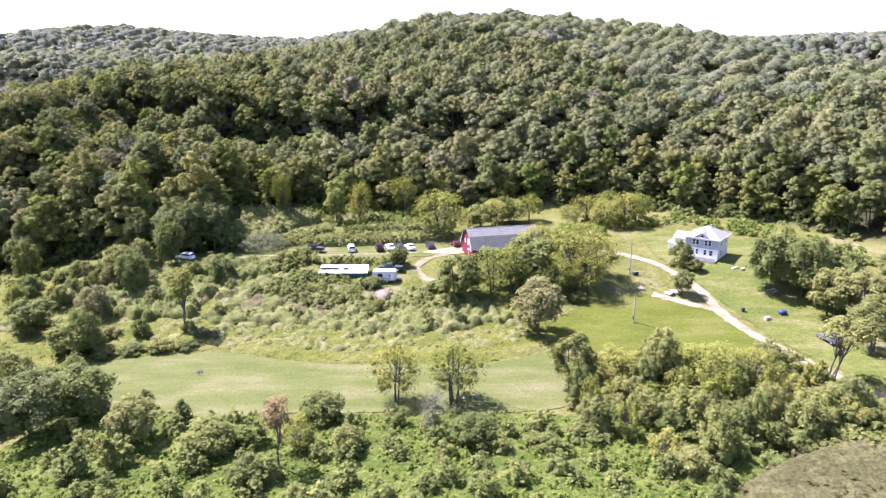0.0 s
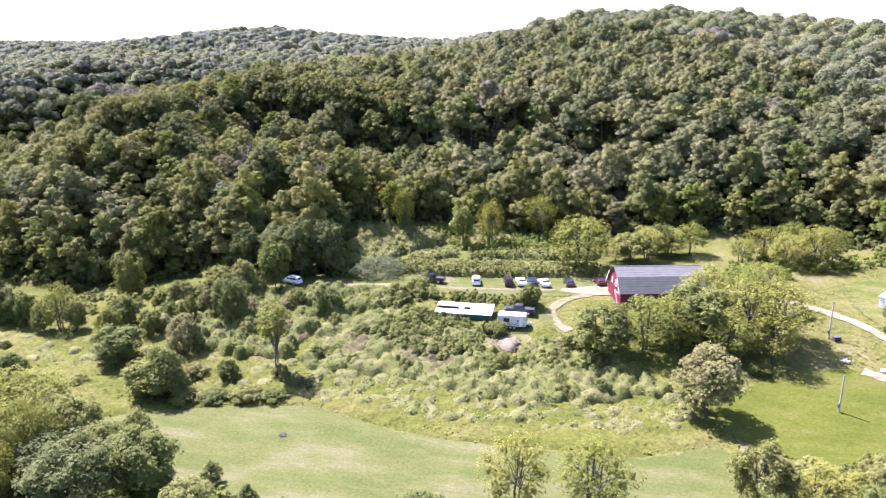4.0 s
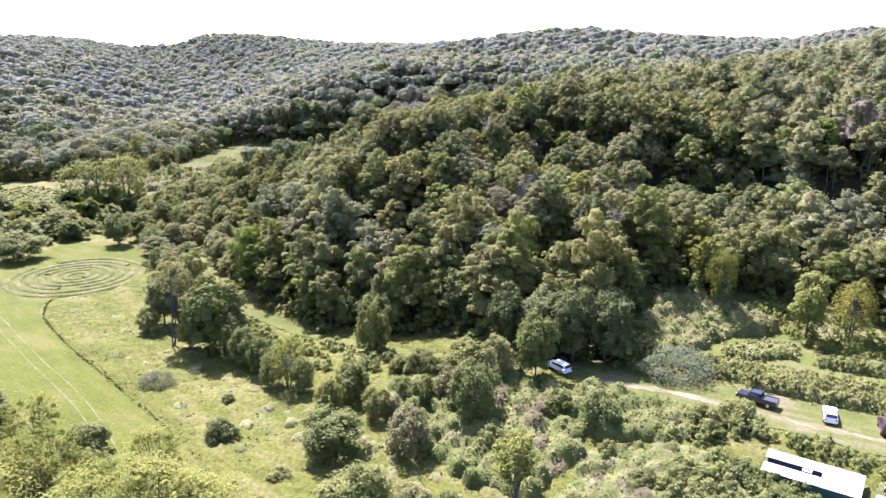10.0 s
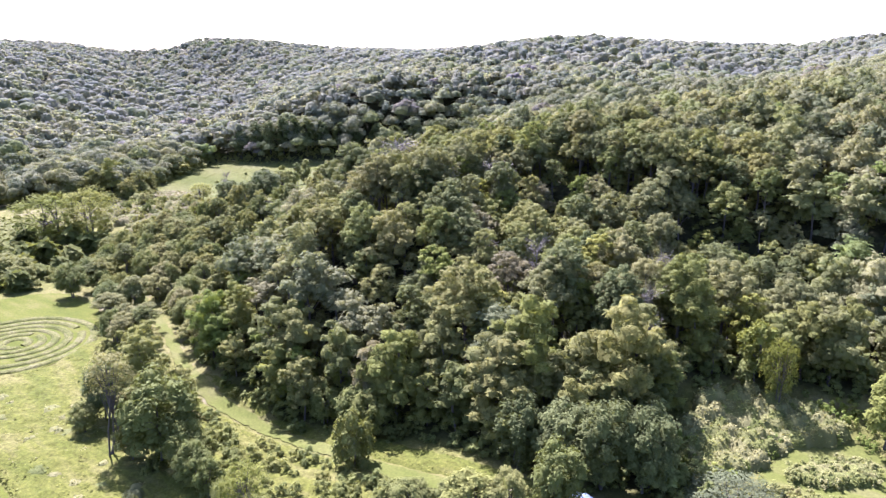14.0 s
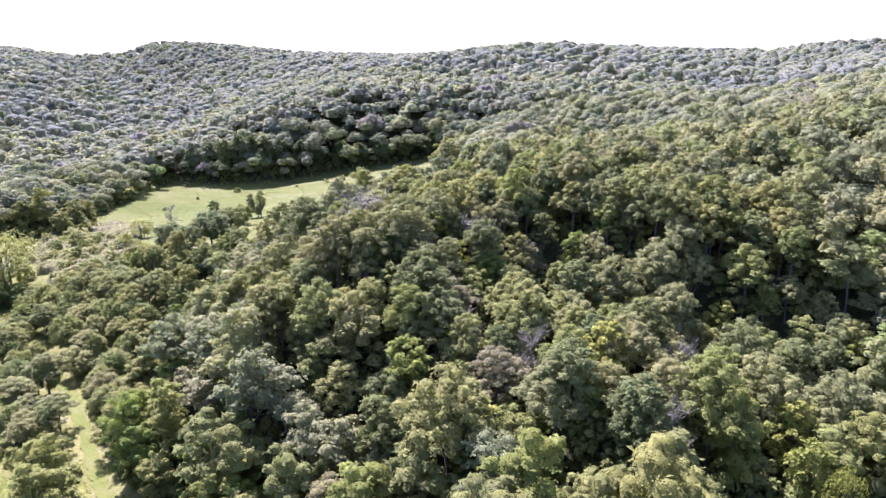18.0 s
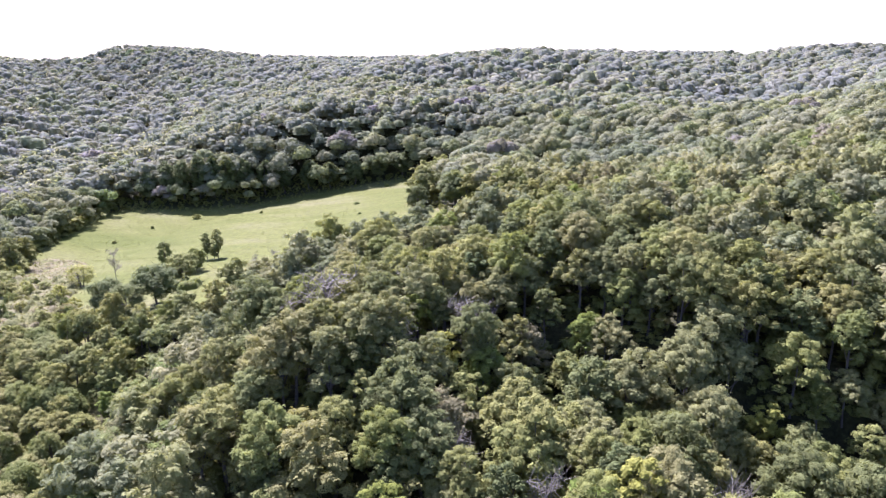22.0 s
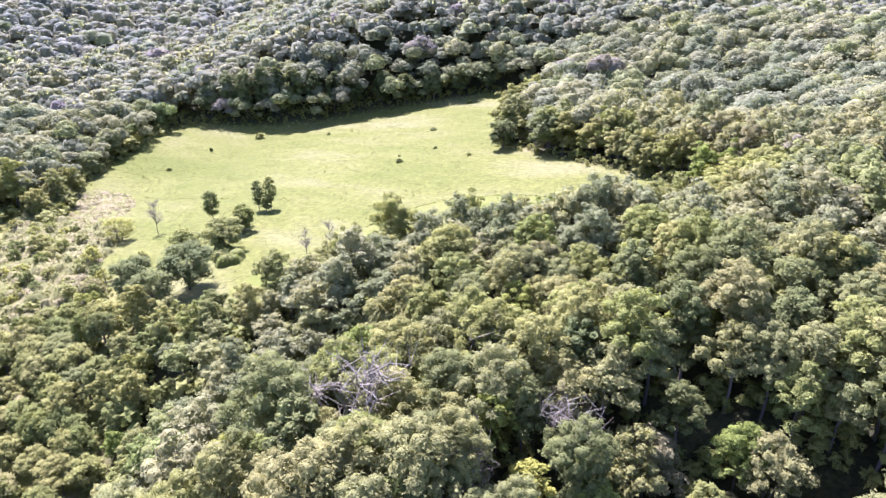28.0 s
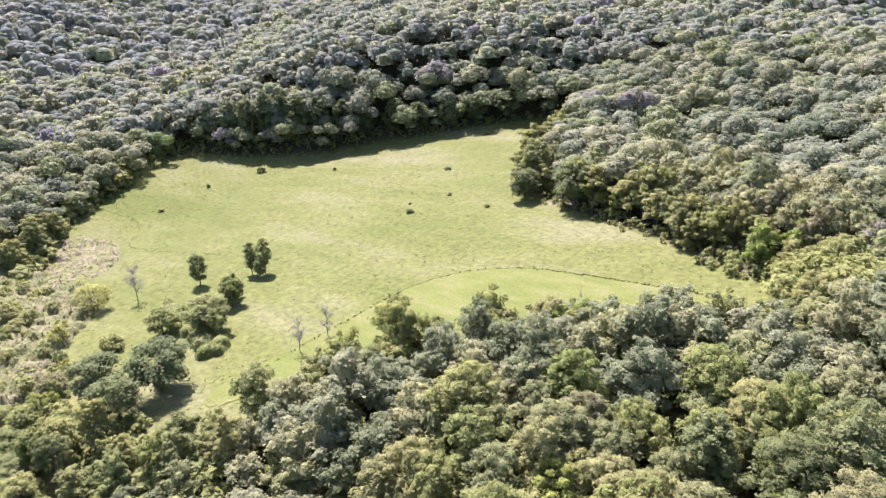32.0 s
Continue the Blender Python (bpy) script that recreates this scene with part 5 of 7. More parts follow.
WET = [(-47, 133), (-48, 148), (-38, 154), (-30, 152), (-15, 147), (-3, 148), (8, 142), (14, 135), (6, 131), (-8, 129), (-20, 130), (-34, 134)]
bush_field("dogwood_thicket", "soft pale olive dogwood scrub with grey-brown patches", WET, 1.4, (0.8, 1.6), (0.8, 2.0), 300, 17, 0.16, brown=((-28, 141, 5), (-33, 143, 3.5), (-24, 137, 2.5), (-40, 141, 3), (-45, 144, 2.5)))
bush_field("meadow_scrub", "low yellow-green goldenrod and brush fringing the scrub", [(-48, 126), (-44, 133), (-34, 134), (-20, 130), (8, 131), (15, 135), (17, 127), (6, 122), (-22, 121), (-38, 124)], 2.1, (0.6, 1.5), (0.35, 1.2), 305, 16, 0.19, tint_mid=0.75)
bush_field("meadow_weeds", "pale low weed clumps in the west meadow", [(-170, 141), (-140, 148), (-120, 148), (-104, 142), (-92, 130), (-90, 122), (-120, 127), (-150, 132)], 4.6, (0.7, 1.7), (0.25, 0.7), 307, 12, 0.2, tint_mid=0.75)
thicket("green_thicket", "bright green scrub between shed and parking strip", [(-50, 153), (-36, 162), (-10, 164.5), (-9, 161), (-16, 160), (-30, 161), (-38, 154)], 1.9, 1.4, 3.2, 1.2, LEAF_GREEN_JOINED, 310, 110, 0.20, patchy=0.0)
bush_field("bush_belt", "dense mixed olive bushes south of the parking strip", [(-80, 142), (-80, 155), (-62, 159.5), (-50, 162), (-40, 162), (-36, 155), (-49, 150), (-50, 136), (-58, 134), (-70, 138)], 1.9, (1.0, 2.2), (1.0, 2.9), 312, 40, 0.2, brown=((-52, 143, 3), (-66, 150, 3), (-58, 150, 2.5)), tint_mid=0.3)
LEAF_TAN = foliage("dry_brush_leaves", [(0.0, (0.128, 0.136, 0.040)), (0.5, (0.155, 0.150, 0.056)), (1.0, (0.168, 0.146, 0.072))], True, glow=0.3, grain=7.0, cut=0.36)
# Darker copy of the brush leaves; the shade among them is in the colour.
TAN_TOP = foliage("dry_brush_cover_shaded", [(0.0, (0.088, 0.094, 0.028)), (0.5, (0.112, 0.108, 0.042)), (1.0, (0.124, 0.108, 0.054))], True, glow=0.15, leaf_spread=0.0, cut=0.0, grain=3.2, relief=0.9)
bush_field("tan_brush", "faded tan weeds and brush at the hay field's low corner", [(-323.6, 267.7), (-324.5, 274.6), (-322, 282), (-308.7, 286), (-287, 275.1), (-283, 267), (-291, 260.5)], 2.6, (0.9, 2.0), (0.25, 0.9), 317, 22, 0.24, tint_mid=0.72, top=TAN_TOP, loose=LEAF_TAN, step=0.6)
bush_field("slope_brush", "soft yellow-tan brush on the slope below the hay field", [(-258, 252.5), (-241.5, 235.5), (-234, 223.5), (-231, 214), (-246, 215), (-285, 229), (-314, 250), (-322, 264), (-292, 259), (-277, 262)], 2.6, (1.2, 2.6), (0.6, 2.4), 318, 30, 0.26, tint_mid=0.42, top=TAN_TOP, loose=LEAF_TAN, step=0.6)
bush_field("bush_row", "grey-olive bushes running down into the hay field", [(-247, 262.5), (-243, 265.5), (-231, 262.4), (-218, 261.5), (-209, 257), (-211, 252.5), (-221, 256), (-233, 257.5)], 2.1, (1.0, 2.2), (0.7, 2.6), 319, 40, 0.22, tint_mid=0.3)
thicket("hollow_brush", "soft tan-olive brush on the slope below the hay field", [(-310, 252), (-262, 238), (-240, 240), (-225, 242), (-212, 233), (-206, 223), (-222, 214), (-262, 222), (-320, 240)], 2.4, 0.4, 1.7, 1.3, LEAF_DOGWOOD, 313, 60, 0.25, wide_puffs=5, patchy=0.9, tint_mid=0.6)
thicket("shed_thicket", "green bushes growing round the old shed", [(-38, 149), (-33, 153.8), (-27.5, 154), (-23, 152.6), (-15, 149.5), (-9, 146), (0, 147), (6, 140), (-20, 138), (-38, 142)], 2.0, 1.4, 3.2, 1.3, LEAF_GREEN_JOINED, 315, 100, 0.20, patchy=0.2)
thicket("vine_thicket", "bright green vines and brambles over low shrubs", [(-62, 70), (-58, 99), (-15, 97.5), (16, 98), (36, 92), (34, 72), (30, 60), (16, 62), (4, 57), (-12, 62), (-26, 58), (-40, 64), (-52, 62)], 1.7, 0.7, 1.7, 1.3, LEAF_BRIGHT_JOINED, 320, 60, 0.24, wide_puffs=5, patchy=0.05)
thicket("shrub_thicket", "green shrubs standing out of the brambles", [(-60, 60), (-56, 96), (-15, 96), (16, 96), (40, 92), (34, 70)], 5.6, 2.0, 4.6, 1.0, LEAF_GREEN_JOINED, 330, 190, 0.20, 0.6, 12)
thicket("lane_thicket", "yellowing olive scrub below the gravel lane", [(20, 117), (34, 117), (56, 117), (62, 112), (68, 98), (88, 60), (60, 80), (40, 92), (20, 98)], 2.6, 1.6, 4.6, 1.1, LEAF_OLIVE_JOINED, 340, 120, 0.22, 0.6, patchy=0.3)
thicket("lane_thicket_green", "green scrub among yellowing bushes", [(24, 117), (56, 116), (66, 104), (84, 62), (62, 86), (48, 86), (34, 77), (31, 92)], 3.2, 2.0, 4.4, 1.0, LEAF_GREEN_JOINED, 345, 140, 0.22, 0.6)
thicket("willow_brush", "even tan-olive willow brush", [(36, 77), (46, 84), (60, 89), (66, 88), (70, 78), (60, 66), (34, 66)], 1.25, 2.5, 3.3, 0.7, LEAF_BRUSH, 350, 50, 0.19, 1.0, 4, 0.6, 0.6, patchy=0.0)
thicket("wood_edge_scrub", "mixed scrub along the wood's lower edge", [(-130, 140), (-116, 140), (-100, 146), (-90, 150), (-75, 156), (-56, 157), (-57, 160), (-76, 157), (-90, 155.5), (-118, 156), (-135, 154)], 3.0, 1.4, 3.6, 1.1, LEAF_GREEN_JOINED, 360, 130, 0.21, brown=((-108, 154, 4), (-98, 152, 3)))
thicket("valley_scrub", "rounded shrubs and saplings under the valley woods", [(-300, 257), (-335, 287), (-375, 348), (-425, 395), (-475, 400), (-440, 300), (-400, 228), (-352, 205), (-330, 245)], 4.3, 2.2, 6.0, 1.3, LEAF_OLIVE_JOINED, 372, 50, 0.55, wide_puffs=5, patchy=0.1)
thicket("west_scrub", "overgrown scrub along the creek", [(-340, 186), (-330, 206), (-262, 216), (-244, 236), (-226, 224), (-196, 184), (-224, 176), (-224, 150), (-212, 140), (-226, 120), (-300, 130)], 5.6, 1.2, 4.2, 1.1, LEAF_OLIVE_JOINED, 370, 80, 0.35, 1.0)
thicket("creek_trees", "green creekside trees and scrub", [(-264, 186), (-268, 206), (-242, 206), (-226, 176), (-230, 128), (-300, 110), (-340, 130), (-300, 165)], 7.0, 4.0, 7.5, 0.9, LEAF_GREEN_JOINED, 375, 150, 0.7, 1.5, 12)
thicket("field_scrub", "scrub strip below the hay field", [(-306, 256), (-262, 240), (-226, 226), (-206, 232), (-212, 216), (-262, 226), (-320, 246)], 6.0, 1.0, 3.0, 1.1, LEAF_OLIVE_JOINED, 380, 70, 0.4, 1.0)
thicket("hollow_scrub", "pale scrub and weeds in the hollow west of the wood", [(-158, 160), (-166, 172), (-186, 200), (-208, 224), (-222, 216), (-196, 184), (-172, 160)], 4.4, 1.0, 3.2, 1.1, LEAF_OLIVE_JOINED, 385, 100, 0.22, 1.0)
BANK = [(-46, 176.5), (-38, 177), (-30, 176.4), (-24, 177.2), (-12, 178.8), (-3, 181.2), (3, 183), (3, 188), (-5, 188.2), (-21, 185.4), (-33, 183.8), (-42, 182.5)]
MOUND = [(-41, 185.6), (-36, 187.4), (-30.5, 192), (-30.5, 197), (-33, 198.5), (-39, 194), (-42, 189)]
HEDGE = [(-27.5, 191), (-20, 192.2), (-10, 193.8), (2, 196), (4, 200), (-10, 199), (-22, 196), (-27, 194)]
canopy("terrace_bank", "tall weedy bank behind the parked cars", "weeds", BANK, WEEDS, 0.7, 1.9, 0.55, 5, 1.0, True)
canopy("terrace_mound", "rounded mound of tall weeds on the terraces", "weeds", MOUND, WEEDS, 0.6, 1.5, 0.55, 6, 1.4, True)
canopy("terrace_hedge", "long hedge of brush on the terraces", "weeds", HEDGE, WEEDS, 0.8, 1.9, 0.55, 7, 0.9, True)


def spriggy(name, label, poly, gap, low, high, mat, seed, tint_mid=0.5):
    """Loose sprays of leaves standing up out of a bank of weeds."""
    r = np.random.default_rng(seed)
    p = np.array(poly)
    x, y = scatter(r, p[:, 0].min(), p[:, 0].max(), p[:, 1].min(), p[:, 1].max(), gap)
    ok = inside(poly, x, y) > 0.2
    x, y = x[ok], y[ok]
    kinds = [plant(seed=seed + i, height=2.0, radius=0.8, low=-0.2, puffs=4, sprays=44, leaf=0.19, core=0.66, limbs=0, puff=0.5)[1] for i in range(3)]
    v, f, t = many(r, kinds, x, y, r.uniform(low, high, len(x)) / 2.0, tints=np.clip(r.normal(tint_mid, 0.25, len(x)), 0, 1))
    return tagged(new(name, mesh_of(name, v, f, mat, t)), label, "weeds", kind="stuff")


spriggy("bank_weeds", "yellow-green weeds and brush on the terrace bank", BANK, 0.85, 1.5, 2.8, LEAF_OLIVE_JOINED, 390)
spriggy("mound_weeds", "pale weeds on the terrace mound", MOUND, 0.9, 1.2, 2.1, LEAF_DOGWOOD, 394)
spriggy("hedge_weeds", "green brush on the terrace hedge", HEDGE, 0.9, 1.5, 2.6, LEAF_GREEN_JOINED, 398)
bush_field("slope_weeds", "sunny pale weeds and grapevine below the wood", [(-50, 181), (-56.5, 186), (-56.5, 197), (-46, 206.5), (-33, 202), (-41, 195), (-45, 187)], 1.4, (0.9, 1.6), (1.2, 2.6), 402, 30, 0.22, tint_mid=0.7)
bush_field("meadow_clumps", "pale goldenrod clumps in the tall meadow", [(-96, 128), (-78, 131), (-60, 124.5), (-50, 124), (-46, 132), (-52, 140), (-62, 134), (-80, 138), (-100, 136)], 2.7, (0.8, 1.6), (0.4, 1.1), 404, 14, 0.2, tint_mid=0.75)
thicket("slope_scrub", "sunny green scrub under the wood above the terraces", [(-60, 178), (-54, 195), (-45, 204), (-32, 211), (-8, 215), (12, 221), (14, 213), (-10, 204), (-32, 196), (-44, 186), (-50, 178)], 2.0, 0.8, 2.6, 1.4, LEAF_BRIGHT_JOINED, 400, 80, 0.2, patchy=0.2)
thicket("yard_scrub", "sunny bushes behind the house and barn", [(8, 186), (30, 190), (40, 206), (70, 212), (96, 190), (104, 160), (90, 158), (86, 184), (68, 200), (52, 194), (40, 186), (24, 184)], 3.4, 1.2, 3.6, 1.1, LEAF_BRIGHT_JOINED, 405, 70, 0.32, 0.5)


r = np.random.default_rng(410)
x, y = scatter(r, -215, 110, 146, 330, 3.1)
inn = wooded(x, y)
ok = (inn > -1.5) & (inn < 9) & ~kept_bare(x, y, 0.4) & (x < 0.62 * y + 20)
x, y, inn = x[ok], y[ok], inn[ok]
models = [plant(seed=411 + i, height=2.0, radius=1.1, low=-0.3, puffs=6, sprays=80, leaf=0.30, core=0.75, limbs=0, puff=0.44)[1] for i in range(4)]
v, f, t = many(r, models, x, y, r.uniform(0.8, 2.3, len(x)) * (0.7 + 0.5 * smooth(0, 6, inn)), tints=np.clip(r.normal(0.35, 0.25, len(x)), 0, 0.9))
tagged(new("wood_margin", mesh_of("wood_margin", v, f, LEAF_GREEN_JOINED, t)), "leafy undergrowth closing the wood's edge to the ground", "undergrowth", kind="stuff")


x, y = scatter(r, -190, 20, 150, 300, 4.6)
ok = (wooded(x, y) > 9) & (np.hypot((x + 100) * 0.8, y - 225) < 95)
x, y = x[ok], y[ok]
v, f, t = many(r, models, x, y, r.uniform(1.0, 2.9, len(x)), tints=np.clip(r.normal(0.5, 0.3, len(x)), 0, 0.95))
tagged(new("understory", mesh_of("understory", v, f, LEAF_OLIVE_JOINED, t)), "leafy shrubs and saplings under the oaks", "undergrowth", kind="stuff")
x, y = scatter(r, -410, -118, 225, 470, 3.0)
rim = -inside(FIELD, x, y)
ok = (rim > -0.8) & (rim < np.where((x < -290) & (y > 300), 17, 6.5)) & (wooded(x, y) > -3.5)
x, y, rim = x[ok], y[ok], rim[ok]
v, f, t = many(r, models, x, y, r.uniform(0.5, 1.5, len(x)) * (0.55 + 0.6 * smooth(0, 5, rim)), tints=np.clip(r.normal(0.6, 0.25, len(x)), 0, 0.9))
tagged(new("field_rim", mesh_of("field_rim", v, f, LEAF_OLIVE_JOINED, t)), "pale low shrubs along the hay field's wooded rim", "undergrowth", kind="stuff")


# ---- meadow grass ----
def tufts(name, label, x, y, high, seed, tint_shift=0.0, spread=0.35, wild=0.3, rise=0.0):
    r = np.random.default_rng(seed)
    n = len(x)
    z = land(x, y) + rise
    k = 5
    h = np.repeat(high, k) * r.uniform(0.5, 1.2, n * k)
    at = np.stack([np.repeat(x, k) + r.normal(0, spread, n * k), np.repeat(y, k) + r.normal(0, spread, n * k), np.repeat(z, k) + h * 0.55], 1)
    v, f = leaves(r, at, np.array([-0.25, 0.1, 0.75]) + r.normal(size=(n * k, 3)) * wild, 1.0)
    v = np.repeat(at, 3, axis=0) + (v - np.repeat(at, 3, axis=0)) * np.repeat(h, 3)[:, None]
    wave = 0.45 + 0.22 * np.sin(x / 9 + 2 * np.sin(y / 13)) * np.cos(y / 7) + r.normal(0, 0.12, n) + tint_shift
    ob = new(name, mesh_of(name, v, np.arange(n * k * 3).reshape(-1, 3), LEAF_MEADOW, np.repeat(np.clip(wave, 0, 1), k * 3)))
    return tagged(ob, label, "grass", kind="stuff")


r = np.random.default_rng(31)
x, y = scatter(r, -215, 95, 92, 206, 1.15)
ok = (wooded(x, y) < 1) & ~kept_bare(x, y, 0.15) & (inside([(-62, 60), (-58, 98), (16, 97), (60, 112), (90, 60)], x, y) < 0) & (x < 0.62 * y + 25)
tufts("meadow_grass", "tall yellow-green goldenrod and grass meadow", x[ok], y[ok], r.uniform(0.08, 0.22, ok.sum()), 32, 0.15, 0.4, 0.15, 0.25)
x, y = scatter(r, -380, -118, 222, 466, 1.7)
ok = (inside(FIELD, x, y) > 0.5) & ~kept_bare(x, y, 0.1)
tufts("hay_field_grass", "uneven uncut grass of the hay field", x[ok], y[ok], r.uniform(0.08, 0.24, ok.sum()), 33, -0.02, 0.6, 0.2, 0.1)
x, y = scatter(r, -330, -255, 168, 212, 1.8)
tufts("far_meadow_grass", "rough grass of the creek meadow", x, y, r.uniform(0.3, 0.6, len(x)), 34)


def grass_bank(name, label, line, seed, high=0.7, gap=0.28, spread=0.18, tint_shift=-0.3):
    """The standing edge of uncut grass."""
    r = np.random.default_rng(seed)
    p = curve_through(line, False, gap)
    p = p + r.normal(0, spread, p.shape)
    return tufts(name, label, p[:, 0], p[:, 1], r.uniform(0.7, 1.2, len(p)) * high, seed, tint_shift, 0.12, 0.4)


grass_bank("cut_edge", "dark standing edge of uncut grass along the lawn", [(-105, 121.5), (-128, 125.5), (-146, 128.5), (-166, 133.5), (-176, 140.5), (-173, 146)], 41, 0.20, 0.13, 0.10, 0.1)
grass_bank("cut_edge", "dark standing edge of the hay field beside the mown strip", [(-197, 252), (-196.5, 275), (-194, 299), (-180, 312.8), (-154, 315), (-137, 314.5), (-129, 312)], 42, 0.27, 0.2, 0.2, -0.05)
grass_bank("cut_edge", "thin dark line of uncut grass in the hay field", [(-345, 296), (-325, 300), (-312, 296), (-300, 286), (-280, 288), (-262, 292)], 44, 0.2, 0.4, 0.3, -0.05)
# labyrinth of standing grass rings
BAND_GRASS = turf("pale_uncut_grass", (0.062, 0.070, 0.016), (0.084, 0.088, 0.024), (0.108, 0.106, 0.040), 0.5, 0.6, 2.4, 1.0)
for k, rad in enumerate((2.6, 5.2, 7.8, 10.4, 13.0, 15.6)):
    r = np.random.default_rng(50 + k)
    turns = np.linspace(0.14, math.tau - 0.14 * (1 + (k % 2)), int(rad * 14)) + k * 1.9
    across = np.array([-0.95, -0.75, -0.35, 0.35, 0.75, 0.95])[None] + r.normal(0, 0.05, (len(turns), 6))
    bx = -189 + (rad + across) * np.cos(turns)[:, None]
    by = 153 + (rad + across) * np.sin(turns)[:, None]
    bz = on_ground(bx, by) + np.array([0.05, 0.32, 0.42, 0.42, 0.32, 0.05])[None] + r.normal(0, 0.05, bx.shape)
    ring_ob = new("labyrinth_ring", mesh_of("labyrinth_ring", np.dstack([bx, by, bz]).reshape(-1, 3), grid_quads(len(turns), 6), BAND_GRASS))
    tagged(ring_ob, "curved band of pale standing grass in the lawn labyrinth", "grass", kind="stuff")


# ---- buildings, vehicles and yard things ----
def part(name, bm, mat, parent, label=""):
    me = bpy.data.meshes.new(name)
    bm.normal_update()
    bm.to_mesh(me)
    bm.free()
    me.materials.append(mat)
    ob = new(name, me)
    ob.parent = parent
    return tagged(ob, label)


def box(x0, x1, y0, y1, z0, z1, bevel=0.0, bm=None):
    bm = bm or bmesh.new()
    made = bmesh.ops.create_cube(bm, size=1.0)
    m = Matrix.Translation(((x0 + x1) / 2, (y0 + y1) / 2, (z0 + z1) / 2)) @ Matrix.Diagonal((x1 - x0, y1 - y0, z1 - z0, 1))
    bmesh.ops.transform(bm, matrix=m, verts=made["verts"])
    if bevel:
        edges = list({e for v in made["verts"] for e in v.link_edges})
        bmesh.ops.bevel(bm, geom=edges, offset=bevel, segments=2, affect="EDGES")
    return bm


def prism(points, along, a, b, bm=None):
    """A profile drawn out along an axis ('x' or 'y'); points are (across, up)."""
    bm = bm or bmesh.new()
    place = (lambda s, p: (s, p[0], p[1])) if along == "x" else (lambda s, p: (p[0], s, p[1]))
    ends = [[bm.verts.new(place(s, p)) for p in points] for s in (a, b)]
    bm.faces.new(ends[0])
    bm.faces.new(ends[1][::-1])
    for i in range(len(points)):
        j = (i + 1) % len(points)
        bm.faces.new((ends[0][j], ends[0][i], ends[1][i], ends[1][j]))
    bmesh.ops.recalc_face_normals(bm, faces=bm.faces)
    return bm


def disc(x, y0, y1, z, r, n=14, bm=None):
    return prism([(x + r * math.cos(i / n * math.tau), z + r * math.sin(i / n * math.tau)) for i in range(n)], "y", y0, y1, bm)


def base(name, label, category, x, y, turn, group="", sink=0.0):
    e = new(name)
    e.matrix_world = pose(x, y, z_at(x, y) - sink, 0, 0, turn)
    return tagged(e, label, category, group)


RED_WOOD = plain("red_barn_boards", (0.15, 0.012, 0.020), 0.75, wear=0.3, scale=1.2, stretch=(6, 6, 0.5))
WHITE_PAINT = plain("white_paint", (0.64, 0.63, 0.61), 0.6, wear=0.06)
PALE_BLUE = plain("pale_blue_siding", (0.34, 0.36, 0.39), 0.6, wear=0.07)
GREY_METAL = plain("grey_metal_roof", (0.082, 0.083, 0.070), 0.8, 0.0, wear=0.14, scale=0.8)
SHINGLE = plain("pale_shingles", (0.165, 0.152, 0.16), 0.85, wear=0.16, scale=2.5)
TEAL = plain("teal_metal_siding", (0.016, 0.070, 0.058), 0.55, wear=0.3, scale=1.2)
WHITE_METAL = plain("white_metal_sheet", (0.50, 0.51, 0.48), 0.5, wear=0.16, scale=1.0)
# Near-black paint, also used for the shade inside barn doorway and shed.
DARK_FILL = plain("dark_paint_and_shade", (0.03, 0.03, 0.035), 0.8)
CONCRETE = plain("pale_concrete", (0.36, 0.34, 0.32), 0.9, wear=0.15)
RUBBER = plain("tyre_rubber", (0.025, 0.025, 0.027), 0.85)
RIM = plain("alloy_rim", (0.55, 0.55, 0.56), 0.35, 0.9, wear=0.05)
POLE_WOOD = plain("weathered_pole", (0.34, 0.29, 0.24), 0.9, wear=0.2, stretch=(8, 8, 0.6))
STONE = plain("dark_stone", (0.055, 0.050, 0.050), 0.9, wear=0.25)
PLASTIC_BLUE = plain("blue_tarpaulin", (0.015, 0.035, 0.10), 0.6, wear=0.25)
LAMP_RED = plain("tail_lamp_red", (0.35, 0.01, 0.01), 0.25, wear=0.05)
LAMP_CLEAR = plain("head_lamp", (0.7, 0.7, 0.68), 0.2, wear=0.03)


def glass_material():
    m, n, l, p = material("dark_window_glass")
    p.inputs["Base Color"].default_value = (0.02, 0.025, 0.03, 1)
    p.inputs["Roughness"].default_value = 0.06
    p.inputs["Specular IOR Level"].default_value = 0.7
    return m


GLASS = glass_material()


def paint(name, colour):
    m, n, l, p = material(name)
    p.inputs["Base Color"].default_value = (*colour, 1)
    p.inputs["Roughness"].default_value = 0.3
    p.inputs["Coat Weight"].default_value = 0.6
    return m


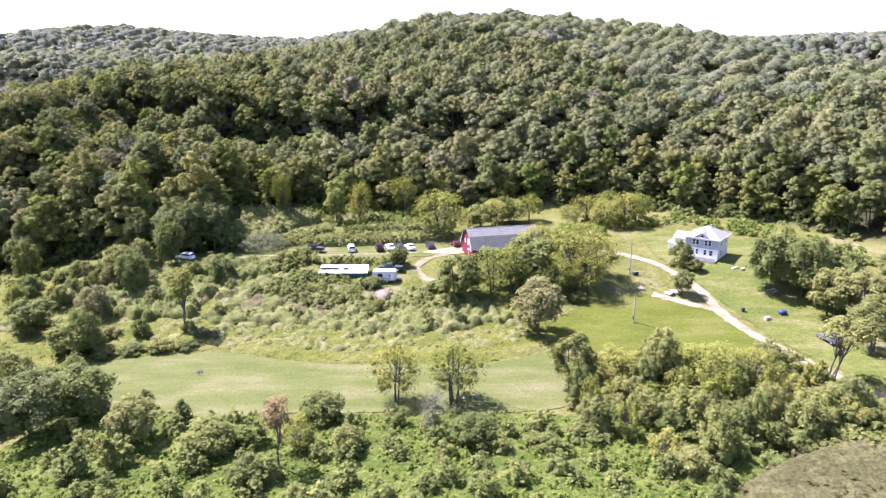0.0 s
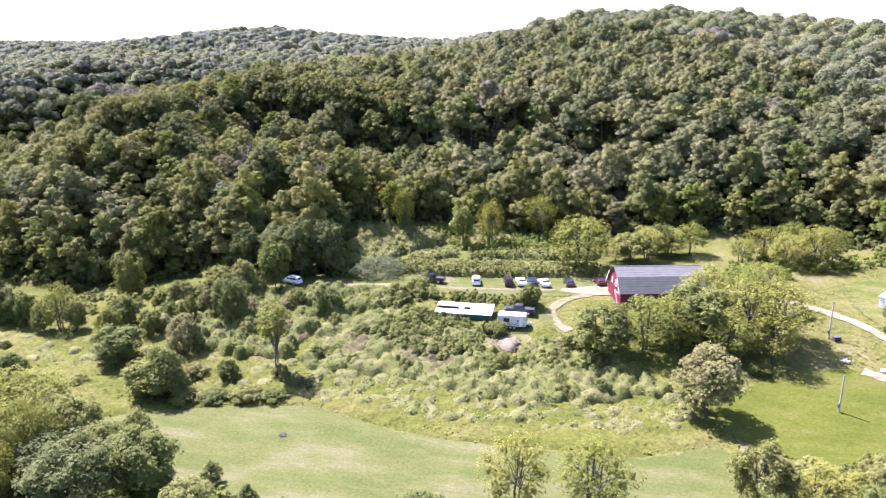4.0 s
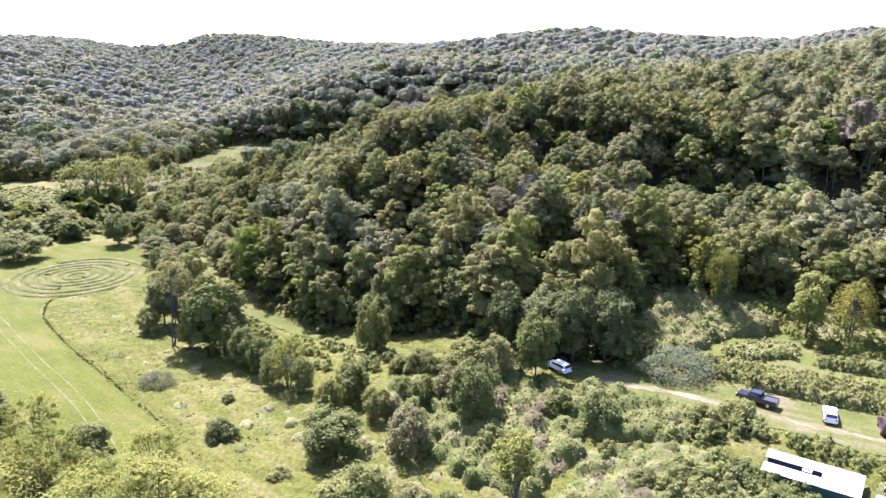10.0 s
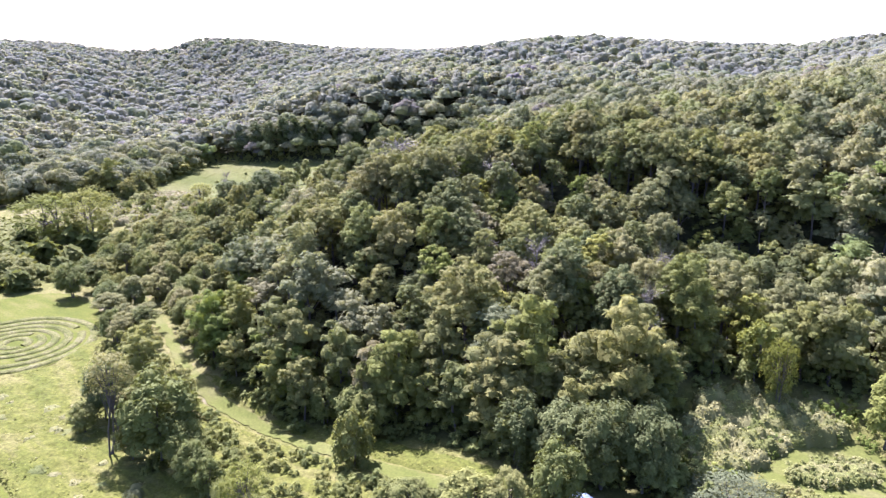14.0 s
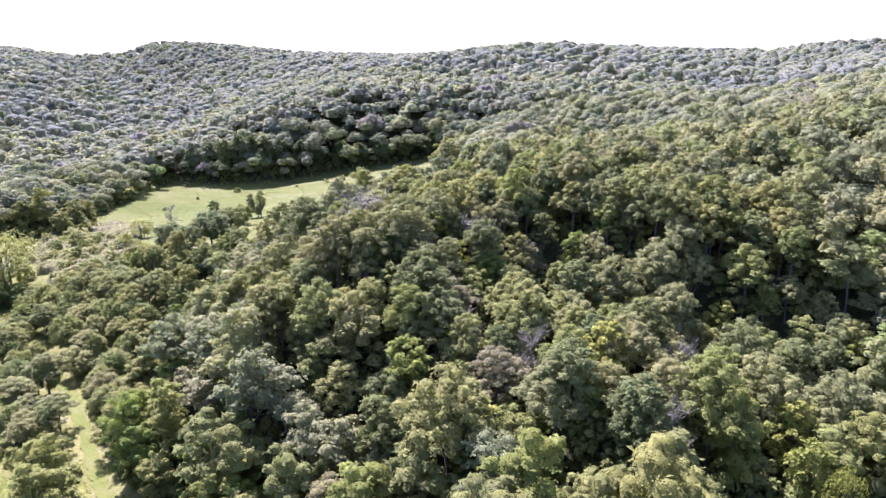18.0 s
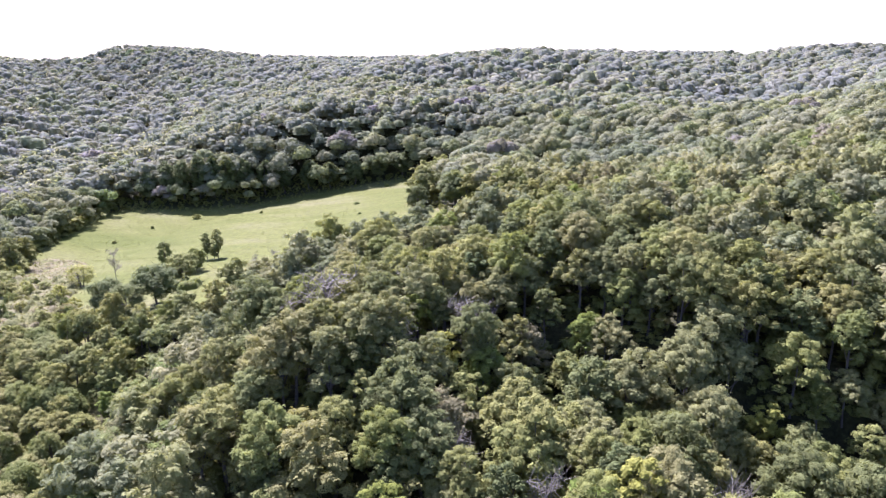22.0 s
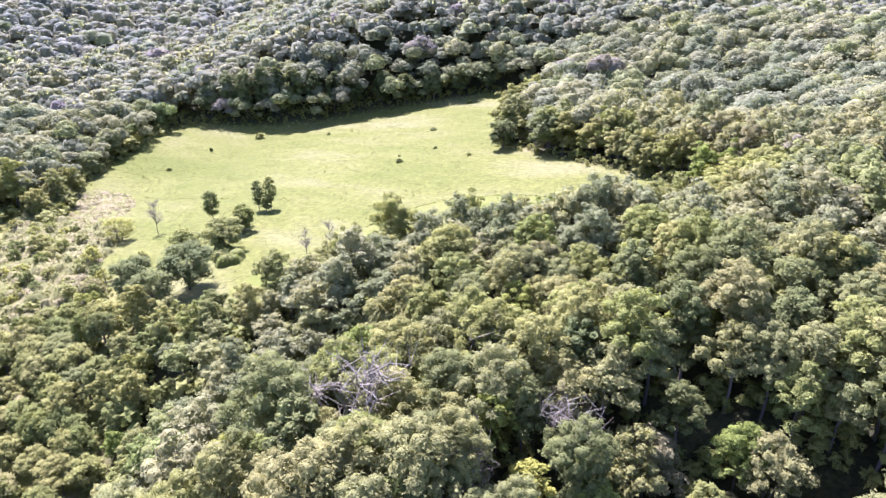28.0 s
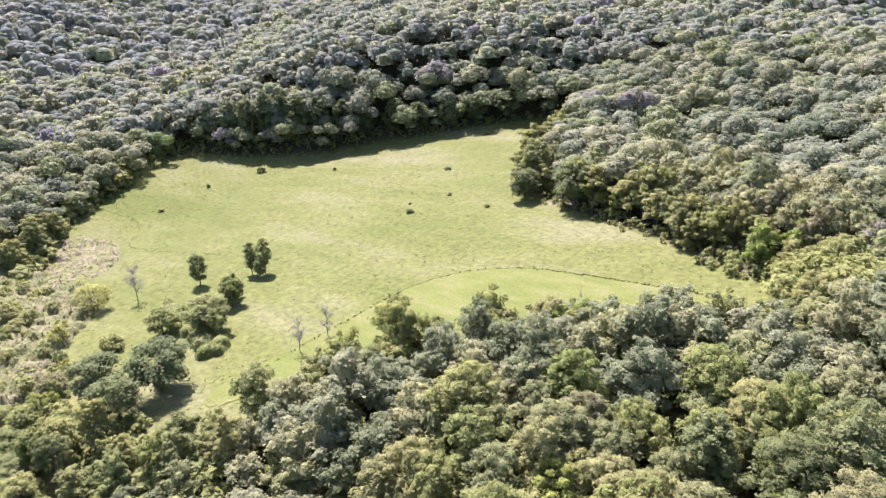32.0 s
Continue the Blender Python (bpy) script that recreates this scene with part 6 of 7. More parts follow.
def window(parent, x, y, z, w, h, face, frame_mat=WHITE_PAINT):
    """A sash window on a wall; face is '-y', '+y', '-x' or '+x'."""
    s = -1 if face[0] == "-" else 1

    def slab(a0, a1, z0, z1, d0, d1):
        lo, hi = sorted((d0 * s, d1 * s))
        return box(x + a0, x + a1, y + lo, y + hi, z0, z1) if face[1] == "y" else box(x + lo, x + hi, y + a0, y + a1, z0, z1)
    fr = slab(-w / 2 - 0.1, w / 2 + 0.1, z - 0.1, z, -0.02, 0.10)
    for a0, a1, z0, z1 in ((-w / 2 - 0.1, w / 2 + 0.1, z + h, z + h + 0.12), (-w / 2 - 0.1, -w / 2, z, z + h), (w / 2, w / 2 + 0.1, z, z + h), (-w / 2, w / 2, z + h / 2 - 0.03, z + h / 2 + 0.03)):
        d = slab(a0, a1, z0, z1, -0.02, 0.07)
        me = bpy.data.meshes.new("t")
        d.to_mesh(me)
        d.free()
        fr.from_mesh(me)
        bpy.data.meshes.remove(me)
    win = part("window", fr, frame_mat, parent)
    part("pane", slab(-w / 2, w / 2, z, z + h / 2 - 0.03, -0.02, 0.03), GLASS, win)
    part("pane", slab(-w / 2, w / 2, z + h / 2 + 0.03, z + h, -0.02, 0.03), GLASS, win)
    return win


# red barn with a gambrel roof; x along the ridge, the gable with its window at x = 0
barn = base("barn", "red wooden barn with grey ribbed metal gambrel roof", "barn", 5.9, 168.0, 14.0)
W, L = 4.4, 17.0
gable = [(-W, 0.0), (W, 0.0), (W, 2.9), (W * 0.62, 5.3), (0, 6.7), (-W * 0.62, 5.3), (-W, 2.9)]
part("end_wall", prism(gable, "x", 0.0, 0.2), RED_WOOD, barn)
part("end_wall", prism(gable, "x", L - 0.2, L), RED_WOOD, barn)
part("side_wall", box(0.2, L - 0.2, -W, -W + 0.2, 0, 2.9), RED_WOOD, barn)
part("side_wall", box(0.2, L - 0.2, W - 0.2, W, 0, 2.9), RED_WOOD, barn)
for s in (-1, 1):
    for (a0, z0), (a1, z1), n in (((W + 0.45, 2.6), (W * 0.62 + 0.05, 5.42), 7), ((W * 0.62 + 0.05, 5.42), (0, 6.84), 5)):
        roof_side = part("roof", prism([(s * a0, z0), (s * a1, z1), (s * a1, z1 + 0.09), (s * a0, z0 + 0.09)], "x", -0.4, L + 0.4), GREY_METAL, barn, "grey ribbed metal roof slope")
        for i in range(n):
            t0, t1 = i / n, (i + 0.95) / n
            p0 = (s * (a0 + (a1 - a0) * t0), z0 + (z1 - z0) * t0 + 0.09)
            p1 = (s * (a0 + (a1 - a0) * t1), z0 + (z1 - z0) * t1 + 0.09)
            part("roof_panel", prism([p0, p1, (p1[0], p1[1] + 0.02), (p0[0], p0[1] + 0.04)], "x", -0.42, L + 0.42), GREY_METAL, roof_side)
part("ridge_cap", box(-0.42, L + 0.42, -0.15, 0.15, 6.86, 6.98), GREY_METAL, barn)
for s in (-1, 1):
    part("rake_trim", prism([(s * (W + 0.45), 2.6), (s * (W * 0.62 + 0.05), 5.42), (s * (W * 0.62 + 0.05), 5.2), (s * (W + 0.35), 2.4)], "x", -0.46, -0.40), WHITE_PAINT, barn, "white painted gable trim")
for i in range(11):
    y0 = -W + i * 0.8
    part("batten", box(-0.04, 0.0, y0, y0 + 0.08, 0.1, 2.9 + max(0, 2.6 - abs(y0) * 0.75)), RED_WOOD, barn)
window(barn, 0, -0.9, 3.2, 0.85, 1.1, "-x")
window(barn, 0, 1.7, 3.3, 0.5, 0.8, "-x")
loft = part("barn_door", box(-0.10, -0.03, -2.9, -0.6, 0.05, 2.3), RED_WOOD, barn)
part("door_brace", prism([(-2.9, 0.1), (-2.8, 0.1), (-0.6, 2.2), (-0.7, 2.2)], "x", -0.14, -0.101), WHITE_PAINT, loft, "white diagonal door brace")
part("door_trim", box(-0.14, -0.101, -2.9, -0.6, 2.2, 2.32), WHITE_PAINT, loft)
# Solid slab on the wall; its dark colour stands for shade indoors.
part("side_shade_panel", box(1.2, 3.4, -W - 0.03, -W + 0.1, 0.05, 2.2), DARK_FILL, barn, "near-black panel painted as the shade in a side doorway")

# white two-storey house with a hipped roof and a front gable
house = base("house", "white two-storey farmhouse with pale hipped roof and pale blue upper front", "house", 64.2, 168.7, -36.5)
hw, hd, eave, top = 3.9, 4.0, 5.2, 7.5
part("foundation", box(-hw + 0.05, hw - 0.05, -hd + 0.05, hd - 0.05, -0.6, 0.35), CONCRETE, house)
for nm, args in (("wall", (-hw, hw, -hd, -hd + 0.18, 0.35, 2.75)), ("wall", (-hw, hw, hd - 0.18, hd, 0.35, eave)), ("wall", (-hw, -hw + 0.18, -hd + 0.18, hd - 0.18, 0.35, eave)), ("wall", (hw - 0.18, hw, -hd + 0.18, hd - 0.18, 0.35, eave))):
    part(nm, box(*args), WHITE_PAINT, house)
upper = part("wall", box(-hw, hw, -hd, -hd + 0.18, 2.752, eave), PALE_BLUE, house, "pale blue upper front wall")
for i in range(14):
    part("siding_board", prism([(-hd, 2.8 + i * 0.17), (-hd - 0.03, 2.8 + i * 0.17), (-hd, 2.95 + i * 0.17)], "x", -hw, hw), PALE_BLUE, upper)
bm = bmesh.new()
o = 0.45
ring = [bm.verts.new(p) for p in ((-hw - o, -hd - o, eave), (hw + o, -hd - o, eave), (hw + o, hd + o, eave), (-hw - o, hd + o, eave))]
ridge = [bm.verts.new(p) for p in ((-0.25, 0, top), (0.25, 0, top))]
for f in ((0, 1, 5, 4), (1, 2, 5), (2, 3, 4, 5), (3, 0, 4), (3, 2, 1, 0)):
    bm.faces.new([(ring + ridge)[i] for i in f])
bmesh.ops.recalc_face_normals(bm, faces=bm.faces)
part("roof", bm, SHINGLE, house, "pale grey shingled hip roof")
part("fascia", box(-hw - o, hw + o, -hd - o - 0.03, -hd - o, eave - 0.2, eave + 0.03), WHITE_PAINT, house)
part("fascia", box(hw + o, hw + o + 0.03, -hd - o, hd + o, eave - 0.2, eave + 0.03), WHITE_PAINT, house)
part("fascia", box(-hw - o - 0.03, -hw - o, -hd - o, hd + o, eave - 0.2, eave + 0.03), WHITE_PAINT, house)
dormer = part("dormer", prism([(-1.5, eave), (1.5, eave), (0, eave + 1.15)], "y", -hd - 0.15, -hd + 2.2), WHITE_PAINT, house)
for s in (-1, 1):
    part("dormer_roof", prism([(s * 1.85, eave - 0.05), (0, eave + 1.2), (0, eave + 1.3), (s * 1.95, eave + 0.0)], "y", -hd - 0.4, -hd + 2.3), SHINGLE, dormer)
part("dormer_window", box(-0.28, 0.28, -hd - 0.19, -hd - 0.12, eave + 0.25, eave + 0.7), GLASS, dormer)
for cx in (-1.85, -1.0, 1.0, 1.85):
    window(house, cx, -hd, 3.5, 0.62, 1.2, "-y")
for cx, w in ((-2.5, 0.7), (-1.0, 0.55), (0.9, 0.55), (2.3, 0.75)):
    window(house, cx, -hd, 1.2, w, 1.15, "-y")
for cy in (-2.0, 1.6):
    window(house, hw, cy, 3.5, 0.65, 1.2, "+x")
window(house, hw, -1.8, 1.1, 0.65, 1.2, "+x")
porch = part("porch", box(-hw, hw, -hd - 1.9, -hd, 0.0, 0.4), CONCRETE, house, "pale concrete front terrace")
part("porch_rail", box(-hw, hw, -hd - 1.9, -hd - 1.84, 0.4, 1.0), PALE_BLUE, porch, "low pale porch rail")
for i in range(3):
    part("step", box(-0.8, 0.8, -hd - 2.2 - 0.3 * i, -hd - 1.9 - 0.3 * i, -0.1 - 0.1 * i, 0.28 - 0.12 * i), CONCRETE, porch)
wing = part("wing", box(-hw - 3.4, -hw, -1.8, 3.6, -0.3, 4.0), WHITE_PAINT, house, "white side wing")
part("wing_roof", prism([(-2.2, 3.9), (4.0, 3.9), (0.9, 5.15)], "x", -hw - 3.8, -hw), SHINGLE, wing)
part("wing_porch", box(-hw - 5.0, -hw - 3.4, -1.2, 2.6, -0.3, 2.2), WHITE_PAINT, wing)
part("wing_porch_roof", box(-hw - 5.2, -hw - 3.4, -1.4, 2.8, 2.2, 2.36), WHITE_PAINT, wing)
window(house, -hw - 1.7, -1.8, 2.6, 0.6, 0.9, "-y")
part("chimney", box(0.35, 0.65, 0.3, 0.6, 6.6, 7.8), CONCRETE, house)

# long teal shed with two white roofs
shed = base("shed", "long teal metal shed with two white sheet roofs", "shed", -22.3, 154.3, 0.5, sink=0.75)
part("front_wall", box(-5.3, 5.2, -1.35, -1.25, -0.3, 2.25), TEAL, shed, "teal corrugated front wall")
part("end_wall", box(5.1, 5.2, -1.25, 2.9, -0.3, 2.4), TEAL, shed)
part("end_wall", box(-5.3, -5.2, -1.25, 2.9, -0.3, 2.4), TEAL, shed)
part("back_wall", box(-5.3, 5.2, 2.9, 3.0, -0.3, 2.6), TEAL, shed)
# Wall coloured near-black for the shade between the two roofs.
part("inner_wall", box(-5.2, 1.0, 1.2, 1.3, -0.3, 2.6), DARK_FILL, shed)
part("front_roof", prism([(-1.7, 2.2), (0.25, 2.36), (0.25, 2.44), (-1.7, 2.28)], "x", -5.5, 5.4), WHITE_METAL, shed, "white metal roof sheet")
part("rear_roof", prism([(1.15, 2.62), (3.15, 2.7), (3.15, 2.78), (1.15, 2.7)], "x", -5.5, 5.4), WHITE_METAL, shed, "white metal roof sheet")
part("middle_roof", prism([(0.25, 2.37), (1.15, 2.55), (1.15, 2.61), (0.25, 2.43)], "x", 1.0, 5.4), WHITE_METAL, shed)
for i in range(30):
    x0 = -5.2 + i * 0.35
    part("siding_rib", box(x0, x0 + 0.07, -1.39, -1.351, -0.3, 2.2), TEAL, shed)
for i in range(10):
    x0 = -4.9 + i * 1.08
    part("roof_seam", prism([(-1.7, 2.285), (0.25, 2.445), (0.25, 2.475), (-1.7, 2.315)], "x", x0, x0 + 0.06), WHITE_METAL, shed)
    part("roof_seam", prism([(1.15, 2.705), (3.15, 2.785), (3.15, 2.815), (1.15, 2.735)], "x", x0, x0 + 0.06), WHITE_METAL, shed)
for i in range(9):
    part("purlin", box(1.1 + i * 0.45, 1.2 + i * 0.45, 0.3, 0.55, 2.5, 2.66), POLE_WOOD, shed)
for i in range(5):
    part("pallet_slat", box(-1.2 + i * 0.24, -1.06 + i * 0.24, 0.3, 1.15, 2.5, 2.58), POLE_WOOD, shed, "dark weathered slat")
barrel = base("barrel", "blue plastic barrel beside the shed", "barrel", -24.6, 151.9, 0)
part("body", prism([(0.3 * math.cos(i / 12 * math.tau), 0.3 * math.sin(i / 12 * math.tau)) for i in range(12)], "y", 0, 0.9), PLASTIC_BLUE, barrel).matrix_basis = pose(0, 0, 0, 90, 0, 0) @ pose(0, -0.9, 0)
part("lid", box(-0.25, 0.25, -0.25, 0.25, 0.86, 0.94, 0.05), WHITE_PAINT, barrel, "pale barrel lid")


def wheels(parent, xs, half, r, z=None):
    for x in xs:
        for s in (-1, 1):
            t = part("wheel", disc(x, s * half - 0.11, s * half + 0.11, r, r), RUBBER, parent, "black rubber tyre")
            part("rim", disc(x, s * (half + 0.112) - 0.012, s * (half + 0.112) + 0.012, r, r * 0.6), RIM, t)


def car(name, label, x, y, turn, colour, kind="sedan"):
    """Nose along +x."""
    e = base(name, label, "car", x, y, turn, "parked cars", -0.2)
    mat = paint(name + "_paint", colour)
    l, w = (2.25, 0.88) if kind != "pickup" else (2.85, 0.96)
    if kind == "sedan":
        low = [(-l, 0.35), (l, 0.35), (l, 0.62), (l - 0.25, 0.78), (0.85, 0.92), (-1.35, 0.95), (-l + 0.05, 0.88)]
        cab = [(0.95, 0.9), (0.3, 1.38), (-0.85, 1.40), (-1.55, 0.93)]
    elif kind == "suv":
        low = [(-l, 0.38), (l, 0.38), (l, 0.75), (l - 0.2, 0.95), (0.95, 1.02), (-l + 0.02, 1.02)]
        cab = [(1.15, 1.0), (0.55, 1.62), (-l + 0.25, 1.66), (-l + 0.03, 1.0)]
    else:
        low = [(-l, 0.5), (l, 0.5), (l, 0.95), (l - 0.2, 1.1), (1.35, 1.18), (-0.75, 1.18), (-0.75, 1.08), (-l, 1.08)]
        cab = [(1.35, 1.15), (0.75, 1.78), (-0.55, 1.80), (-0.75, 1.15)]
    bm = prism(low, "y", -w, w)
    bmesh.ops.bevel(bm, geom=list(bm.edges), offset=0.07, segments=2, affect="EDGES")
    part("body", bm, mat, e)
    bm = prism(cab, "y", -w + 0.1, w - 0.1)
    for v in bm.verts:
        if v.co.z > 1.2:
            v.co.y *= 0.84
    bmesh.ops.bevel(bm, geom=list(bm.edges), offset=0.06, segments=2, affect="EDGES")
    cabin = part("cabin", bm, mat, e)
    c = np.array(cab)
    (x0, z0), (x1, z1), (x2, z2), (x3, z3) = cab

    def pane(nm, quad):
        b = bmesh.new()
        vs = [b.verts.new(q) for q in quad]
        b.faces.new(vs)
        b.normal_update()
        b.faces.ensure_lookup_table()
        n0 = b.faces[0].normal.copy()
        geo = bmesh.ops.extrude_face_region(b, geom=list(b.faces))
        bmesh.ops.translate(b, vec=n0 * 0.02, verts=[g for g in geo["geom"] if isinstance(g, bmesh.types.BMVert)])
        bmesh.ops.recalc_face_normals(b, faces=b.faces)
        part(nm, b, GLASS, cabin, "dark tinted glass")
    wi, wo = (w - 0.1) * 0.80, (w - 0.1) * 0.92
    k = 0.86
    ax, az = x0 * (1 - k) + x1 * k, z0 * (1 - k) + z1 * k
    bx, bz = x3 * (1 - k) + x2 * k, z3 * (1 - k) + z2 * k
    up = 0.03
    pane("windscreen", [(x0 - 0.06 + up, -wo, z0 + 0.1), (x0 - 0.06 + up, wo, z0 + 0.1), (ax + up, wi, az), (ax + up, -wi, az)])
    pane("rear_window", [(x3 + 0.03 - up, wo, z3 + 0.12), (x3 + 0.03 - up, -wo, z3 + 0.12), (bx - up, -wi, bz), (bx - up, wi, bz)])
    for s in (-1, 1):
        yo, yi = s * (w - 0.075), s * ((w - 0.1) * 0.86)
        q = [(x0 - 0.35, yo, z0 + 0.10), (x3 + 0.25, yo, z3 + 0.10), (bx + 0.18, yi, bz - 0.04), (ax - 0.12, yi, az - 0.04)]
        pane("side_window", q if s < 0 else q[::-1])
    r = 0.33 if kind != "pickup" else 0.40
    wheels(e, (-l * 0.60, l * 0.62), w - 0.06, r)
    for s in (-1, 1):
        part("head_lamp", box(l - 0.10, l + 0.012, s * (w - 0.3) - 0.17, s * (w - 0.3) + 0.17, low[2][1] - 0.12, low[2][1] + 0.04), LAMP_CLEAR, e)
        part("tail_lamp", box(-l - 0.012, -l + 0.08, s * (w - 0.2) - 0.12, s * (w - 0.2) + 0.12, low[-1][1] - 0.30, low[-1][1] - 0.1), LAMP_RED, e)
    part("bumper", box(l - 0.06, l + 0.05, -w + 0.08, w - 0.08, 0.36, 0.52, 0.02), mat, e)
    part("bumper", box(-l - 0.05, -l + 0.06, -w + 0.08, w - 0.08, 0.36, 0.52, 0.02), mat, e)
    if kind == "pickup":
        bed = part("bed", box(-l + 0.12, -0.85, -w + 0.12, w - 0.12, 1.02, 1.10), RUBBER, e, "dark open load bed")
        for s in (-1, 1):
            part("bed_side", box(-l + 0.05, -0.8, s * (w - 0.06) - 0.05, s * (w - 0.06) + 0.05, 1.05, 1.22), mat, bed)
        part("tailgate", box(-l + 0.02, -l + 0.12, -w + 0.1, w - 0.1, 0.75, 1.22), mat, e)
    if kind == "suv":
        for s in (-1, 1):
            part("roof_rail", box(-l + 0.5, 0.4, s * 0.55 - 0.02, s * 0.55 + 0.02, 1.68, 1.73), RUBBER, e)
    for s in (-1, 1):
        part("mirror", box(x0 - 0.35, x0 - 0.2, s * (w + 0.08) - 0.08, s * (w + 0.08) + 0.08, z0 + 0.05, z0 + 0.2, 0.02), mat, e)
    return e


car("pickup_truck", "dark navy pickup truck on the worn parking strip", -32.3, 171.3, 176, (0.012, 0.012, 0.018), "pickup")
car("white_suv", "white hatchback parked on the grass strip", -22.8, 172.6, 100, (0.80, 0.80, 0.80), "suv")
car("maroon_suv", "dark maroon sport utility car on the strip", -15.9, 172.9, 102, (0.032, 0.004, 0.008), "suv")
car("white_sedan", "white sedan parked beside a maroon car", -13.3, 173.4, 105, (0.80, 0.80, 0.80))
car("blue_sedan", "dark blue sedan between two white cars", -11.0, 174.4, 105, (0.012, 0.016, 0.04))
car("white_sedan", "white sedan parked beside a blue car", -8.4, 174.2, 109, (0.82, 0.82, 0.82))
car("dark_sedan", "dark grey sedan at the end of the row", -3.2, 175.6, 104, (0.02, 0.02, 0.028))
car("red_sedan", "red sedan in the shade beside the barn", 3.2, 177.2, 106, (0.07, 0.006, 0.011))
car("grey_pickup", "dark grey pickup truck parked behind the camper", -12.0, 157.2, 178, (0.03, 0.03, 0.034), "pickup")
car("van", "white and blue car under the trees", -61.5, 164.6, 160, (0.70, 0.74, 0.80), "suv")
car("dark_suv", "dark car in the shade under the willows", 73.0, 126.4, 110, (0.10, 0.10, 0.13), "suv")

camper = base("camper", "white travel trailer with dark windows and graphics", "camper", -12.9, 152.2, 0.5, sink=0.0)
bm = prism([(-2.6, 0.55), (2.35, 0.55), (2.75, 1.15), (2.45, 2.65), (-2.55, 2.65), (-2.7, 1.4)], "y", -1.15, 1.15)
bmesh.ops.bevel(bm, geom=list(bm.edges), offset=0.08, segments=2, affect="EDGES")
body = part("body", bm, WHITE_METAL, camper)
window(camper, -1.0, -1.15, 1.45, 0.9, 0.55, "-y", RUBBER)
part("window", box(0.95, 1.2, -1.19, -1.13, 1.5, 1.85), GLASS, camper)
part("door", box(1.35, 1.95, -1.18, -1.13, 0.62, 2.3), WHITE_PAINT, camper, "white entry door")
part("stripe", prism([(-2.4, 0.95), (0.6, 0.95), (1.2, 1.2), (0.5, 1.05), (-2.4, 1.03)], "y", -1.17, -1.15), GREY_METAL, camper, "grey swoosh stripe")
part("stripe", prism([(0.4, 0.8), (2.2, 0.8), (2.35, 0.95), (1.2, 0.93)], "y", -1.17, -1.15), DARK_FILL, camper, "dark swoosh stripe")
part("roof_vent", box(-0.3, 0.3, -0.3, 0.3, 2.65, 2.76, 0.02), CONCRETE, camper)
part("roof_vent", box(-1.9, -1.5, -0.2, 0.2, 2.65, 2.74, 0.02), CONCRETE, camper)
part("hitch", prism([(2.6, 0.5), (3.6, 0.5), (3.6, 0.6), (2.6, 0.62)], "y", -0.35, 0.35), RUBBER, camper)
part("gas_bottle", box(3.0, 3.4, -0.3, 0.3, 0.6, 1.15, 0.08), WHITE_METAL, camper, "white gas bottle cover")
wheels(camper, (-0.95, -0.25, 0.45), 1.05, 0.32)

# poles
for x, y, h in ((38.0, 134.2, 6.3), (42.5, 156.0, 7.0)):
    p = base("utility_pole", "weathered wooden utility pole in the yard", "pole", x, y, 20, "poles", 0.3)
    v, f = tube([(0, 0, 0), (0.03, 0, h * 0.5), (0.05, 0.02, h)], [0.15, 0.13, 0.11], 10)
    ob = new("post", mesh_of("post", v, f, POLE_WOOD))
    ob.parent = p
    part("cap", box(-0.12, 0.2, -0.12, 0.14, h - 0.02, h + 0.05, 0.02), GREY_METAL, p)
    part("meter_box", box(-0.32, -0.13, -0.16, 0.16, 1.2, 1.75, 0.02), GREY_METAL, p, "grey meter box")
box_stand = base("transformer_box", "low dark utility box beside the pole", "utility box", 43.6, 155.2, 15)
part("body", box(-0.6, 0.6, -0.4, 0.4, 0, 0.75, 0.04), DARK_FILL, box_stand)
part("lid", box(-0.63, 0.63, -0.43, 0.43, 0.75, 0.82, 0.02), GREY_METAL, box_stand)


def lumps(name, label, category, x, y, n, spread, size, mat, seed, flat=0.6):
    """A heap of stones, chips or bundles, each a piece of its own."""
    r = np.random.default_rng(seed)
    e = base(name, label, category, x, y, r.uniform(0, 360))
    shapes = []
    for k in range(4):
        v, f = ball(r, np.zeros(3), np.array([1, 0.8, flat]), 0.16, 2)
        me = mesh_of(name + "_piece", v, f, mat)
        bm = bmesh.new()
        bm.from_mesh(me)
        bmesh.ops.remove_doubles(bm, verts=bm.verts, dist=0.001)
        bm.to_mesh(me)
        bm.free()
        shapes.append(me)
    for i in range(n):
        ob = new("piece", shapes[i % 4])
        ob.parent = e
        px, py = r.normal(0, spread, 2)
        s = size * r.uniform(0.6, 1.3)
        lift = max(0, 1 - math.hypot(px, py) / (2.2 * spread + 1e-6)) * spread * 0.28
        ob.matrix_basis = pose(px, py, s * flat * 0.5 + lift, r.uniform(-20, 20), r.uniform(-20, 20), r.uniform(0, 360)) @ Matrix.Diagonal((s, s, s, 1))
    return e


CHIPS = plain("pinkish_wood_chips", (0.124, 0.102, 0.060), 0.95, wear=0.25, scale=6.0, bump=0.5)
pile = lumps("wood_chip_pile", "low pinkish heap of wood chips and brush", "pile", -12.9, 146.8, 230, 2.0, 0.16, CHIPS, 71, 0.4)
v, f = dome(np.random.default_rng(6), np.zeros(3), np.array([3.5, 2.0, 0.6]), True, 14)
new("heap", mesh_of("heap", v, f, CHIPS)).parent = pile
lumps("fire_pit", "ring of dark stones round a fire pit", "fire pit", -41.8, 113.3, 26, 0.55, 0.15, STONE, 72)
lumps("rock_heap", "pale stones heaped beside the lane", "rocks", 49.3, 146.6, 12, 0.8, 0.5, CONCRETE, 73)
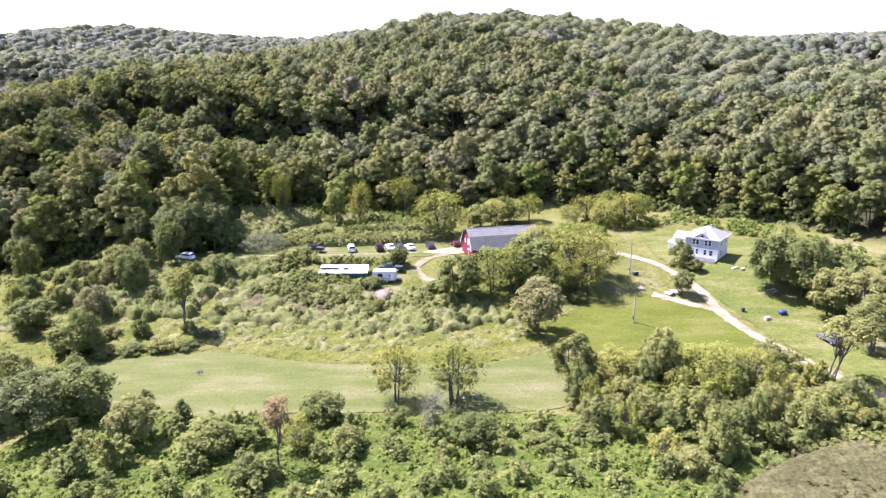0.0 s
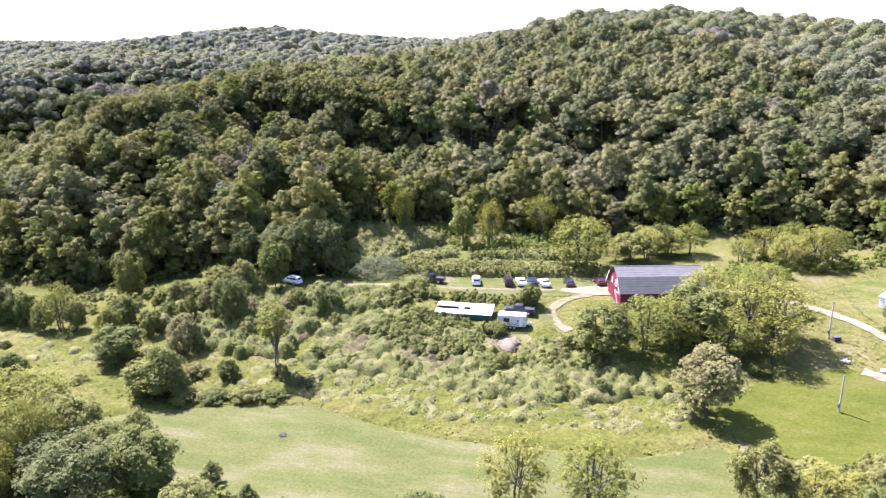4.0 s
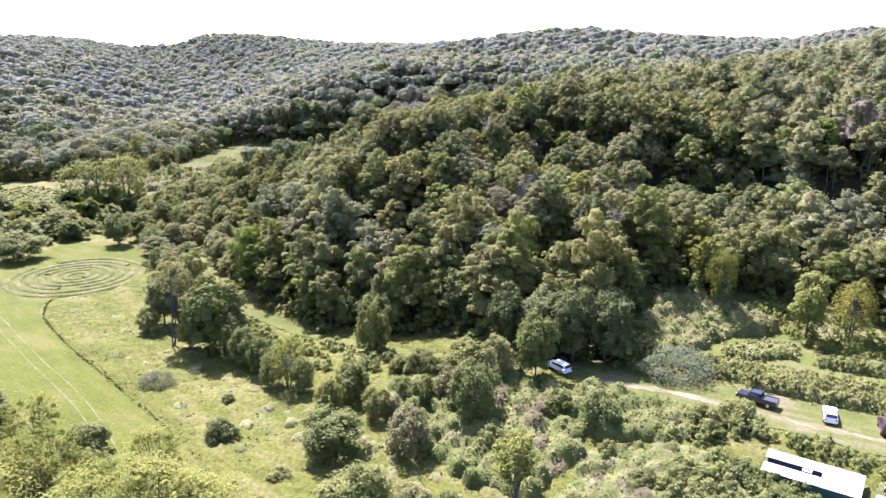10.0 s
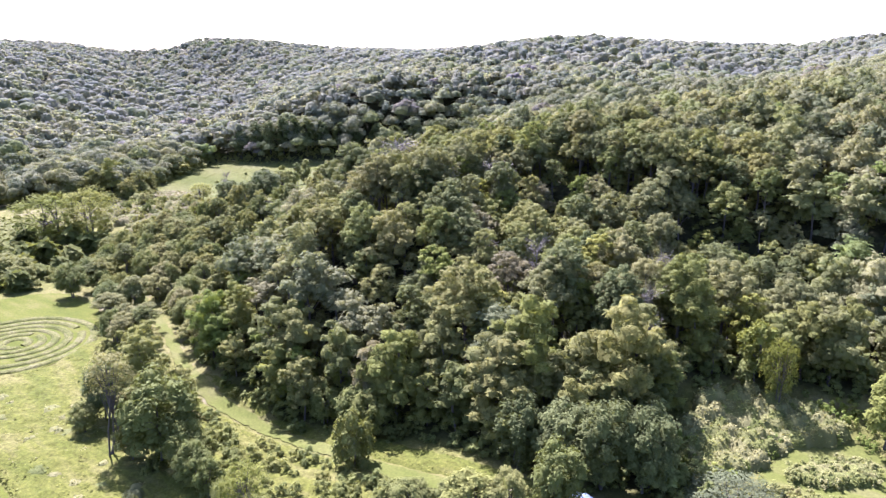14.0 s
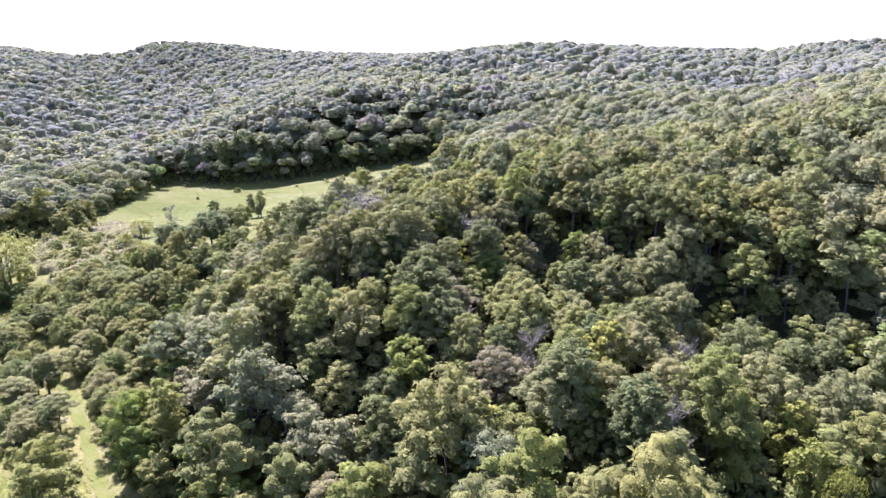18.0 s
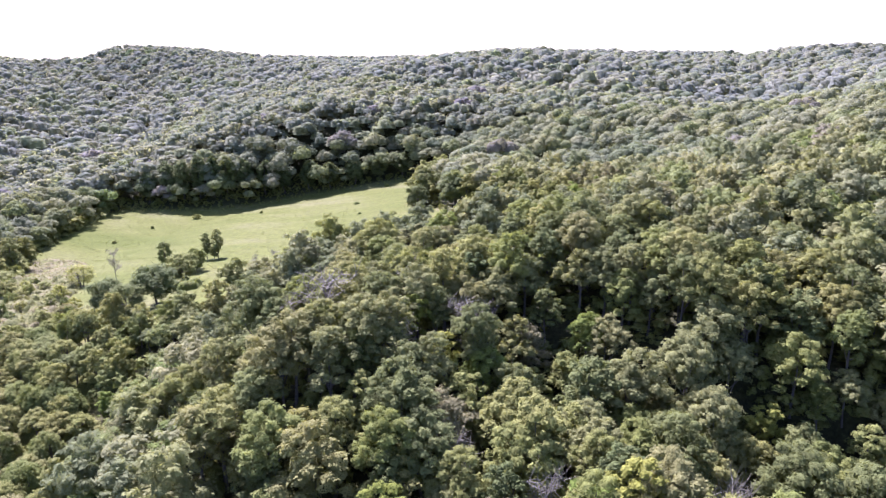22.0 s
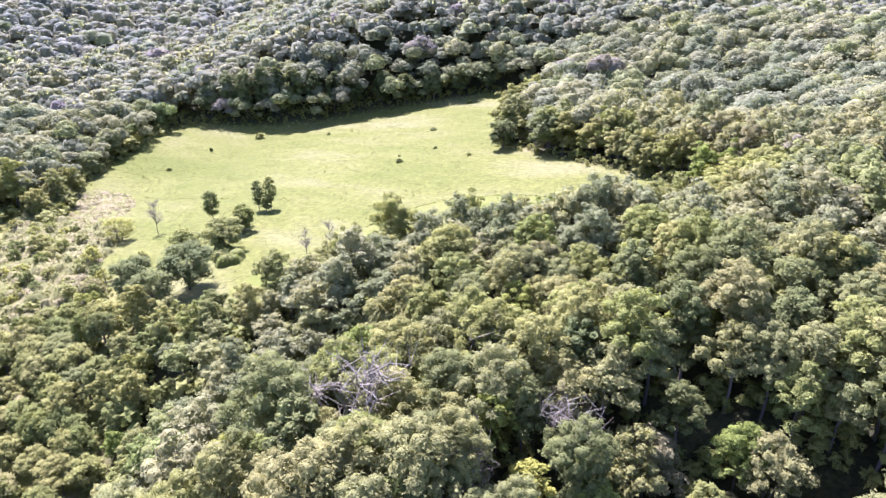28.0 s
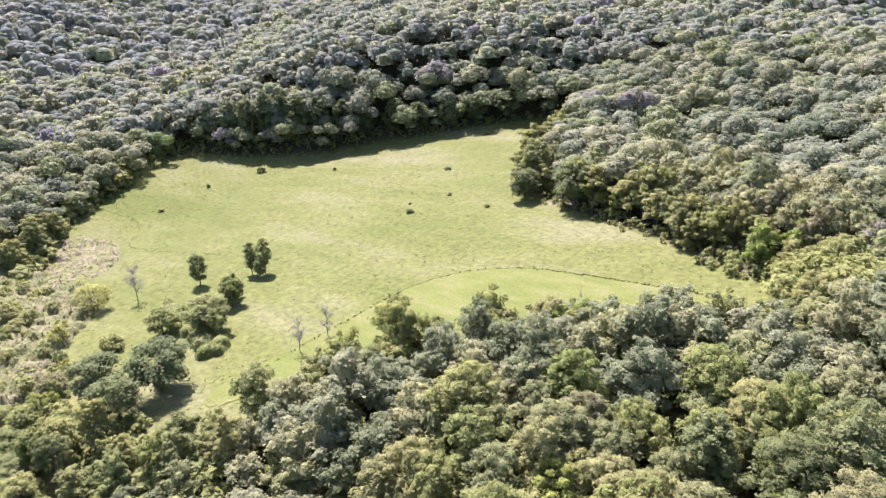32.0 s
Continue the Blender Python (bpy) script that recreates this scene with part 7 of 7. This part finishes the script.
lumps("rock", "pale flat rock on the grass", "rocks", 42.8, 148.6, 2, 0.5, 0.55, CONCRETE, 74)
lumps("rock", "pale rocks on the house lawn", "rocks", 68.5, 158.5, 4, 0.9, 0.4, CONCRETE, 75)
lumps("rock", "white stone beside the track", "rocks", -1.4, 160.2, 1, 0.1, 0.7, WHITE_PAINT, 76)
lumps("rock_heap", "scattered stones beside the lawn trees", "rocks", 4.5, 104.3, 5, 0.7, 0.35, CONCRETE, 77)

table = base("picnic_table", "grey wooden picnic table under the tree", "table", 71.0, 146.8, 30)
for i in range(5):
    part("board", box(-0.9, 0.9, -0.4 + i * 0.165, -0.25 + i * 0.165, 0.72, 0.76), POLE_WOOD, table)
for s in (-1, 1):
    part("bench", box(-0.9, 0.9, s * 0.75 - 0.14, s * 0.75 + 0.14, 0.42, 0.46), POLE_WOOD, table)
    part("leg", prism([(-0.75, 0), (-0.65, 0), (0.3, 0.72), (0.2, 0.72)], "x", s * 0.65 - 0.04, s * 0.65 + 0.04), POLE_WOOD, table)
    part("leg", prism([(0.75, 0), (0.65, 0), (-0.3, 0.72), (-0.2, 0.72)], "x", s * 0.57 - 0.04, s * 0.57 + 0.04), POLE_WOOD, table)
freezer = base("chest", "pale grey chest standing on the grass", "chest", 65.2, 135.4, 24)
part("body", box(-0.6, 0.6, -0.35, 0.35, 0, 0.6, 0.05), CONCRETE, freezer)
part("lid", box(-0.62, 0.62, -0.37, 0.37, 0.6, 0.68, 0.03), CONCRETE, freezer)
tarp = base("covered_mower", "machine under a crumpled blue tarpaulin", "tarpaulin", 69.2, 137.6, 30)
v, f = ball(np.random.default_rng(5), np.array([0, 0, 0.45]), np.array([0.95, 0.65, 0.55]), 0.12, 6)
ob = new("cover", mesh_of("cover", v, f, PLASTIC_BLUE))
ob.parent = tarp
part("deck", box(-0.8, 0.8, -0.5, 0.5, 0.0, 0.25, 0.04), RUBBER, tarp)
bin_ob = base("bin", "small black bin beside the lane", "bin", 61.5, 138.5, 0)
part("body", box(-0.3, 0.3, -0.3, 0.3, 0, 0.85, 0.06), RUBBER, bin_ob)
part("lid", box(-0.33, 0.33, -0.33, 0.33, 0.85, 0.93, 0.03), DARK_FILL, bin_ob)
